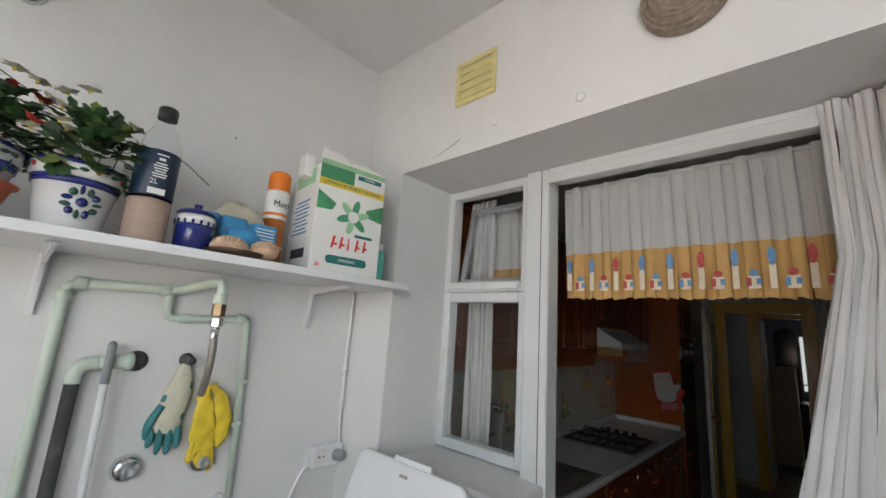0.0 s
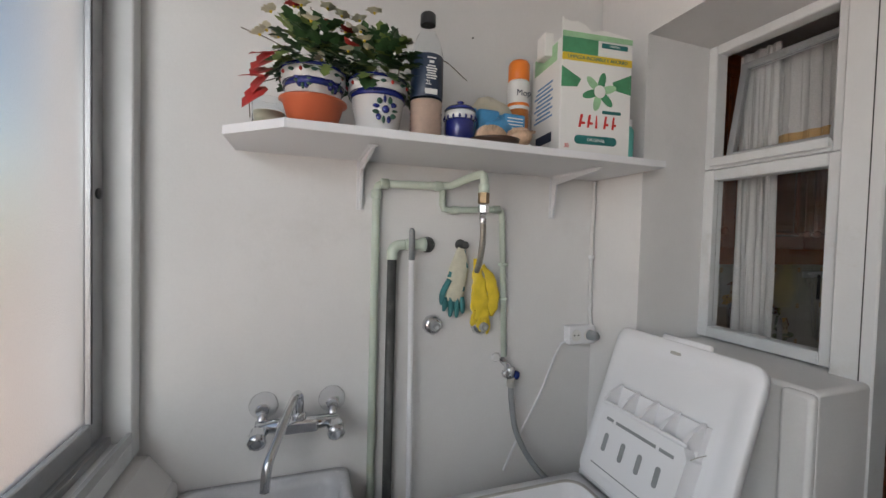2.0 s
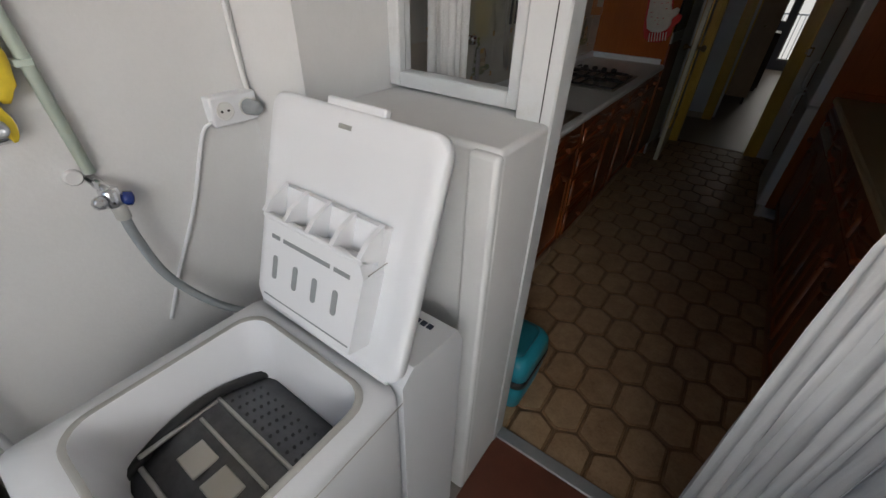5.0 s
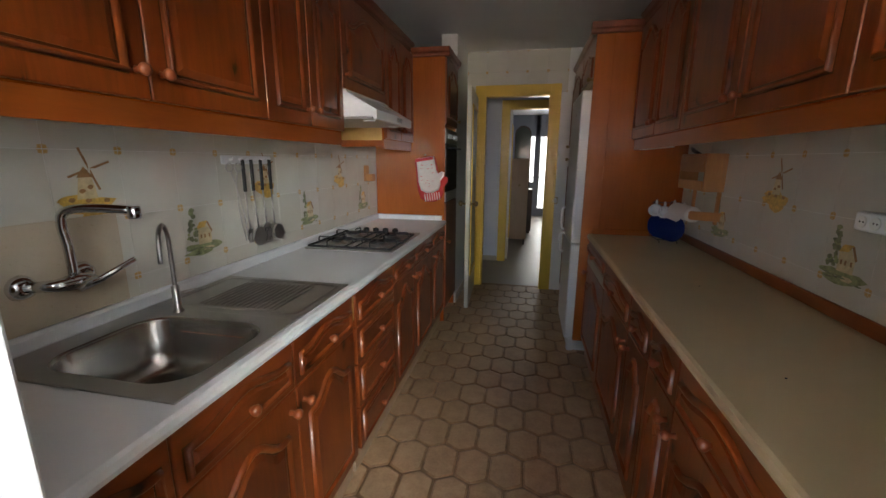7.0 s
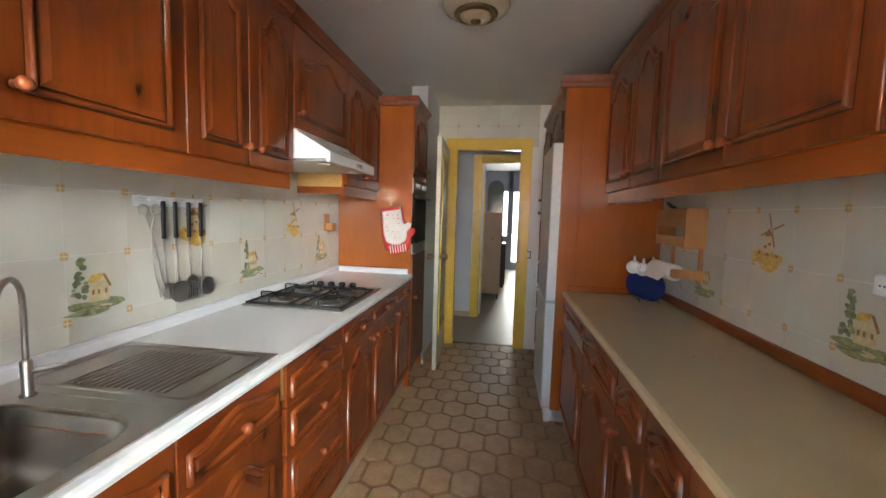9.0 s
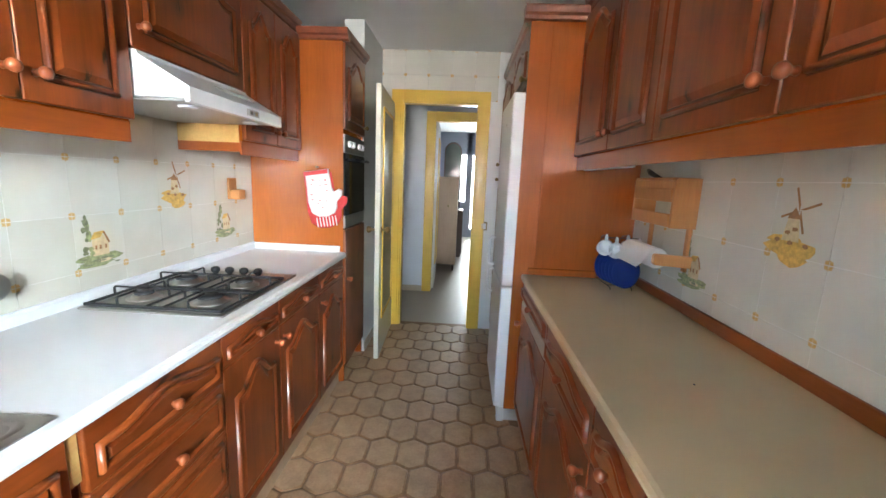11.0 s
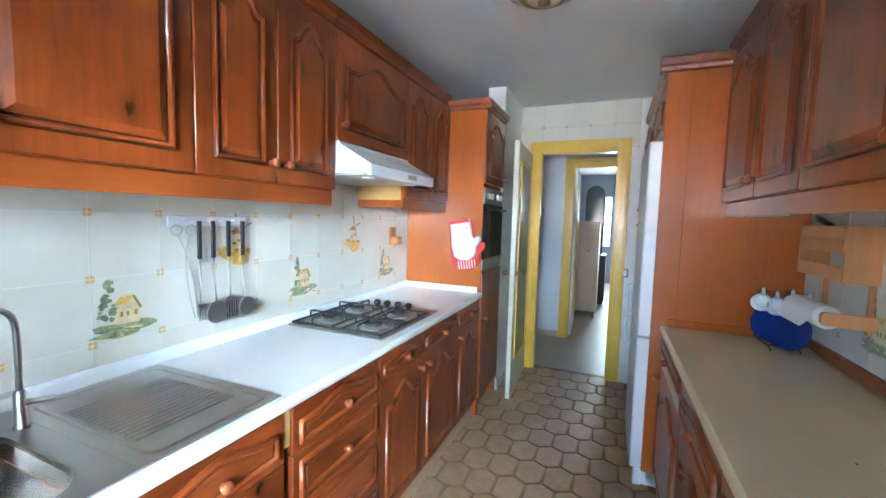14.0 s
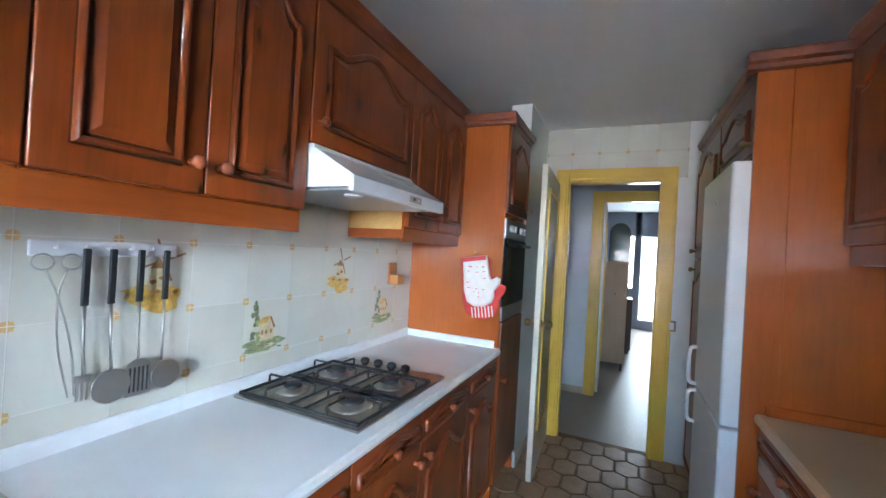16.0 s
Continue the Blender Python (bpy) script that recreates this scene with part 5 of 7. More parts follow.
# wall mixer over the laundry sink
mx = thing("wall_mixer", (XS, -0.625, 1.03), "chrome two handle wall mixer with a swivel spout", "tap")
for y in (-0.72, -0.53):
    part("rosette", Shape().lathe([(0.038, 0), (0.040, 0.004), (0.033, 0.022), (0.020, 0.042), (0.016, 0.05)], (XS, y, 1.04), (1, 0, 0), 22), CHROME, mx)
    part("inlet", Shape().tube([(XS + 0.02, y, 1.04), (XS + 0.07, y * 0.985 - 0.009, 1.015)], 0.013, 12), CHROME, mx)
part("mixer_body", Shape().tube([(XS + 0.07, -0.735, 1.005), (XS + 0.075, -0.515, 1.005)], 0.019, 14).box(XS + 0.06, XS + 0.095, -0.68, -0.57, 0.985, 1.022, 0.008, seg=2), CHROME, mx)
for y in (-0.725, -0.525):
    s = Shape().lathe([(0.020, 0.0), (0.024, 0.006), (0.021, 0.022), (0.024, 0.042), (0.012, 0.048)], (XS + 0.085, y, 1.0), (1, 0, -0.25), 8)
    part("handle", s, CHROME, mx)
part("spout", Shape().tube(smooth_path([(XS + 0.075, -0.622, 1.02), (XS + 0.075, -0.622, 1.075), (XS + 0.09, -0.628, 1.095), (XS + 0.12, -0.64, 1.085), (XS + 0.20, -0.675, 1.02), (XS + 0.235, -0.69, 0.985), (XS + 0.245, -0.695, 0.93)], 6), 0.0115, 12), CHROME, mx)
part("spout_nut", Shape().lathe([(0.016, 0), (0.019, 0.003), (0.019, 0.016), (0.014, 0.02)], (XS + 0.075, -0.622, 1.02), seg=14), CHROME, mx)

# stoneware laundry sink
sk = thing("laundry_sink", (0.55, -0.70, 0), "white stoneware laundry sink with a washboard", "sink")
o = rounded(XS + 0.002, 0.90, -0.9305, -0.475, 0.03, 5)
i1 = rounded(XS + 0.035, 0.87, -0.90, -0.505, 0.05, 5)
i2 = rounded(XS + 0.06, 0.84, -0.875, -0.53, 0.05, 5)
rings = [[(x, y, 0.42) for x, y in o], [(x, y, 0.80) for x, y in o], [(x, y, 0.825) for x, y in rounded(XS + 0.006, 0.893, -0.9303, -0.48, 0.03, 5)], [(x, y, 0.826) for x, y in i1], [(x, y, 0.80) for x, y in rounded(XS + 0.045, 0.862, -0.893, -0.512, 0.05, 5)], [(x, y, 0.56) for x, y in i2], [(x, y, 0.545) for x, y in rounded(XS + 0.09, 0.81, -0.845, -0.56, 0.04, 5)]]
part("basin", Shape().rings(rings, 0, True, True, True, True), CERAMIC, sk)
s = Shape().prism([(0.60, 0.56), (0.655, 0.70), (0.862, 0.765), (0.862, 0.56)], -0.892, -0.513, axis=1)
part("washboard", s, CERAMIC, sk)
part("drain", Shape().lathe([(0.03, 0), (0.03, 0.004), (0.02, 0.004), (0.018, 0.0)], (0.50, -0.69, 0.546), seg=18), CHROME, sk)
part("pedestal", Shape().box(XS + 0.01, 0.80, -0.90, -0.50, 0, 0.42, 0.02), CERAMIC, sk)

# ---------------- top loading washing machine ----------------
MX0, MX1, MY0, MY1, MZ = 0.455, 0.888, -0.285, 0.395, 0.835
wm = thing("washing_machine", (0.67, 0.05, 0), "white top loading washing machine with its lid up", "washing machine")
o = rounded(MX0, MX1, MY0, 0.19, 0.025, 5)
hole = rounded(MX0 + 0.045, MX1 - 0.045, MY0 + 0.075, 0.145, 0.05, 5)
rings = [[(x, y, 0.02) for x, y in o], [(x, y, MZ - 0.02) for x, y in o], [(x, y, MZ) for x, y in rounded(MX0 + 0.006, MX1 - 0.006, MY0 + 0.006, 0.186, 0.022, 5)], [(x, y, MZ) for x, y in rounded(MX0 + 0.033, MX1 - 0.033, MY0 + 0.063, 0.157, 0.055, 5)]]
part("body", Shape().rings(rings, 0, True, True, False, True), ENAMEL, wm)
rings = [[(x, y, MZ) for x, y in rounded(MX0 + 0.033, MX1 - 0.033, MY0 + 0.063, 0.157, 0.055, 5)], [(x, y, MZ + 0.007) for x, y in rounded(MX0 + 0.037, MX1 - 0.037, MY0 + 0.067, 0.153, 0.053, 5)], [(x, y, MZ + 0.004) for x, y in hole]]
part("lid_seal", Shape().rings(rings), GREYSEAL, wm, "grey rubber lid seal")
rings = [[(x, y, MZ + 0.004) for x, y in hole], [(x, y, MZ - 0.05) for x, y in rounded(MX0 + 0.055, MX1 - 0.055, MY0 + 0.085, 0.137, 0.05, 5)], [(x, y, MZ - 0.17) for x, y in rounded(MX0 + 0.07, MX1 - 0.07, MY0 + 0.10, 0.12, 0.05, 5)]]
part("tub_collar", Shape().rings(rings), PLASTIC, wm)
s = Shape()
arc = [(MY0 + 0.10 + 0.305 * k / 14, MZ - 0.125 - 0.03 + 0.05 * math.sin(math.pi * k / 14)) for k in range(15)]
s.rings([[(x, y, z) for y, z in arc] for x in (MX0 + 0.06, MX1 - 0.06)], 0, False, smooth=True)
dm = part("drum", s, DRUM, wm, "perforated steel drum with its hatch shut")
s = Shape()
for i in range(11):
    for j in range(5):
        x, y = MX0 + 0.085 + i * 0.026, 0.02 + j * 0.015
        z = MZ - 0.155 + 0.05 * math.sin(math.pi * (y - MY0 - 0.10) / 0.305) + 0.001
        s.lathe([(0.004, 0), (0.004, 0.001)], (x, y, z), (0, -0.3, 1), 6)
part("drum_holes", s, BLACK, dm)
s = Shape()
for x0, x1, y0, y1 in ((0.54, 0.80, -0.16, -0.15), (0.54, 0.80, 0.0, 0.008), (0.54, 0.55, -0.15, 0.0), (0.79, 0.80, -0.15, 0.0), (0.60, 0.66, -0.11, -0.06), (0.68, 0.745, -0.11, -0.06), (0.56, 0.78, -0.045, -0.038)):
    z = MZ - 0.155 + 0.05 * math.sin(math.pi * ((y0 + y1) / 2 - MY0 - 0.10) / 0.305)
    s.box(x0, x1, y0, y1, z - 0.001, z + 0.006, 0.002)
part("drum_hatch", s, STEEL, dm)
for x in (MX0 + 0.075, MX1 - 0.075):
    part("drum_rim", Shape().tube([(x, y, z + 0.004) for y, z in arc], 0.012, 8), BLACK, dm)
s = Shape().prism([(0.192, 0.02), (MY1, 0.02), (MY1, 0.80), (0.372, 0.845), (0.225, 0.868), (0.192, 0.84)], MX0, MX1, axis=0)
part("control_panel", s, ENAMEL, wm, "white rear control panel")
for x in (0.70, 0.73, 0.76, 0.79):
    part("button", Shape().box(x, x + 0.016, 0.27, 0.285, 0.858, 0.866, 0.002), PLASTIC, wm)
s = Shape()
for i in range(5):
    s.box(0.765 + i * 0.017, 0.777 + i * 0.017, 0.332, 0.345, 0.8505, 0.8535)
part("brand_bars", s, INK, wm, "small dark printed name bars")
part("catch", Shape().box(0.655, 0.675, MY0 + 0.03, MY0 + 0.042, MZ, MZ + 0.002), BLACK, wm)
part("side_seam", Shape().box(MX1, MX1 + 0.0012, MY0 + 0.02, 0.19, MZ - 0.035, MZ - 0.0325).box(MX1, MX1 + 0.0012, -0.14, -0.138, 0.03, MZ - 0.035), GREYSEAL, wm)
for x in (MX0 + 0.04, MX1 - 0.07):
    part("foot", Shape().box(x, x + 0.03, MY0 + 0.02, MY0 + 0.06, 0, 0.02).box(x, x + 0.03, 0.10, 0.14, 0, 0.02), BLACK, wm)
part("hinge", Shape().tube([(MX0 + 0.03, 0.185, MZ + 0.012), (MX1 - 0.03, 0.185, MZ + 0.012)], 0.008, 10), PLASTIC, wm)
lt = radians(19)


def on_lid(u, v, n):
    """u across, v up the raised lid, n out of its inner face."""
    return (MX0 + 0.004 + u, 0.178 + v * math.sin(lt) - n * math.cos(lt), MZ + 0.012 + v * math.cos(lt) + n * math.sin(lt))


LW, LH = 0.425, 0.455
s = Shape(on_lid)
s.rings([[(u, v, n) for u, v in rounded(a, LW - a, a, LH - a, 0.035, 5)] for n, a in ((-0.028, 0.006), (-0.022, 0.0), (-0.004, 0.0), (0.0, 0.005), (0.0, 0.028), (-0.008, 0.045), (-0.008, 0.06))], 0, True, True, True, True)
ld = part("lid", s, PLASTIC, wm, "raised white plastic lid")
part("lid_grip", Shape(on_lid).box(0.15, 0.29, LH - 0.004, LH + 0.014, -0.02, -0.004, 0.004, seg=2), PLASTIC, ld)
part("lid_catch", Shape(on_lid).box(0.195, 0.225, LH - 0.035, LH - 0.027, 0.0002, 0.004, 0.001), GREYSEAL, ld)
s = Shape(on_lid)
s.prism([(0.085, 0.05), (0.34, 0.05), (0.345, 0.20), (0.33, 0.225), (0.095, 0.225), (0.08, 0.20)], -0.0075, 0.045)
s.prism([(0.085, 0.17), (0.34, 0.17), (0.345, 0.285), (0.08, 0.285)], -0.0075, 0.012)
tr = part("dispenser", s, PLASTIC, ld, "white detergent drawer moulded inside the lid")
s = Shape(on_lid)
for u in (0.08, 0.142, 0.205, 0.268, 0.333):
    s = Shape(on_lid).rings([[(u + d, v, n) for v, n in ((0.2255, 0.012), (0.2255, 0.045), (0.238, 0.058), (0.262, 0.045), (0.292, 0.012))] for d in (0, 0.010)], 0, True, True, True, False)
    part("compartment_fin", s, PLASTIC, tr)
part("compartment_edge", Shape(on_lid).box(0.08, 0.343, 0.226, 0.236, 0.040, 0.056, 0.003), PLASTIC, tr)
for u0, u1 in ((0.10, 0.125), (0.135, 0.265), (0.275, 0.315)):
    part("slot", Shape(on_lid).box(u0, u1, 0.188, 0.196, 0.0445, 0.0458), HOSE, tr)
for u in (0.11, 0.17, 0.225, 0.28):
    part("slot", Shape(on_lid).prism(rounded(u, u + 0.014, 0.105, 0.155, 0.0069, 4), 0.0445, 0.0458), HOSE, tr)
part("slot", Shape(on_lid).box(0.09, 0.335, 0.062, 0.065, 0.0445, 0.0456), HOSE, tr)
s = Shape(on_lid).tube(smooth_path([(0.346, 0.205, 0.036), (0.352, 0.218, 0.02), (0.352, 0.225, 0.0)], 4), 0.0012, 5)
part("tray_seam", s, GREYSEAL, tr)

# ---------------- on the wall over the door ----------------
vg = thing("wall_vent", (0.765, YO, 2.47), "yellowed plastic louvre vent on the wall", "vent")
V0, V1, Z0, Z1 = 0.678, 0.845, 2.39, 2.553
part("vent_frame", Shape().box(V0, V1, YO - 0.012, YO - 0.001, Z0, Z0 + 0.018, 0.003).box(V0, V1, YO - 0.012, YO - 0.001, Z1 - 0.018, Z1, 0.003).box(V0, V0 + 0.018, YO - 0.012, YO - 0.001, Z0 + 0.018, Z1 - 0.018, 0.003).box(V1 - 0.018, V1, YO - 0.012, YO - 0.001, Z0 + 0.018, Z1 - 0.018, 0.003), VENT, vg)
for i in range(4):
    z = Z0 + 0.02 + i * 0.031
    part("slat", Shape().prism([(YO - 0.003, z), (YO - 0.010, z + 0.002), (YO - 0.004, z + 0.029), (YO - 0.001, z + 0.029)], V0 + 0.018, V1 - 0.018, axis=0), VENT, vg)
hat = thing("straw_ornament", (1.37, YO, 2.42), "round woven straw wall ornament", "ornament")
part("straw_disc", Shape().lathe([(0.088, 0), (0.092, 0.006), (0.090, 0.03), (0.07, 0.04), (0.066, 0.046), (0.03, 0.05), (0.004, 0.046)], (1.37, YO, 2.425), (0, -1, 0), 28), STRAW, hat)
s = Shape()
for r in (0.088, 0.078, 0.066, 0.054, 0.042, 0.03):
    zz = {0.088: 0.03, 0.078: 0.036}.get(r, 0.047)
    s.tube([(1.37 + r * math.cos(a), YO - zz, 2.425 + r * math.sin(a)) for a in (2 * math.pi * k / 32 for k in range(33))], 0.004, 6)
part("straw_coils", s, STRAW, hat)
for x, z in ((0.845, 2.288), (1.60, 2.31), (1.12, 2.27)):
    s = Shape().lathe([(0.012, 0), (0.014, 0.002), (0.010, 0.005), (0.004, 0.004)], (x, YO, z), (0, -1, 0), 9)
    tagged(part("wall_plug", s, PLASTER), "old filled screw plug in the plaster", "wall plug", "wall plugs")
s = Shape().lathe([(0.003, 0), (0.003, 0.004), (0.001, 0.005)], (XS, -0.10, 2.20), (1, 0, 0), 6)
tagged(part("nail", s, PIPE_DARK), "small dark nail in the wall", "nail")
cr = thing("plaster_crack", (0.55, YO, 2.26), "hairline crack in the plaster", "crack")
part("crack_line", Shape().tube([(0.60, YO - 0.0003, 2.235), (0.645, YO - 0.0003, 2.25), (0.67, YO - 0.0003, 2.254), (0.705, YO - 0.0003, 2.272)], 0.001, 5), PIPE_DARK, cr)

ORIGIN["y"] = 0.0

# ---------------- kitchen cabinets ----------------
def side_map(side, x, y, z):
    """Local (u along the wall, v up, n out into the room) to the world, for the left or right row."""
    sg = 1 if side == "L" else -1
    return lambda u, v, n: (x + sg * n, y + u, z + v)


def outline(u0, u1, v0, v1, arch, n=14):
    pts = [(u0, v0), (u1, v0)]
    for i in range(n + 1):
        k = i / n
        b = 0.0
        if arch and 0.12 < k < 0.88:
            b = arch * (0.5 - 0.5 * math.cos(2 * math.pi * (k - 0.12) / 0.76)) ** 0.8
        pts.append((u1 + (u0 - u1) * k, v1 - arch + b))
    return pts


def knob(parent, put, u, v, n, mat=KNOB):
    prof = [(0.009, 0.0), (0.008, 0.006), (0.007, 0.012), (0.012, 0.018), (0.0155, 0.026), (0.0135, 0.034), (0.006, 0.038), (0.001, 0.0385)]
    s = Shape(put)
    rings = [[(u + r * math.cos(a), v + r * math.sin(a), n + h) for a in (2 * math.pi * k / 14 for k in range(14))] for r, h in prof]
    s.rings(rings, 0, True, True, True, True)
    return part("knob", s, mat, parent, "turned wooden knob")


def front(parent, side, x, y0, y1, z0, z1, arch, knob_at=None, mat=WOOD_V, name="door", inset=0.062, flat=False, kmat=KNOB):
    """A pine door or drawer front with a rounded moulding round a raised panel, and its knob."""
    g = 0.0018
    w, h = y1 - y0 - 2 * g, z1 - z0 - 2 * g
    put = side_map(side, x, y0 + g, z0 + g)
    s = Shape(put).box(0, w, 0, h, 0.0, 0.021, 0.004, seg=2)
    low = h < 0.22
    m = 0.032 if low else min(inset, w * 0.24, h * 0.28)
    e1, e2 = (0.012, 0.019) if low else (0.014, 0.032)
    if not flat:
        a = min(arch, h * 0.2)
        g0, g1 = outline(m - 0.0135, w - m + 0.0135, m - 0.0135, h - m + 0.0135, a), outline(m + 0.0165, w - m - 0.0165, m + 0.0165, h - m - 0.0165, a)
        s.rings([[(u, v, 0.0209) for u, v in g0], [(u, v, 0.0215) for u, v in outline(m, w - m, m, h - m, a)], [(u, v, 0.0209) for u, v in g1]], 1, True, False, False, False)
        o, i_ = outline(m + e1, w - m - e1, m + e1, h - m - e1, a), outline(m + e2, w - m - e2, m + e2, h - m - e2, a)
        s.rings([[(u, v, 0.0205) for u, v in o], [(u, v, 0.0225) for u, v in o], [(u, v, 0.031) for u, v in i_]], 0, True, False, True, False)
    d = part(name, s, [mat, GROOVE], parent)
    if not flat:
        path = outline(m, w - m, m, h - m, a)
        s = Shape(put)
        ring = []
        for k in range(len(path)):
            p0, p1, p2 = (Vector(path[(k + q) % len(path)]) for q in (-1, 0, 1))
            e1, e2 = (p1 - p0), (p2 - p1)
            t = (e1.normalized() + e2.normalized()) if e1.length > 1e-6 and e2.length > 1e-6 else (p2 - p0)
            t = t.normalized()
            nn = Vector((t.y, -t.x))
            ring.append([(p1.x + nn.x * du, p1.y + nn.y * du, dn) for du, dn in ((0.011, 0.0205), (0.0095, 0.029), (0.003, 0.0345), (-0.004, 0.033), (-0.009, 0.025), (-0.011, 0.0205))])
        ring.append(ring[0])
        s.rings(ring, 0, False, smooth=True)
        part("moulding", s, mat, d)
    if knob_at:
        knob(d, put, knob_at[0] if knob_at[0] >= 0 else w + knob_at[0], knob_at[1] if knob_at[1] >= 0 else h + knob_at[1], 0.021, kmat)
    return d


def crown(parent, put, u0, u1, z, mat=WOOD_H):
    s = Shape(put)
    prof = [(z, -0.004), (z + 0.006, 0.012), (z + 0.022, 0.016), (z + 0.030, 0.030), (z + 0.055, 0.038), (z + 0.062, 0.038), (z + 0.062, -0.03), (z, -0.03)]
    s.rings([[(u, v, n) for v, n in prof] for u in (u0, u1)], 0, True, True, True, False)
    return part("crown_moulding", s, mat, parent)


UB, UD, UT, UX = 1.46, 1.522, 2.20, 0.315
LU = "varnished pine wall cabinet with arched raised panels"


def wall_cabinet(side, y0, y1, doors, bottom=UD, pelmet=True, label=LU, xf=None):
    """doors: (y0, y1, knob side)"""
    sg = 1 if side == "L" else -1
    xw = 0.008 if side == "L" else XR - 0.008
    xf = xf if xf is not None else (UX if side == "L" else 1.918)
    root = thing("wall_cabinet", ((xw + xf) / 2, (y0 + y1) / 2, bottom), label, "cabinet", "wall cabinets")
    a, b = sorted((xw, xf))
    part("body", Shape().box(a, b, y0, y1, bottom, UT, 0.002), PANEL, root)
    for d0, d1, ks in doors:
        front(root, side, xf, d0, d1, bottom + 0.003, UT - 0.012, 0.075 if d1 - d0 > 0.25 else 0.05, (0.032 if ks == "l" else -0.032, 0.065))
    put = side_map(side, xf, 0, 0)
    crown(root, put, y0, y1, UT)
    if pelmet:
        q0, q1 = (xf - 0.012, xf) if side == "L" else (xf, xf + 0.012)
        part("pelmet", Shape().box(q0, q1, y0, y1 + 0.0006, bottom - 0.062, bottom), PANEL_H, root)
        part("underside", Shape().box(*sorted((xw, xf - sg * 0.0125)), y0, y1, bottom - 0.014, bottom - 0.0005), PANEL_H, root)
    return root


wall_cabinet("L", 0.89, 1.518, [(1.03, 1.518, "r"), (0.89, 1.03, "r")])
wall_cabinet("L", 1.5185, 1.981, [(1.5185, 1.981, "l")])
wall_cabinet("L", 1.9815, 2.6, [(1.9815, 2.283, "r"), (2.283, 2.6, "l")])
wall_cabinet("L", 2.6055, 3.228, [(2.6055, 3.228, "l")], bottom=1.735, pelmet=False, label="varnished pine cabinet above the cooker hood")
c = wall_cabinet("L", 3.2285, 3.864, [(3.2285, 3.545, "r"), (3.545, 3.864, "l")])
part("raw_side", Shape().box(0.012, UX - 0.013, 3.2245, 3.2282, 1.515, 1.60), RAW, c, "unvarnished yellow pine edge")
part("pelmet_return", Shape().box(0.012, UX, 3.2235, 3.2282, 1.473, 1.514), PANEL_H, c)
for (y0, y1, ds) in ((0.89, 1.68, [(0.89, 1.20, "r"), (1.20, 1.68, "l")]), (1.6805, 2.162, [(1.6805, 2.162, "r")]), (2.1625, 2.645, [(2.1625, 2.645, "l")]), (2.6455, 3.03, [(2.6455, 3.03, "r")]), (3.0305, 3.503, [(3.0305, 3.503, "l")])):
    wall_cabinet("R", y0, y1, ds)
sl = thing("strip_light", (1.99, 3.2, 1.455), "white strip light housing under the wall cabinet", "light")
part("housing", Shape().box(1.945, 1.985, 2.95, 3.49, 1.46, 1.472, 0.003), ENAMEL, sl)

# base cabinets, left row
BZ, BT = 0.125, 0.862
LB = "varnished pine base cabinet with moulded fronts"


def base_cabinet(side, y0, y1, fronts, label=LB):
    """fronts: (name, y0, y1, z0, z1, arch, knob)"""
    sg = 1 if side == "L" else -1
    xw, xf = (0.03, 0.572) if side == "L" else (XR - 0.03, XG + 0.035)
    root = thing("base_cabinet", ((xw + xf) / 2, (y0 + y1) / 2, 0), label, "cabinet", "base cabinets")
    a, b = sorted((xf - sg * 0.04, xf))
    s = Shape().box(a, b, y0, y1, BZ, BT)
    part("body", s, WOOD_V, root)
    a, b = sorted((xf - sg * 0.04, xw))
    part("side_panel", Shape().box(a, b, y0, y0 + 0.016, BZ, BT).box(a, b, y1 - 0.016, y1, BZ, BT).box(a, b, y0 + 0.016, y1 - 0.016, BZ, BZ + 0.016), PANEL, root)
    for nm, d0, d1, z0, z1, arch, kn in fronts:
        front(root, side, xf, d0, d1, z0, z1, arch, kn, WOOD_H if nm == "drawer_front" else WOOD_V, nm, 0.05 if nm == "drawer_front" else 0.06)
    a, b = sorted((xf - sg * 0.03, xf - sg * 0.012))
    part("plinth", Shape().box(a, b, y0, y1, 0.0, BZ - 0.001), BEIGEWOOD if side == "L" else PANEL_H, root)
    return root


def drawer(y0, y1, z0, z1, arch=0.03):
    return ("drawer_front", y0, y1, z0, z1, arch, ((y1 - y0) / 2, (z1 - z0) * 0.42))


T0 = 0.705
base_cabinet("L", 0.89, 1.20, [drawer(0.89, 1.20, T0, BT), ("door", 0.89, 1.20, BZ, T0, 0.07, (-0.035, -0.06))])
base_cabinet("L", 1.2005, 1.628, [drawer(1.2005, 1.628, T0, BT), ("door", 1.2005, 1.628, BZ, T0, 0.07, (-0.035, -0.06))])
base_cabinet("L", 1.6285, 2.048, [drawer(1.6285, 2.048, T0, BT), ("door", 1.6285, 2.048, BZ, T0, 0.07, (0.035, -0.06))])
c = base_cabinet("L", 2.078, 2.553, [drawer(2.078, 2.553, T0, BT), drawer(2.078, 2.553, 0.535, T0, 0.0), drawer(2.078, 2.553, 0.33, 0.535, 0.0), drawer(2.078, 2.553, BZ, 0.33, 0.0)])
part("filler_strip", Shape().box(0.53, 0.585, 2.0485, 2.077, 0.74, BT, 0.002), RAW, c, "raw pine filler strip")
# black block put in as the shade inside the open gap between the cabinets
part("filler_gap", Shape().box(0.50, 0.53, 2.0485, 2.0775, BZ, BT), BLACK, c)
base_cabinet("L", 2.5535, 2.957, [drawer(2.5535, 2.957, 0.745, BT), ("door", 2.5535, 2.957, BZ, 0.745, 0.075, (-0.035, -0.055))])
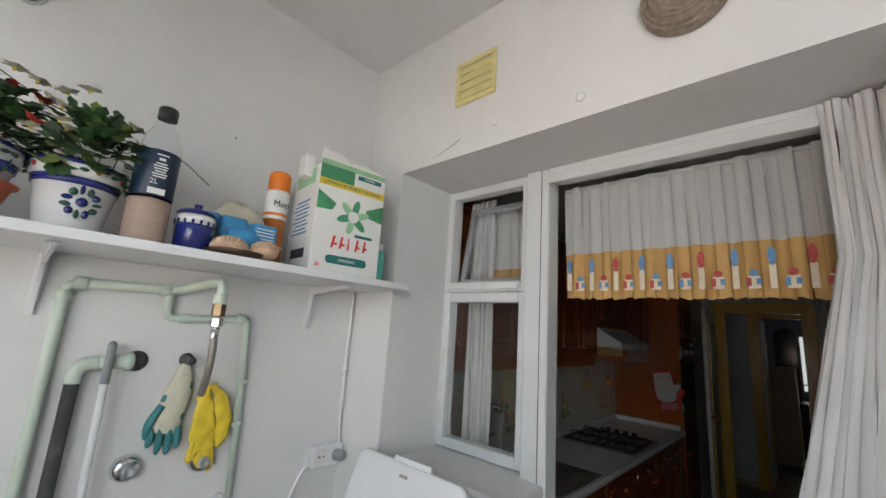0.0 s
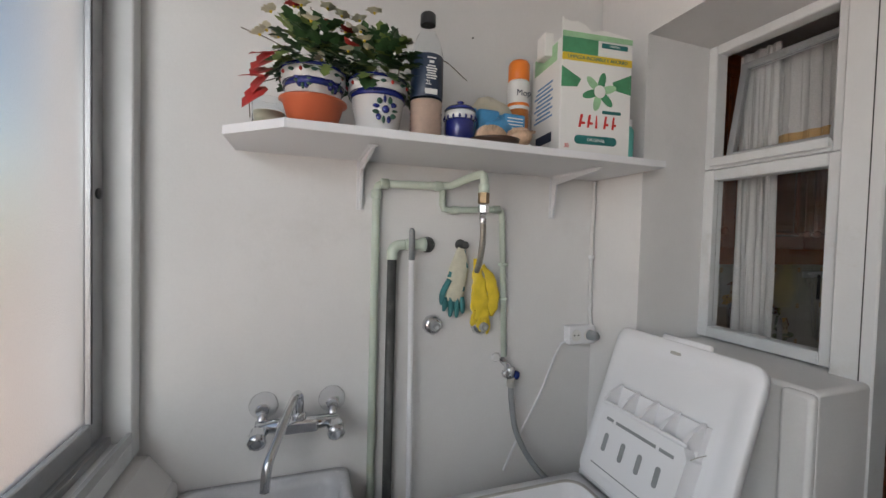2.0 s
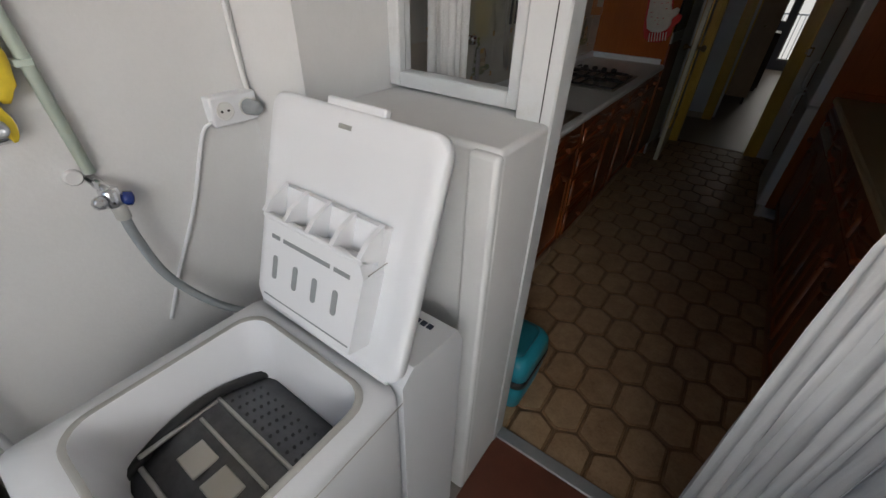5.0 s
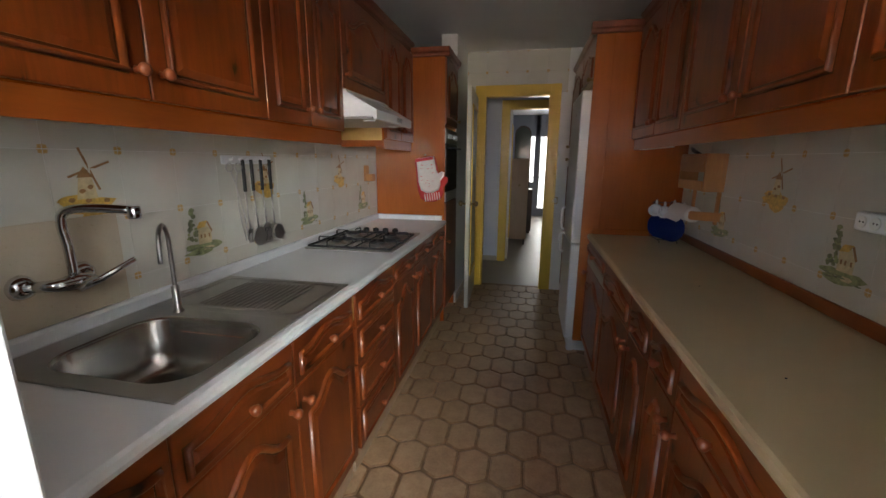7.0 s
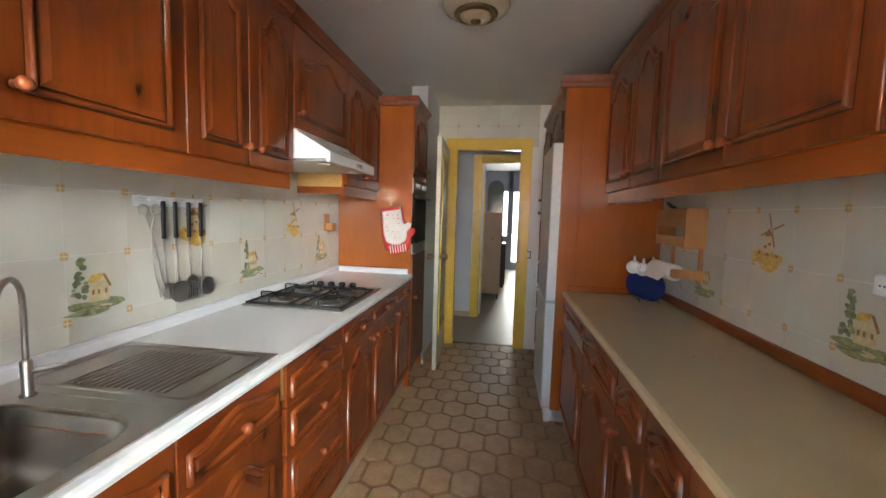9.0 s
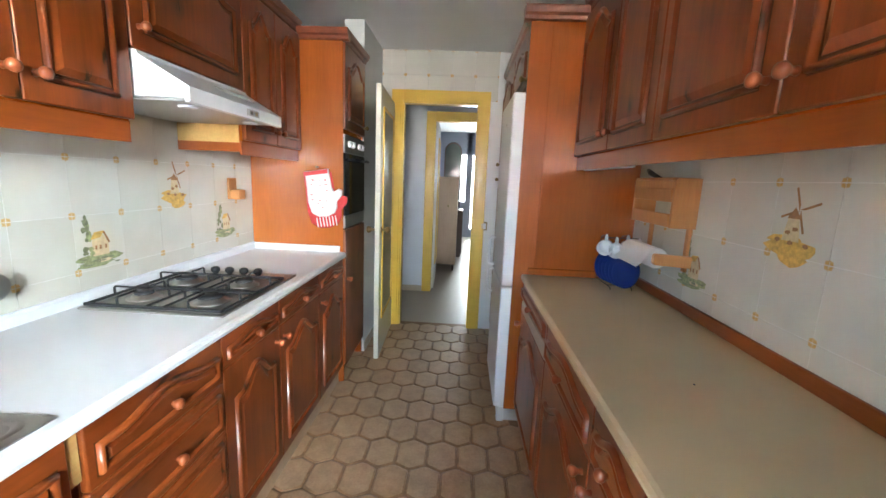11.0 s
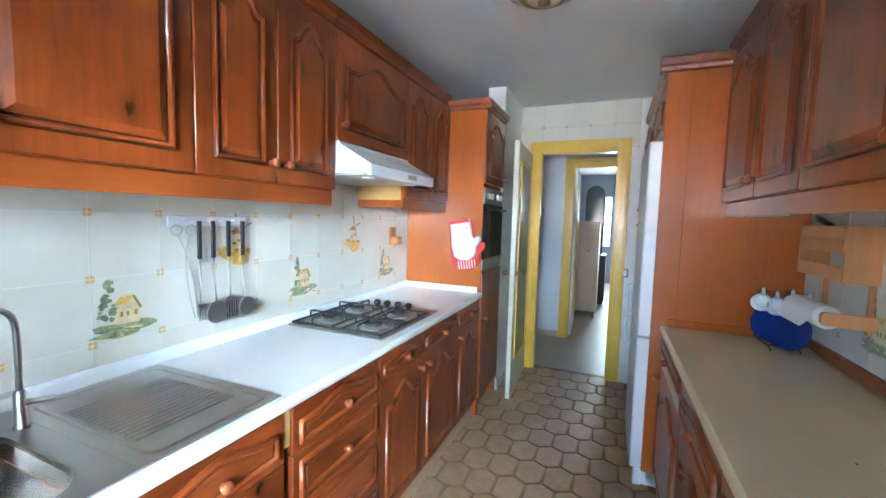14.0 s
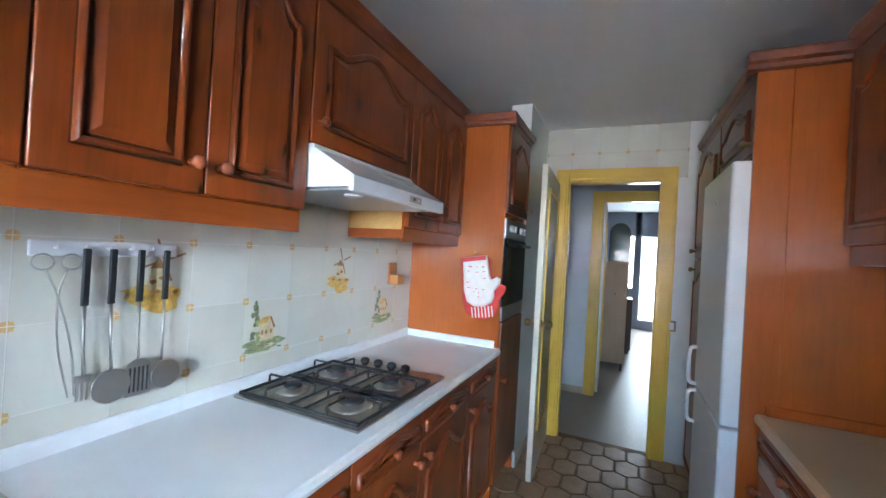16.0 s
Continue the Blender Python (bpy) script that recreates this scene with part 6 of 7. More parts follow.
base_cabinet("L", 2.9575, 3.427, [drawer(2.9575, 3.427, 0.745, BT), ("door", 2.9575, 3.427, BZ, 0.745, 0.075, (0.035, -0.055))])
base_cabinet("L", 3.4275, 3.864, [drawer(3.4275, 3.864, 0.745, BT), ("door", 3.4275, 3.864, BZ, 0.745, 0.075, (0.035, -0.055))])
for y0, y1, ks in ((0.89, 1.27, "l"), (1.2705, 1.76, "r"), (1.7605, 2.02, "l"), (2.0205, 2.30, "r"), (2.3005, 2.86, "l")):
    kn = (0.035, -0.06) if ks == "l" else (-0.035, -0.06)
    base_cabinet("R", y0, y1, [drawer(y0, y1, T0, BT), ("door", y0, y1, BZ, T0, 0.07, kn)])
dw = base_cabinet("R", 2.8605, 3.49, [drawer(2.8605, 3.49, 0.76, BT, 0.0), ("door", 2.8605, 3.49, BZ, 0.70, 0.07, (-0.04, -0.06))], "pine fronted cabinet with a steel appliance strip")
part("appliance_strip", Shape().box(XG + 0.012, XG + 0.034, 2.87, 3.48, 0.702, 0.758, 0.003), STEEL, dw)

# worktops
wt = thing("worktop", (0.3, 2.3, 0.86), "long white laminate worktop with an upstand", "worktop")
outer, cut = [(0.008, 0.885), (0.594, 0.885), (0.594, 3.864), (0.008, 3.864)], [(0.10, 1.265), (0.555, 1.265), (0.555, 1.64), (0.10, 1.64)]
s = Shape().rings([[(x, y, z) for x, y in pts] for pts, z in ((outer, 0.865), (outer, 0.90), (cut, 0.90), (cut, 0.865), (outer, 0.865))], smooth=False)
bmesh.ops.remove_doubles(s.bm, verts=s.bm.verts, dist=0.0001)
part("slab", s, LAMINATE_W, wt)
s = Shape().prism([(0.594, 0.865), (0.600, 0.864), (0.609, 0.869), (0.613, 0.882), (0.609, 0.895), (0.600, 0.9), (0.594, 0.9)], 0.885, 3.864, axis=1)
part("rounded_edge", s, LAMINATE_W, wt)
part("upstand", Shape().prism([(0.008, 0.9), (0.024, 0.9), (0.024, 0.932), (0.018, 0.942), (0.008, 0.942)], 0.885, 3.862, axis=1).box(0.024, 0.575, 3.846, 3.862, 0.9, 0.94, 0.004), PLASTIC, wt, "white plastic upstand")
wt2 = thing("worktop", (1.97, 2.1, 0.86), "long beige laminate worktop with a wooden skirting", "worktop")
s = Shape().box(XG + 0.02, XR - 0.004, 0.885, 3.503, 0.865, 0.90)
part("slab", s, LAMINATE_B, wt2)
s = Shape().prism([(XG + 0.02, 0.865), (XG + 0.012, 0.864), (XG + 0.003, 0.869), (XG, 0.882), (XG + 0.003, 0.895), (XG + 0.012, 0.9), (XG + 0.02, 0.9)], 0.885, 3.503, axis=1)
part("rounded_edge", s, LAMINATE_B, wt2)
part("skirting", Shape().box(XR - 0.022, XR - 0.007, 0.885, 3.503, 0.9, 0.948, 0.005, seg=2), PANEL_H, wt2, "orange pine skirting strip")
part("skirting", Shape().box(XG + 0.03, XR - 0.0225, 3.486, 3.503, 0.9, 0.938, 0.005, seg=2), PANEL, wt2)

# ---------------- tall units ----------------
tu = thing("oven_cabinet", (0.3, 4.1, 0), "tall varnished pine oven cabinet", "cabinet")
part("side_panel", Shape().box(0.008, 0.594, 3.866, 3.884, 0.0, 2.165, 0.002), PANEL, tu, "plain orange veneered side")
part("side_panel", Shape().box(0.008, 0.594, 4.338, 4.355, 0.0, 2.165, 0.002), PANEL, tu)
part("body", Shape().box(0.02, 0.586, 3.8842, 4.3378, 0.10, 1.045), PANEL, tu)
part("top_box", Shape().box(0.02, 0.586, 3.8842, 4.3378, 1.64, 2.16), PANEL, tu)
front(tu, "L", 0.587, 3.868, 4.353, 1.665, 2.16, 0.07, (-0.035, 0.055), kmat=BRONZE)
d = front(tu, "L", 0.587, 3.868, 4.353, 0.13, 1.045, 0.0, (0.04, -0.33), flat=True)
part("plinth", Shape().box(0.50, 0.54, 3.868, 4.353, 0.0, 0.10), PANEL_H, tu)
put = side_map("L", 0.594, 0, 0)
crown(tu, put, 3.866, 4.39, 2.165)
cs = Shape()
prof = [(2.165, 0.004), (2.171, -0.012), (2.187, -0.016), (2.195, -0.030), (2.22, -0.038), (2.227, -0.038), (2.227, 0.03), (2.165, 0.03)]
cs.rings([[(x, 3.866 + n, v) for v, n in prof] for x in (0.33, 0.632)], 0, True, True, True, False)
part("crown_moulding", cs, WOOD_H, tu)
ov = thing("oven", (0.58, 4.11, 1.05), "built-in steel and black glass oven", "oven")
part("oven_body", Shape().box(0.10, 0.586, 3.886, 4.336, 1.05, 1.635), BLACK, ov)
part("control_panel", Shape().box(0.587, 0.606, 3.872, 4.35, 1.525, 1.635, 0.003), STEEL, ov, "steel control strip")
part("door_frame", Shape().box(0.587, 0.606, 3.872, 4.35, 1.052, 1.13, 0.003), STEEL, ov)
p = part("oven_door", Shape().box(0.587, 0.608, 3.872, 4.35, 1.132, 1.522, 0.003), surface("black_oven_glass", (0.012, 0.012, 0.013), 0.08, vary=0.1, bump=0.0), ov, "black glass door")
part("oven_handle", Shape().tube([(0.645, 3.91, 1.485), (0.645, 4.31, 1.485)], 0.009, 10).tube([(0.606, 3.925, 1.485), (0.645, 3.925, 1.485)], 0.006, 8).tube([(0.606, 4.295, 1.485), (0.645, 4.295, 1.485)], 0.006, 8), BLACK, ov)
for y in (3.95, 4.03, 4.19, 4.27):
    part("dial", Shape().lathe([(0.020, 0), (0.020, 0.014), (0.016, 0.02), (0.003, 0.021)], (0.606, y, 1.58), (1, 0, 0), 16), PLASTIC, ov)
part("display", Shape().box(0.6062, 0.6075, 4.075, 4.145, 1.56, 1.60), BLACK, ov)
tp = thing("corner_trim", (0.59, 4.36, 0), "white plastic corner strip beside the oven cabinet", "trim", "", "structure")
part("strip", Shape().box(0.585, 0.602, 4.3565, 4.372, 0.0, 1.04, 0.004, seg=2).box(0.585, 0.612, 4.3565, 4.385, 0.0, 0.10, 0.004), ENAMEL, tp)

fr_cab = thing("fridge_cabinet", (1.95, 4.1, 0), "tall pine housing round the fridge", "cabinet")
part("side_panel", Shape().box(1.635, 1.745, 3.505, 3.523, 0.10, 2.165, 0.002).box(1.745, XR - 0.004, 3.505, 3.523, 0.0, 2.165, 0.002), PANEL, fr_cab, "plain orange veneered side")
part("body", Shape().box(1.66, XR - 0.004, 3.5235, 4.12, 1.86, 2.16).box(1.66, XR - 0.004, 4.14, 4.775, 0.10, 2.16).box(1.70, XR - 0.004, 4.14, 4.775, 0.0, 0.10), PANEL, fr_cab)
front(fr_cab, "R", 1.659, 3.525, 4.12, 1.865, 2.155, 0.05, (0.035, 0.04), kmat=BRONZE)
front(fr_cab, "R", 1.659, 4.14, 4.775, 1.47, 2.155, 0.07, (-0.04, 0.05), kmat=BRONZE)
front(fr_cab, "R", 1.659, 4.14, 4.775, 0.12, 1.465, 0.07, (-0.04, -0.06), kmat=BRONZE)
put = side_map("R", 1.659, 0, 0)
crown(fr_cab, put, 3.50, 4.778, 2.165)
cs = Shape()
cs.rings([[(x, 3.505 + n, v) for v, n in prof] for x in (1.60, 1.91)], 0, True, True, True, False)
part("crown_moulding", cs, WOOD_H, fr_cab)
fg = thing("fridge", (1.9, 3.82, 0), "tall white two door fridge freezer", "fridge")
part("fridge_body", Shape().box(1.66, 2.2, 3.53, 4.11, 0.03, 1.835, 0.004), ENAMEL, fg)
for z0, z1 in ((0.10, 0.815), (0.823, 1.838)):
    d = part("fridge_door", Shape().box(1.575, 1.657, 3.522, 4.112, z0, z1, 0.012, seg=3), ENAMEL, fg, "white enamelled door")
    h0, h1 = (0.645, 0.805) if z1 < 0.9 else (0.835, 1.02)
    part("handle", Shape().tube(smooth_path([(1.577, 4.06, h0), (1.545, 4.06, h0 + 0.012), (1.540, 4.06, (h0 + h1) / 2), (1.545, 4.06, h1 - 0.012), (1.577, 4.06, h1)], 5), 0.010, 10), PLASTIC, d)
part("gasket", Shape().box(1.6572, 1.6598, 3.53, 4.10, 0.10, 1.83), GREYSEAL, fg)
part("foot_grille", Shape().box(1.605, 1.74, 3.53, 4.11, 0.012, 0.095, 0.004).box(1.60, 1.64, 3.528, 3.575, 0.0, 0.098, 0.004), PLASTIC, fg)
part("badge", Shape().box(1.5738, 1.5748, 3.76, 3.80, 1.70, 1.715), STEEL, fg)

# ---------------- cooker hood, hob and sink ----------------
hd = thing("cooker_hood", (0.27, 2.92, 1.58), "white slanted cooker hood under the cabinet", "cooker hood")
part("hood_body", Shape().prism([(0.012, 1.60), (0.012, 1.733), (0.345, 1.733), (0.352, 1.72), (0.505, 1.632), (0.505, 1.588), (0.49, 1.585), (0.485, 1.60)], 2.608, 3.222, axis=1), ENAMEL, hd)
part("filter", Shape().box(0.03, 0.47, 2.63, 3.20, 1.592, 1.5995), surface("hood_mesh", (0.5, 0.5, 0.5), 0.4, 0.7, vary=0.2, scale=200, bump=0.5), hd, "metal mesh filter")
part("switch_strip", Shape().box(0.5052, 0.507, 2.93, 3.02, 1.598, 1.622, 0.0005), GREYSEAL, hd)
for y in (2.95, 2.985):
    part("switch", Shape().box(0.507, 0.5085, y, y + 0.02, 1.603, 1.617), CHROME, hd)
for y in (2.72, 3.11):
    part("hood_lamp", Shape().lathe([(0.03, 0), (0.03, -0.006), (0.022, -0.008)], (0.42, y, 1.5915), (0, 0, 1), 16), ENAMEL, hd)
s = Shape()
for i in range(12):
    for j in range(3):
        u = 2.90 + i * 0.02
        x = 0.40 + j * 0.014
        z = 1.72 - (x - 0.352) * (0.088 / 0.153) + 0.0006
        s.box(x - 0.004, x + 0.004, u, u + 0.013, z - 0.004, z + 0.0004)
part("vent_slots", s, GREYSEAL, hd)

hb = thing("gas_hob", (0.30, 2.9, 0.9), "four burner steel gas hob with cast iron grates", "hob")
HY0, HY1, HX0, HX1 = 2.615, 3.205, 0.055, 0.565
part("hob_plate", Shape().box(HX0, HX1, HY0, HY1, 0.9005, 0.909, 0.003), STEEL, hb)
s = Shape().box(HX0 + 0.02, HX1 - 0.02, HY0 + 0.02, HY1 - 0.12, 0.909, 0.9105)
part("hob_well", s, surface("hob_dark_steel", (0.34, 0.32, 0.30), 0.38, 0.9, vary=0.2, scale=20), hb)
for x, y, r in ((0.185, 2.75, 0.036), (0.185, 2.98, 0.046), (0.435, 2.75, 0.05), (0.435, 2.98, 0.040)):
    b = part("burner", Shape().lathe([(r + 0.02, 0), (r + 0.02, 0.004), (r + 0.004, 0.006), (r, 0.016), (r * 0.3, 0.018)], (x, y, 0.910), seg=22), STEEL, hb)
    part("burner_cap", Shape().lathe([(r * 0.85, 0.0165), (r * 0.88, 0.018), (r * 0.85, 0.026), (r * 0.2, 0.028)], (x, y, 0.910), seg=22), IRON, b)
XM, YM = (HX0 + HX1) / 2, HY0 + 0.245
part("hob_strip", Shape().box(XM - 0.022, XM + 0.022, HY0 + 0.03, HY1 - 0.13, 0.9106, 0.9135, 0.001), STEEL, hb, "bright steel strip between the burners")
for y0, y1, yb in ((HY0 + 0.012, YM - 0.003, 2.75), (YM + 0.003, HY1 - 0.105, 2.98)):
    s = Shape()
    x0, x1, z0, z1 = HX0 + 0.012, HX1 - 0.012, 0.912, 0.922
    s.box(x0, x0 + 0.009, y0, y1, z0, z1, 0.002).box(x1 - 0.009, x1, y0, y1, z0, z1, 0.002)
    s.box(x0, x1, y0, y0 + 0.009, z0, z1 + 0.001, 0.002).box(x0, x1, y1 - 0.009, y1, z0, z1 + 0.001, 0.002)
    for xb in (XM - 0.034, XM + 0.026):
        s.box(xb, xb + 0.008, y0, y1, z0 + 0.002, z1, 0.002)
    gr = part("grate", s, IRON, hb, "black cast iron pan support")
    for xb, xa, xz in ((0.185, x0 + 0.005, XM - 0.030), (0.435, XM + 0.030, x1 - 0.005)):
        for ends in (((xa, yb), (xb - 0.035, yb)), ((xz, yb), (xb + 0.035, yb)), ((xb, y0 + 0.005), (xb, yb - 0.035)), ((xb, y1 - 0.005), (xb, yb + 0.035))):
            (ax, ay), (bx, by) = ends
            part("prong", Shape().tube([(ax, ay, 0.914), (ax, ay, 0.9445), (ax + (bx - ax) * 0.06, ay + (by - ay) * 0.06, 0.948), (bx, by, 0.948)], 0.0042, 6), IRON, gr)
for i in range(4):
    x = 0.20 + i * 0.068
    part("hob_knob", Shape().lathe([(0.012, 0), (0.013, 0.004), (0.019, 0.010), (0.0205, 0.018), (0.018, 0.027), (0.010, 0.032), (0.002, 0.033)], (x, HY1 - 0.05, 0.9095), seg=16), BLACK, hb)

ks = thing("kitchen_sink", (0.3, 1.58, 0.9), "stainless steel inset sink with a ribbed drainer", "sink")
SX0, SX1, SY0, SY1 = 0.042, 0.58, 1.235, 2.05
bowl = (0.125, 0.535, 1.285, 1.62)
oo = rounded(SX0, SX1, SY0, 1.68, 0.002, 7)
s = Shape()
levels = [(0.9035, rounded(*bowl, 0.09, 7)), (0.895, rounded(0.129, 0.531, 1.289, 1.616, 0.088, 7)), (0.80, rounded(0.14, 0.52, 1.30, 1.605, 0.085, 7)), (0.755, rounded(0.155, 0.505, 1.315, 1.59, 0.08, 7)), (0.742, rounded(0.185, 0.475, 1.345, 1.56, 0.07, 7))]
s.rings([[(x, y, 0.9008) for x, y in oo], [(x, y, 0.9045) for x, y in oo], [(x, y, 0.9045) for x, y in rounded(0.121, 0.539, 1.281, 1.624, 0.092, 7)]], 0, True, False, False, False)
part("sink_rim", s, STEEL, ks)
s = Shape().rings([[(x, y, 0.9045) for x, y in rounded(0.121, 0.539, 1.281, 1.624, 0.092, 7)]] + [[(x, y, z) for x, y in pts] for z, pts in levels], 0, True, False, True, True)
part("bowl", s, STEEL_BOWL, ks)
part("sink_drain", Shape().lathe([(0.032, 0), (0.032, 0.003), (0.02, 0.003), (0.018, 0)], (0.33, 1.455, 0.7425), seg=18), CHROME, ks)
s = Shape().box(SX0, SX1, 1.68, SY1, 0.9008, 0.9045, 0.001)
s.rings([[(x, y, z) for x, y in rounded(SX0 + a, SX1 - a, 1.69 + a, SY1 - a, 0.03, 5)] for a, z in ((0.022, 0.9046), (0.026, 0.9075), (0.032, 0.9075), (0.036, 0.9047))], 0)
dn = part("drainer", s, STEEL, ks)
for i in range(15):
    x = 0.178 + i * 0.0203
    s = Shape().rings([[(x - 0.0055, y, 0.9045), (x - 0.003, y, 0.9076), (x + 0.003, y, 0.9076), (x + 0.0055, y, 0.9045)] for y in (1.735, 1.985)], 0, False, smooth=True)
    part("rib", s, STEEL, dn)
TX, TY = 0.172, 1.658
ft = thing("filter_tap", (TX, TY, 0.905), "slim steel gooseneck filter tap on the sink edge", "tap")
part("tap_base", Shape().lathe([(0.016, 0), (0.017, 0.004), (0.012, 0.009), (0.012, 0.085), (0.007, 0.09)], (TX, TY, 0.9046), seg=16), STEEL, ft)
part("gooseneck", Shape().tube(smooth_path([(TX + 0.56 * a, TY - 0.83 * a, z) for a, z in ((0, 0.985), (0, 1.13), (0.012, 1.172), (0.045, 1.193), (0.085, 1.185), (0.107, 1.155), (0.114, 1.09))], 6), 0.0066, 10), STEEL, ft)
part("tap_lever", Shape().tube([(TX, TY, 0.962), (TX + 0.02, TY + 0.022, 0.966), (TX + 0.055, TY + 0.045, 0.972)], [0.008, 0.007, 0.005], 8), STEEL, ft)
km = thing("wall_mixer", (0.02, 1.43, 1.060), "chrome kitchen mixer on the wall with a long lever", "tap")
for y in (1.365, 1.51):
    part("rosette", Shape().lathe([(0.031, 0), (0.033, 0.004), (0.028, 0.018), (0.015, 0.026)], (0.013, y, 1.065), (1, 0, 0), 20), CHROME, km)
part("mixer_body", Shape().tube([(0.03, 1.365, 1.065), (0.085, 1.40, 1.065), (0.09, 1.44, 1.065), (0.085, 1.48, 1.065), (0.03, 1.51, 1.065)], [0.013, 0.016, 0.022, 0.016, 0.013], 12), CHROME, km)
part("lever", Shape().tube([(0.10, 1.44, 1.055), (0.14, 1.47, 1.070), (0.20, 1.52, 1.115)], [0.018, 0.010, 0.007], 10), CHROME, km)
part("spout", Shape().tube(smooth_path([(0.088, 1.44, 1.080), (0.088, 1.44, 1.160), (0.088, 1.435, 1.220), (0.10, 1.44, 1.252), (0.15, 1.465, 1.260), (0.23, 1.51, 1.252)], 6), 0.0115, 12), CHROME, km)
part("aerator", Shape().lathe([(0.014, 0), (0.016, 0.003), (0.016, 0.03), (0.013, 0.033)], (0.232, 1.511, 1.230), seg=14), CHROME, km)
part("back_panel", Shape().box(0.0085, 0.0125, 1.2, 1.64, 0.943, 1.222, 0.001), BEIGE_TILE, WALL_L, "plain beige replacement tiles")

# ---------------- hanging things, left wall ----------------
rk = thing("utensil_rack", (0.02, 2.26, 1.39), "white hook rail for kitchen utensils", "rack")
part("rail", Shape().box(0.0075, 0.016, 2.105, 2.43, 1.365, 1.402, 0.004, seg=2), PLASTIC, rk)
for y in (2.15, 2.205, 2.255, 2.305, 2.355, 2.405):
    part("hook", Shape().tube([(0.016, y, 1.385), (0.030, y, 1.385), (0.034, y, 1.393)], 0.003, 6), PLASTIC, rk)


def utensil(name, y, label, head, lean=0.0):
    root = thing(name, (0.035, y, 1.38), label, "utensil", "hanging utensils")
    part("handle", Shape().box(0.030, 0.040, y - 0.008, y + 0.008, 1.245, 1.385, 0.003, seg=2), BLACK, root, "black plastic handle")
    part("shaft", Shape().tube([(0.035, y, 1.25), (0.036, y + lean * 0.4, 1.15), (0.038, y + lean, 1.075)], [0.004, 0.003, 0.004], 8), STEEL, root)
    yy = y + lean
    if head == "fork":
        s = Shape().box(0.036, 0.039, yy - 0.016, yy + 0.016, 1.06, 1.078)
        for q in (-0.013, -0.003, 0.007):
            s.box(0.036, 0.039, yy + q, yy + q + 0.005, 1.015, 1.06)
    elif head == "skimmer":
        s = Shape().lathe([(0.043, 0), (0.044, 0.002), (0.03, 0.006), (0.002, 0.008)], (0.044, yy, 1.035), (-1, 0, 0), 24)
    elif head == "slice":
        s = Shape().prism([(yy - 0.010, 1.092), (yy - 0.028, 1.078), (yy - 0.031, 0.995), (yy + 0.031, 0.992), (yy + 0.028, 1.078), (yy + 0.010, 1.092)], 0.040, 0.042, axis=0)
    else:
        s = Shape().lathe([(0.038, 0.0), (0.039, 0.001), (0.034, 0.012), (0.018, 0.022), (0.002, 0.025)], (0.062, yy, 1.04), (-1, 0, 0), 22)
    hd_ = part("head", s, STEEL, root)
    if head == "skimmer":
        s = Shape()
        for r, n in ((0.012, 6), (0.022, 10), (0.032, 15)):
            for q in range(n):
                a = 2 * math.pi * q / n
                s.lathe([(0.0022, 0), (0.0022, 0.0012)], (0.0372 + 0.16 * r, yy + r * math.cos(a), 1.035 + r * math.sin(a)), (1, 0, 0), 6)
        part("holes", s, BLACK, hd_)
    if head == "slice":
        for q in range(5):
            part("slot", Shape().box(0.0395, 0.0425, yy - 0.0235 + q * 0.0105, yy - 0.0185 + q * 0.0105, 1.004, 1.070), BLACK, hd_)


utensil("meat_fork", 2.205, "steel meat fork with a black handle", "fork", 0.005)
utensil("skimmer", 2.26, "round perforated steel skimmer with a black handle", "skimmer", 0.008)
utensil("fish_slice", 2.325, "slotted steel fish slice with a black handle", "slice", 0.006)
utensil("ladle", 2.39, "steel serving spoon with a black handle", "ladle", 0.0)
tg = thing("kitchen_tongs", (0.03, 2.15, 1.35), "steel scissor tongs hanging from the rail", "tongs")
s = Shape()
for q in (-1, 1):
    s.tube([(0.033, 2.15 + q * 0.026 + 0.020 * math.cos(a), 1.352 + 0.018 * math.sin(a)) for a in (2 * math.pi * k / 16 for k in range(17))], 0.0024, 6)
    s.tube(smooth_path([(0.033, 2.15 + q * 0.02, 1.336), (0.033, 2.155, 1.27), (0.034, 2.172 - q * 0.012, 1.15), (0.034, 2.19 - q * 0.006, 1.03)], 5), 0.0024, 6)
part("tongs_wire", s, STEEL, tg)
mh = thing("match_holder", (0.03, 3.63, 1.28), "small wooden match holder on the tiles", "holder")
part("back_board", Shape().box(0.0075, 0.02, 3.60, 3.68, 1.225, 1.345, 0.004, seg=2), LIGHTWOOD, mh)
part("box", Shape().box(0.0205, 0.075, 3.605, 3.675, 1.225, 1.28, 0.006, seg=2), LIGHTWOOD, mh)

# oven mitts on the side of the oven cabinet
def hung(x, y, z):
    """The mitts hang askew from their hook."""
    a, u, v = radians(9), x - 0.405, z - 1.42
    return (0.435 + u * math.cos(a) - v * math.sin(a), y, 1.425 + u * math.sin(a) + v * math.cos(a))


def mitt(root, pts, y, thick, mat, name):
    s = Shape(hung)
    n = len(pts)
    cx, cz = sum(p[0] for p in pts) / n, sum(p[1] for p in pts) / n
    rings = []
    for k, dy in ((0.90, 0.0), (1.0, -thick * 0.35), (0.97, -thick * 0.75), (0.82, -thick)):
        rings.append([(cx + (x - cx) * k, y + dy, cz + (z - cz) * k) for x, z in pts])
    s.rings(rings, 0, True, True, True, True)
    return part(name, s, mat, root)


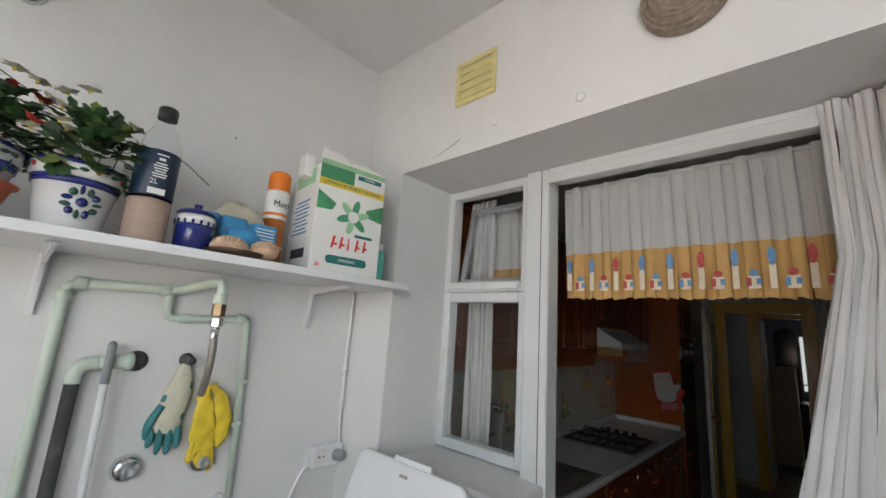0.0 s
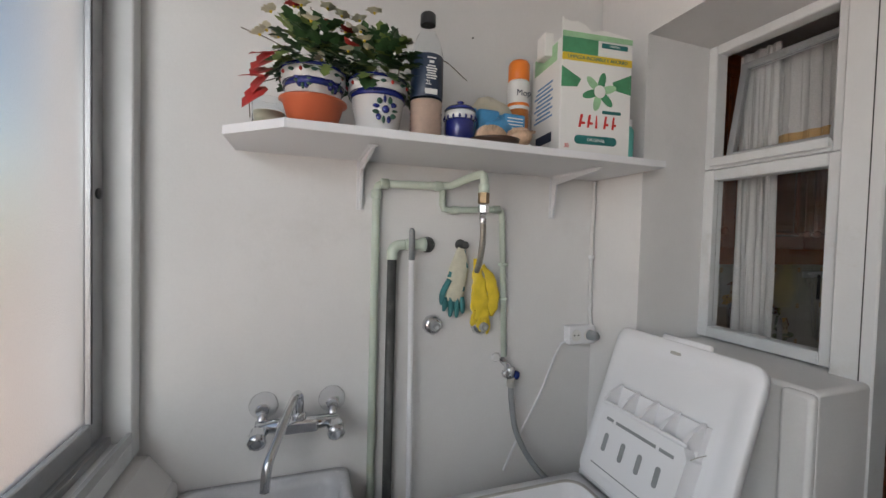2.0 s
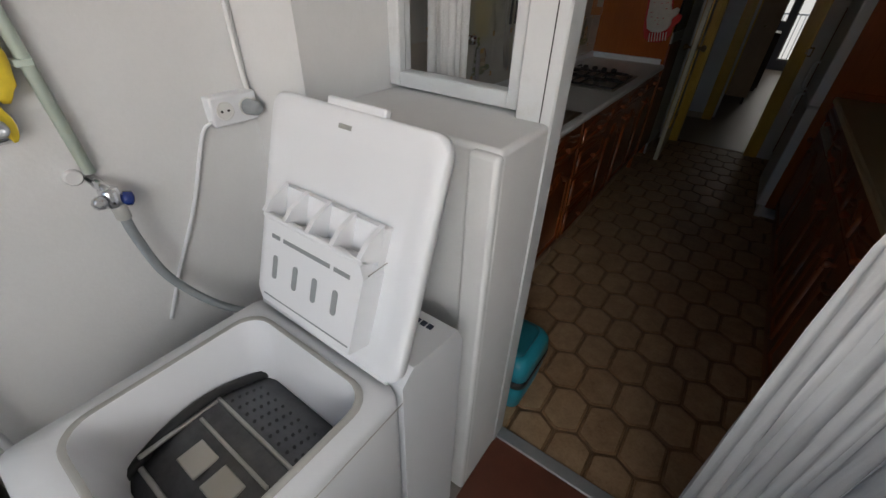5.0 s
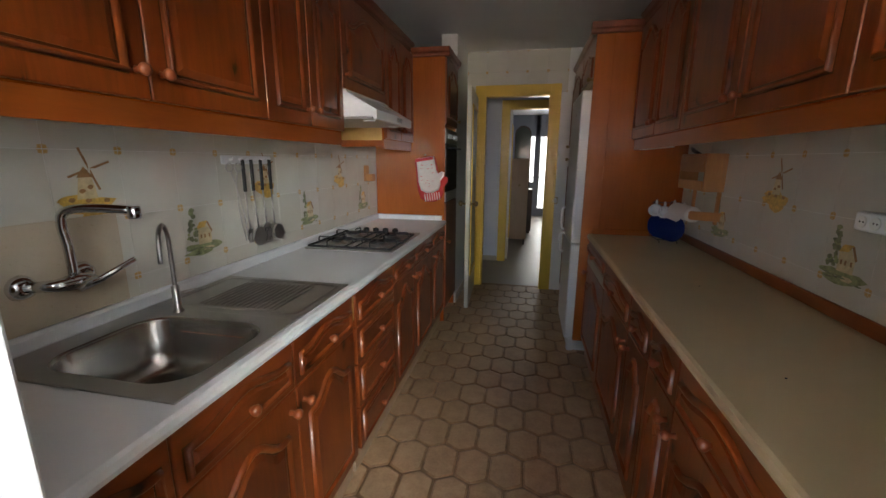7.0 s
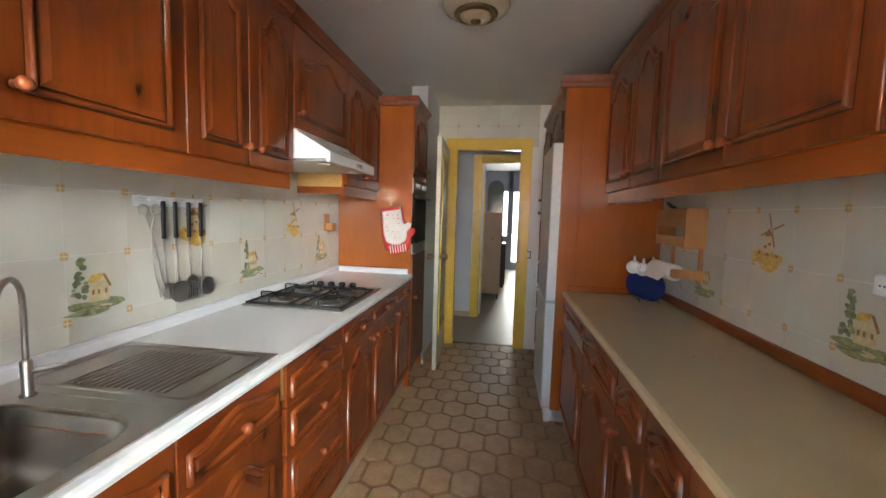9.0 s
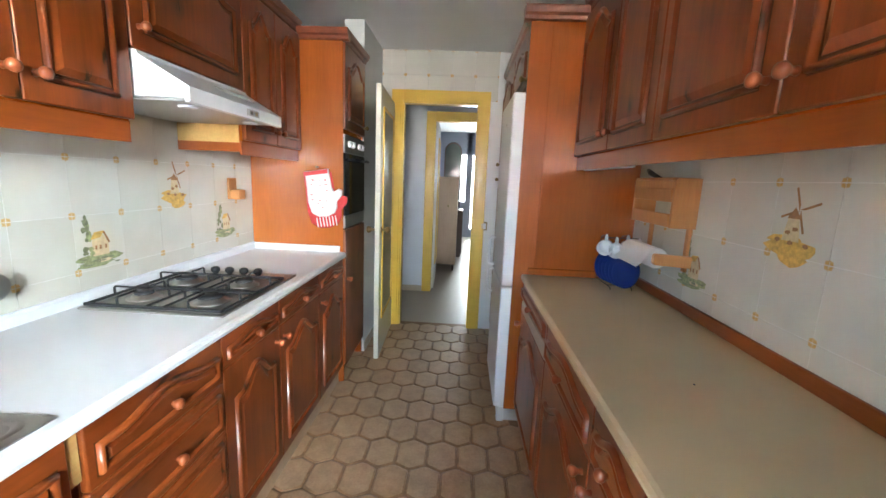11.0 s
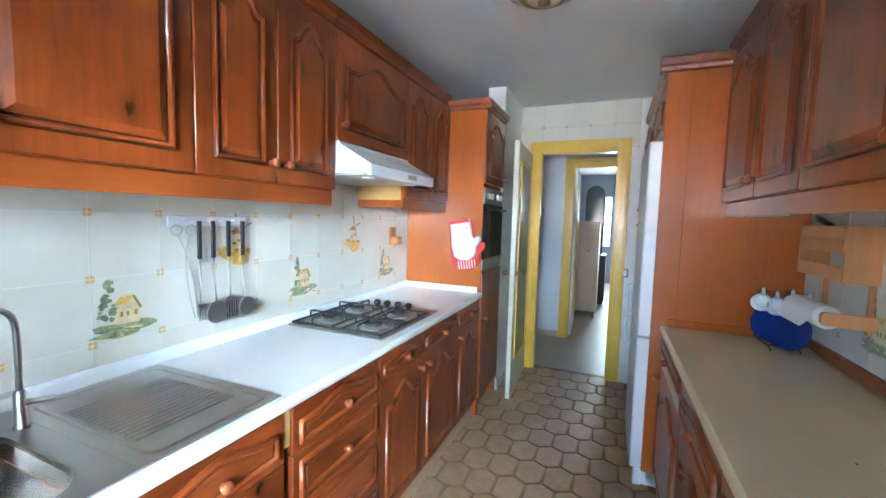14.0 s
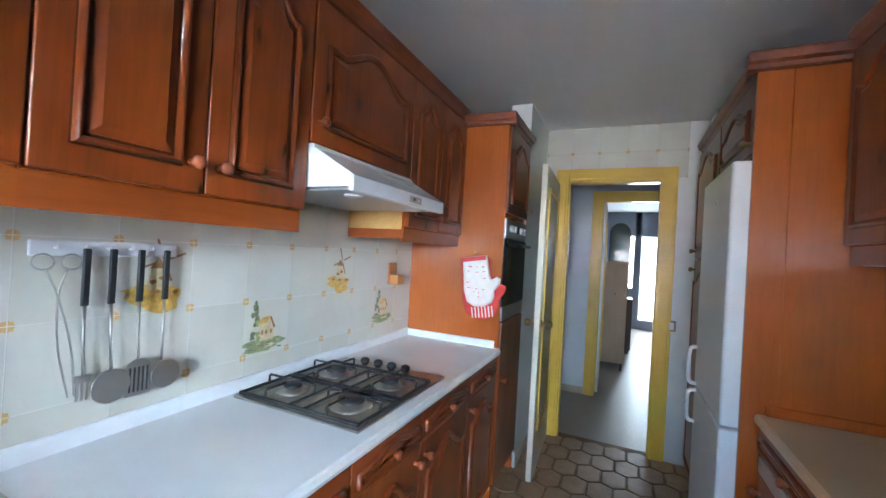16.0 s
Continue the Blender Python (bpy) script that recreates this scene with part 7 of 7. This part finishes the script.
def mitt_shape(x, z, k, flip=1):
    base = [(-0.045, 0.0), (0.045, 0.0), (0.047, -0.12), (0.052, -0.15), (0.072, -0.135), (0.084, -0.15), (0.080, -0.18), (0.058, -0.215), (0.056, -0.25), (0.044, -0.285), (0.015, -0.305), (-0.02, -0.30), (-0.045, -0.27), (-0.052, -0.2), (-0.048, -0.1)]
    return [(x + u * 1.75 * k * flip, z + v * k) for u, v in base]


mt = thing("oven_mitt", (0.46, 3.85, 1.2), "red and cream oven mitts hanging on a hook", "oven mitt")
mitt(mt, mitt_shape(0.40, 1.385, 1.12), 3.865, 0.018, MITT_R, "red_mitt")
m2 = mitt(mt, mitt_shape(0.405, 1.405, 0.95), 3.846, 0.02, MITT_W, "cream_mitt")
part("mitt_band", Shape(hung).box(0.325, 0.475, 3.822, 3.8255, 1.378, 1.402, 0.001), MITT_R, m2)
s = Shape()
for i in range(7):
    part("cuff_stripe", Shape(hung).box(0.35 + 0.02 * i, 0.357 + 0.02 * i, 3.8455, 3.8475, 1.055, 1.115), MITT_W, mt)
rnd = random.Random(5)
for i in range(16):
    x, z = rnd.uniform(0.34, 0.45), rnd.uniform(1.17, 1.36)
    part("printed_dash", Shape(hung).box(x, x + rnd.uniform(0.008, 0.02), 3.8248, 3.8258, z, z + 0.004), MITT_R, m2)
part("hook", Shape().lathe([(0.006, 0), (0.005, 0.02), (0.008, 0.024)], (0.435, 3.866, 1.43), (0, -1, 0), 8), BRONZE, mt)

# ---------------- right hand worktop things ----------------
mw = thing("microwave", (2.05, 1.160, 0.9), "white microwave oven with a black window", "microwave")
part("microwave_case", Shape().box(1.905, XR - 0.03, 0.940, 1.392, 0.912, 1.163, 0.008, seg=2), PLASTIC, mw)
part("microwave_door", Shape().box(1.882, 1.904, 1.060, 1.392, 0.915, 1.160, 0.005, seg=2), PLASTIC, mw)
part("window", Shape().box(1.8795, 1.8818, 1.085, 1.355, 0.95, 1.135), surface("microwave_glass", (0.012, 0.012, 0.014), 0.15, vary=0.1, bump=0.0), mw, "black glass window")
part("control_strip", Shape().box(1.882, 1.904, 0.940, 1.058, 0.915, 1.160, 0.004), PLASTIC, mw)
s = Shape()
for i in range(4):
    s.box(1.8808, 1.8819, 1.280 + i * 0.018, 1.292 + i * 0.018, 0.926, 0.938)
part("brand_bars", s, INK, mw, "dark printed name bars")
part("feet", Shape().box(1.93, 1.95, 0.970, 0.990, 0.9, 0.912).box(1.93, 1.95, 1.340, 1.360, 0.9, 0.912).box(2.17, 2.19, 0.970, 0.990, 0.9, 0.912).box(2.17, 2.19, 1.340, 1.360, 0.9, 0.912), BLACK, mw)

ss = thing("triple_socket", (XR - 0.02, 1.95, 1.22), "white triple socket adapter on the tiled wall", "socket")
part("adapter", Shape().box(XR - 0.05, XR - 0.012, 1.875, 2.031, 1.195, 1.25, 0.008, seg=2), PLASTIC, ss)
part("wall_plate", Shape().box(XR - 0.0118, XR - 0.0065, 1.905, 1.965, 1.200, 1.262, 0.002), BLACK, ss)
for y in (1.905, 1.953, 2.001):
    part("socket_well", Shape().lathe([(0.018, 0), (0.018, 0.002), (0.0155, 0.0022), (0.0145, 0.0006)], (XR - 0.05, y, 1.222), (-1, 0, 0), 16), PAPER, ss)
    part("socket_holes", Shape().lathe([(0.0028, 0), (0.0028, 0.0012)], (XR - 0.0503, y - 0.006, 1.222), (-1, 0, 0), 8).lathe([(0.0028, 0), (0.0028, 0.0012)], (XR - 0.0503, y + 0.006, 1.222), (-1, 0, 0), 8), BLACK, ss)

cr = thing("dish_rack", (2.12, 3.36, 0.9), "black wire rack with blue plates and hanging white cups", "dish rack")
s = Shape()
for x in (2.06, 2.16):
    s.tube(smooth_path([(x, 3.25, 0.903), (x, 3.27, 0.915), (x, 3.44, 0.915), (x, 3.455, 0.94), (x, 3.45, 1.11), (x, 3.40, 1.145), (x, 3.32, 1.14)], 5), 0.0022, 6)
s.tube([(2.06, 3.45, 0.96), (2.16, 3.45, 0.96)], 0.0022, 6).tube([(2.02, 3.33, 1.142), (2.20, 3.33, 1.142)], 0.0022, 6).tube([(2.06, 3.30, 0.915), (2.16, 3.30, 0.915)], 0.0022, 6)
part("wire_frame", s, IRON, cr)
for i in range(6):
    pl_ = thing("plate", (2.11, 3.27 + i * 0.03, 1.0), "round cobalt blue plate standing in the rack", "plate", "plates in the rack")
    part("plate_body", Shape().lathe([(0.035, 0), (0.05, 0.003), (0.078, 0.012), (0.080, 0.014), (0.076, 0.015), (0.048, 0.006), (0.003, 0.004)], (2.125 - 0.007 * i, 3.275 + i * 0.028, 0.99), (0.32, -1, 0.12), 30), BLUE_DISH, pl_)
for i, x in enumerate((2.03, 2.075, 2.13, 2.18)):
    cp = thing("cup", (x, 3.30, 1.10), "small white china cup hung on the rack", "cup", "cups on the rack")
    c0 = (x, 3.285 - 0.01 * (i % 2), 1.105 - 0.01 * (i % 2))
    w_ = (-0.6 + 0.25 * i, -1, -0.25)
    part("cup_body", Shape().lathe([(0.018, -0.03), (0.026, -0.026), (0.034, 0.0), (0.036, 0.03), (0.033, 0.03), (0.03, 0.0), (0.02, -0.022)], c0, w_, 20), GLAZE_W, cp)
    part("cup_handle", Shape().tube([(c0[0], c0[1] + 0.018 * math.sin(a) * 0.6, c0[2] + 0.038 + 0.018 * math.cos(a)) for a in (2 * math.pi * k / 12 for k in range(13))], 0.004, 6), GLAZE_W, cp)

ws = thing("kitchen_roll_rack", (XR - 0.05, 3.15, 1.25), "wooden spice rack with a kitchen roll arm", "rack")
RX = XR - 0.0075
RF = RX - 0.098                    # front of the rack
for y in (2.972, 3.285):
    part("rack_rail", Shape().box(RX - 0.014, RX, y, y + 0.024, 1.062, 1.2345, 0.003), LIGHTWOOD, ws)
for y in (2.955, 3.300):
    part("side_board", Shape().prism([(RF, 1.2355), (RX, 1.2355), (RX, 1.428), (RF + 0.006, 1.428), (RF, 1.420)], y, y + 0.013, axis=1), LIGHTWOOD, ws)
part("top_board", Shape().box(RF - 0.004, RX, 2.9685, 3.2995, 1.418, 1.430, 0.003), LIGHTWOOD, ws)
for z in (1.238, 1.335):
    part("rack_shelf", Shape().box(RF + 0.012, RX, 2.9685, 3.2995, z, z + 0.010, 0.002), LIGHTWOOD, ws)
    part("front_board", Shape(lambda a, b, c, z=z: (RF + 0.010 - c * 0.16 - a, b, z + c)).box(0.0, 0.010, 2.9685, 3.2995, 0.0, 0.052, 0.003), LIGHTWOOD, ws)
part("front_board", Shape().box(RF, RF + 0.010, 2.9685, 3.2995, 1.378, 1.4175, 0.003), LIGHTWOOD, ws)
part("roll_arm", Shape().prism([(RX - 0.145, 1.098), (RX - 0.138, 1.090), (RX - 0.0005, 1.082), (RX - 0.0005, 1.128), (RX - 0.138, 1.134), (RX - 0.145, 1.126)], 2.948, 2.968, axis=1), LIGHTWOOD, ws)
part("paper_roll", Shape().lathe([(0.012, 0), (0.040, 0.001), (0.041, 0.01), (0.041, 0.25), (0.040, 0.259), (0.012, 0.26)], (RX - 0.118, 2.975, 1.112), (0, 1, 0), 26), PAPER, ws, "white kitchen paper roll")
part("loose_sheet", Shape().rings([[(RX - 0.118 - 0.0425 * math.cos(a) - d, y + 0.04 * d / 0.02, 1.112 + 0.0425 * math.sin(a) - f) for a, d, f in ((1.2, 0, 0), (0.7, 0, 0), (0.2, 0.001, 0), (0, 0.004, 0.015), (0, 0.010, 0.032), (0, 0.018, 0.046))] for y in (2.985, 3.06, 3.15, 3.225)], 0, False, smooth=True), PAPER, ws)
part("knife", Shape().tube([(RX - 0.045, 3.19, 1.431), (RX - 0.05, 3.23, 1.440), (RX - 0.055, 3.265, 1.452), (RX - 0.058, 3.29, 1.466)], [0.006, 0.010, 0.012, 0.008], 10), BLACK, ws)
for (x, y) in ((1.95, 2.35), (1.86, 1.62)):
    tagged(part("crumb", Shape().ball((x, y, 0.9015), 0.003, 0.003, 0.0015, 8), INK), "small dark crumb on the worktop", "crumb", "crumbs")

bd = thing("cutting_board", (0.2, 0.985, 0.9), "worn wooden boards leaning by the window", "cutting board")
part("board", Shape(lambda u, v, n: (u, 0.945 + n + v * 0.22, 0.9 + v * 0.975)).box(0.16, 0.42, 0.004, 0.30, 0.0, 0.016, 0.004, seg=2), PAD, bd)
part("board", Shape(lambda u, v, n: (u, 0.972 + n + v * 0.25, 0.9 + v * 0.968)).box(0.24, 0.45, 0.005, 0.22, 0.0, 0.014, 0.004, seg=2), PAD, bd)

pc = thing("pet_carrier", (0.79, 1.04, 0), "turquoise plastic box with a dark band and a padded lid", "box")
put = lambda u, v, n: (0.655 + u, 0.905 + v, n)
part("lower_shell", Shape(put).rings([[(u, v, n) for u, v in rounded(a, 0.27 - a, a, 0.27 - a, 0.04, 5)] for n, a in ((0.001, 0.03), (0.02, 0.018), (0.15, 0.004), (0.16, 0.006))], 0, True, True, True), TEAL_L, pc)
part("band", Shape(put).rings([[(u, v, n) for u, v in rounded(a, 0.27 - a, a, 0.27 - a, 0.04, 5)] for n, a in ((0.161, 0.004), (0.164, 0.0), (0.198, 0.0), (0.200, 0.004))], 0, True, True, True), BLACK, pc, "black middle band")
part("upper_shell", Shape(put).rings([[(u, v, n) for u, v in rounded(a, 0.27 - a, a, 0.27 - a, 0.04, 5)] for n, a in ((0.201, 0.002), (0.255, 0.006), (0.285, 0.02), (0.292, 0.035))], 0, True, True, True), TEAL_L, pc)
part("lid", Shape(put).rings([[(u, v, n) for u, v in rounded(a, 0.27 - a, a, 0.27 - a, 0.03, 5)] for n, a in ((0.2925, 0.04), (0.302, 0.042), (0.305, 0.055))], 0, True, True, True), TEAL, pc, "dark teal lid")

sw = thing("light_switch", (1.535, YD, 0.985), "light switch in a dark frame on the wall", "switch")
part("frame", Shape().box(1.500, 1.575, YD - 0.010, YD - 0.001, 0.945, 1.022, 0.003), BRONZE, sw, "dark bronze frame")
part("rocker", Shape().box(1.512, 1.563, YD - 0.014, YD - 0.0101, 0.957, 1.010, 0.002), PLASTIC, sw)

cl = thing("ceiling_lamp", (1.10, 3.02, HK), "round brass and frosted glass ceiling lamp, unlit", "lamp")
C1 = (1.10, 3.02, HK)
part("canopy", Shape().lathe([(0.195, -0.001), (0.20, -0.008), (0.195, -0.02), (0.175, -0.026)], C1, seg=32), ENAMEL, cl)
part("glass_ring", Shape().lathe([(0.175, -0.026), (0.165, -0.05), (0.135, -0.068), (0.11, -0.072)], C1, seg=32), surface("opal_glass", (0.62, 0.56, 0.44), 0.25, vary=0.1), cl)
part("brass_ring", Shape().lathe([(0.112, -0.068), (0.112, -0.08), (0.09, -0.09), (0.086, -0.082)], C1, seg=32), BRONZE, cl)
part("glass_bowl", Shape().lathe([(0.088, -0.08), (0.07, -0.097), (0.035, -0.106), (0.004, -0.108)], C1, seg=28), surface("cream_glass", (0.66, 0.52, 0.34), 0.25, vary=0.1), cl)
part("finial", Shape().lathe([(0.028, -0.104), (0.024, -0.118), (0.008, -0.124), (0.002, -0.126)], C1, seg=18), BRONZE, cl)

# ---------------- far room ----------------
rc = thing("sideboard", (1.1, 7.6, 0), "pale beige tall cabinet with a small knob", "cabinet")
part("body", Shape().box(0.85, 1.27, 7.38, 7.95, 0.10, 1.40, 0.004), BEIGEWOOD, rc)
part("top", Shape().box(0.84, 1.28, 7.37, 7.96, 1.40, 1.425, 0.004), BEIGEWOOD, rc)
part("knob", Shape().lathe([(0.008, 0), (0.008, 0.015), (0.018, 0.02), (0.016, 0.032), (0.004, 0.035)], (1.13, 7.38, 1.0), (0, -1, 0), 12), BRONZE, rc)
for x in (0.87, 1.22):
    part("leg", Shape().box(x, x + 0.03, 7.40, 7.43, 0, 0.10, 0.003), DARKPLATE, rc)
    part("leg", Shape().box(x, x + 0.03, 7.90, 7.93, 0, 0.10, 0.003), DARKPLATE, rc)
dk = thing("dresser", (1.08, 8.9, 0), "dark wooden dresser against the room wall", "dresser")
part("body", Shape().box(0.80, 1.36, 8.5, 9.0, 0.06, 0.85, 0.004), DARKPLATE, dk)
part("plinth", Shape().box(0.83, 1.34, 8.53, 8.98, 0.0, 0.06), DARKPLATE, dk)
mi_ = thing("arched_mirror", (1.13, 8.75, 0.85), "arched mirror standing on the dresser", "mirror")
arch_pts = [(0.98, 0.851), (1.29, 0.851)] + [(1.135 + 0.155 * math.cos(a), 1.88 + 0.17 * math.sin(a)) for a in (math.pi * k / 12 for k in range(13))]
part("mirror_frame", Shape().prism(arch_pts, 8.75, 8.78, axis=1), DARKPLATE, mi_)
# the mirror's dim greenish reflection is put into the glass colour
part("mirror_glass", Shape().prism([(1.135 + (x - 1.135) * 0.88, 1.45 + (z - 1.45) * 0.95) for x, z in arch_pts], 8.745, 8.7495, axis=1), surface("dim_reflection_glass", (0.06, 0.08, 0.07), 0.1, vary=0.2, bump=0.0), mi_)
w3 = thing("window_3", (1.75, 11.2, 0.2), "white framed balcony door in the far room", "", "", "structure")
alu_window(w3, 1.51, 1.99, 0.18, 2.0, 11.22, 0.03)
w4 = thing("window_4", (1.33, 11.2, 0.8), "narrow white framed window in the far room", "", "", "structure")
alu_window(w4, 1.25, 1.41, 0.85, 2.0, 11.22, 0.02)
rl = thing("balcony_railing", (1.6, 11.8, -0.02), "white balcony railing outside the far door", "railing")
for i in range(9):
    part("baluster", Shape().tube([(1.25 + i * 0.09, 11.8, -0.02), (1.25 + i * 0.09, 11.8, 0.95)], 0.008, 8), ENAMEL, rl)
part("top_rail", Shape().box(1.2, 2.02, 11.78, 11.82, 0.95, 0.98), ENAMEL, rl)
structure("floor_terrace", "pale terrace floor outside the far room", BEIGE_TILE, (0.2, 2.6, 11.3, 12.4, -0.12, -0.02))

# ---------------- painted tiles, wall tiles, floor tiles ----------------
TP = 0.2005


def motif(wall, side, y, z, kind, mirror=1):
    """A hand-painted tile picture: a cottage with a tree, or a windmill on ochre ground."""
    x = 0.0076 if side == "L" else XR - 0.0076
    put = side_map(side, x, y, z)
    s = Shape(put)
    rr = random.Random(round(y * 100) + (7 if kind == "mill" else 1))

    big = 1.28

    def blob(u, v, ru, rv, mi, n):
        u, v, ru, rv = u * big, v * big, ru * big, rv * big
        pts = [(mirror * (u + ru * (1 + 0.22 * rr.uniform(-1, 1)) * math.cos(a)), v + rv * (1 + 0.22 * rr.uniform(-1, 1)) * math.sin(a)) for a in (2 * math.pi * k / 12 for k in range(12))]
        s.prism(pts, 0.0, 0.0003 + 0.0001 * n, mi)

    def poly(pts, mi, n):
        s.prism([(mirror * u * big, v * big) for u, v in pts], 0.0, 0.0003 + 0.0001 * n, mi)

    if kind == "house":
        blob(-0.015, -0.062, 0.058, 0.010, 1, 0)
        blob(0.03, -0.048, 0.045, 0.012, 1, 1)
        blob(-0.035, -0.045, 0.038, 0.010, 1, 2)
        blob(0.015, -0.055, 0.022, 0.006, 4, 3)
        poly([(-0.02, -0.04), (0.032, -0.04), (0.032, -0.008), (0.015, 0.022), (-0.02, 0.012)], 4, 4)
        poly([(-0.026, 0.008), (0.008, 0.012), (0.020, 0.030), (-0.010, 0.028)], 0, 5)
        poly([(0.016, 0.026), (0.022, 0.028), (0.038, -0.004), (0.033, -0.008)], 3, 6)
        for u in (-0.012, 0.002, 0.020):
            poly([(u, -0.022), (u + 0.006, -0.022), (u + 0.006, -0.010), (u, -0.010)], 3, 7)
        for q in range(26):
            v = rr.uniform(-0.035, 0.074)
            wide = 0.020 * (1 - (v + 0.035) / 0.125)
            blob(-0.040 + 0.10 * max(0.0, v) * 0.9 + rr.uniform(-wide, wide), v, rr.uniform(0.004, 0.009), rr.uniform(0.004, 0.008), 1 if q % 3 == 0 else 2, 8 + q * 0.3)
        for q in range(9):
            blob(rr.uniform(-0.06, 0.06), rr.uniform(-0.068, -0.045), rr.uniform(0.008, 0.016), 0.002, 2, 5)
    else:
        blob(0.0, -0.045, 0.062, 0.022, 0, 0)
        blob(0.012, -0.066, 0.034, 0.018, 0, 1)
        blob(-0.02, -0.028, 0.046, 0.010, 0, 2)
        poly([(-0.024, -0.03), (0.022, -0.03), (0.014, 0.020), (-0.014, 0.020)], 4, 3)
        poly([(-0.018, 0.018), (0.018, 0.018), (0.0, 0.042)], 3, 4)
        for a in (0.35, 1.92, 3.49, 5.06):
            c, d = math.cos(a), math.sin(a)
            p0 = (0.012, 0.036)
            poly([(p0[0] - 0.002 * d, p0[1] + 0.002 * c), (p0[0] + 0.05 * c - 0.002 * d, p0[1] + 0.05 * d + 0.002 * c), (p0[0] + 0.05 * c + 0.003 * d, p0[1] + 0.05 * d - 0.003 * c), (p0[0] + 0.012 * c + 0.003 * d, p0[1] + 0.012 * d - 0.003 * c)], 3, 5)
        for u, v in ((-0.035, -0.03), (0.04, -0.036), (0.0, -0.034), (-0.01, -0.012), (0.008, -0.004)):
            blob(u, v, 0.007, 0.005, 3, 6)
    part("painted_picture", s, [PAINT_ORANGE, PAINT_GREEN, PAINT_DARK, PAINT_BROWN, PAINT_PALE], wall)


def tile_mesh(w, h, t=0.007, b=0.0006):
    s = Shape().box(0, t, -w / 2, w / 2, -h / 2, h / 2)
    for v in s.bm.verts:
        if v.co.x > t / 2:
            v.co.y *= 1 - 2 * b / w
            v.co.z *= 1 - 2 * b / h
    bmesh.ops.recalc_face_normals(s.bm, faces=s.bm.faces)
    me = bpy.data.meshes.new("wall_tile")
    s.bm.to_mesh(me)
    s.bm.free()
    me.materials.append(TILE)
    return me


TM = tile_mesh(TP - 0.0012, TP - 0.0012)


def lay(wall, m):
    ob = new("wall_tile", TM)
    ob.parent = wall
    ob.matrix_basis = m


rnd = random.Random(21)
TZ = 1.0085
for row in range(-1, 3):
    z = TZ + (row + 0.5) * TP
    for k in range(-5, 10):
        lay(WALL_L, pose(rnd.uniform(-0.0003, 0.0003), 1.882 + (k + 0.5) * TP, z, 0, 0, 0))
    for k in range(-5, 8):
        lay(WALL_R, pose(XR, 1.982 + (k + 0.5) * TP, z + 0.008, 0, 0, 180))
for row in range(2):
    for k in range(5):
        lay(WALL_D, pose(0.70 + k * TP, YD, HK - (row + 0.5) * TP, 0, 0, -90))
zl, zh = TZ + 0.5 * TP, TZ + 1.5 * TP
for y in (1.972, 2.772, 3.57):
    motif(WALL_L, "L", y, zl, "house")
for y in (0.99, 1.572, 2.385, 3.187):
    motif(WALL_L, "L", y, zh, "mill")
for y in (2.092, 2.935):
    motif(WALL_R, "R", y, zl - 0.008, "house", -1)
for y in (1.71, 2.51):
    motif(WALL_R, "R", y, zh - 0.012, "mill", -1)

# interlocking floor tiles with straight sides and waved ends, laid in broken bond
FP, FR = 0.153, 0.193


def lobed(r_in):
    """The outline of one tile: waved ends that fit the rows before and behind, and clipped corners."""
    half, amp, n = 0.5 * FP - r_in, 0.075 * FR, 12
    end = []
    for k in range(n + 1):
        u = -1 + 2 * k / n
        v = 0.5 * FR + amp * (math.cos(math.pi * u) * 0.75 + 0.25 * math.cos(math.pi * u) ** 3) - r_in
        clip = max(0.0, abs(u) - 0.86) / 0.14
        end.append((half * u, v - 0.006 * clip * clip))
    return [(x, -y) for x, y in end] + end[::-1]


s = Shape().rings([[(x, y, z) for x, y in lobed(a)] for a, z in ((0.0028, 0.0005), (0.004, 0.004), (0.0105, 0.0058))], 1, True, False, False, True)
s.rings([[(x, y, z) for x, y in lobed(a)] for a, z in ((0.0105, 0.0058), (0.018, 0.0066))], 0, True, False, True, True)
bmesh.ops.recalc_face_normals(s.bm, faces=s.bm.faces)
FM = bpy.data.meshes.new("floor_tile")
s.bm.to_mesh(FM)
s.bm.free()
FM.materials.append(FLOOR_TILE)
FM.materials.append(TILE_EDGE)
row = 0
y = 0.88
while y < YD + 0.02:
    x = 0.535 + (0.5 * FP if row % 2 else 0.0)
    while x < 1.78:
        if not (y > 4.95 and not 0.80 < x < 1.43) and not (x > 1.70 and y > 3.5):
            ob = new("floor_tile", FM)
            ob.parent = FLOOR
            ob.matrix_basis = pose(x, y, 0, 0, 0, rnd.uniform(-0.5, 0.5))
        x += FP
    y += FR
    row += 1
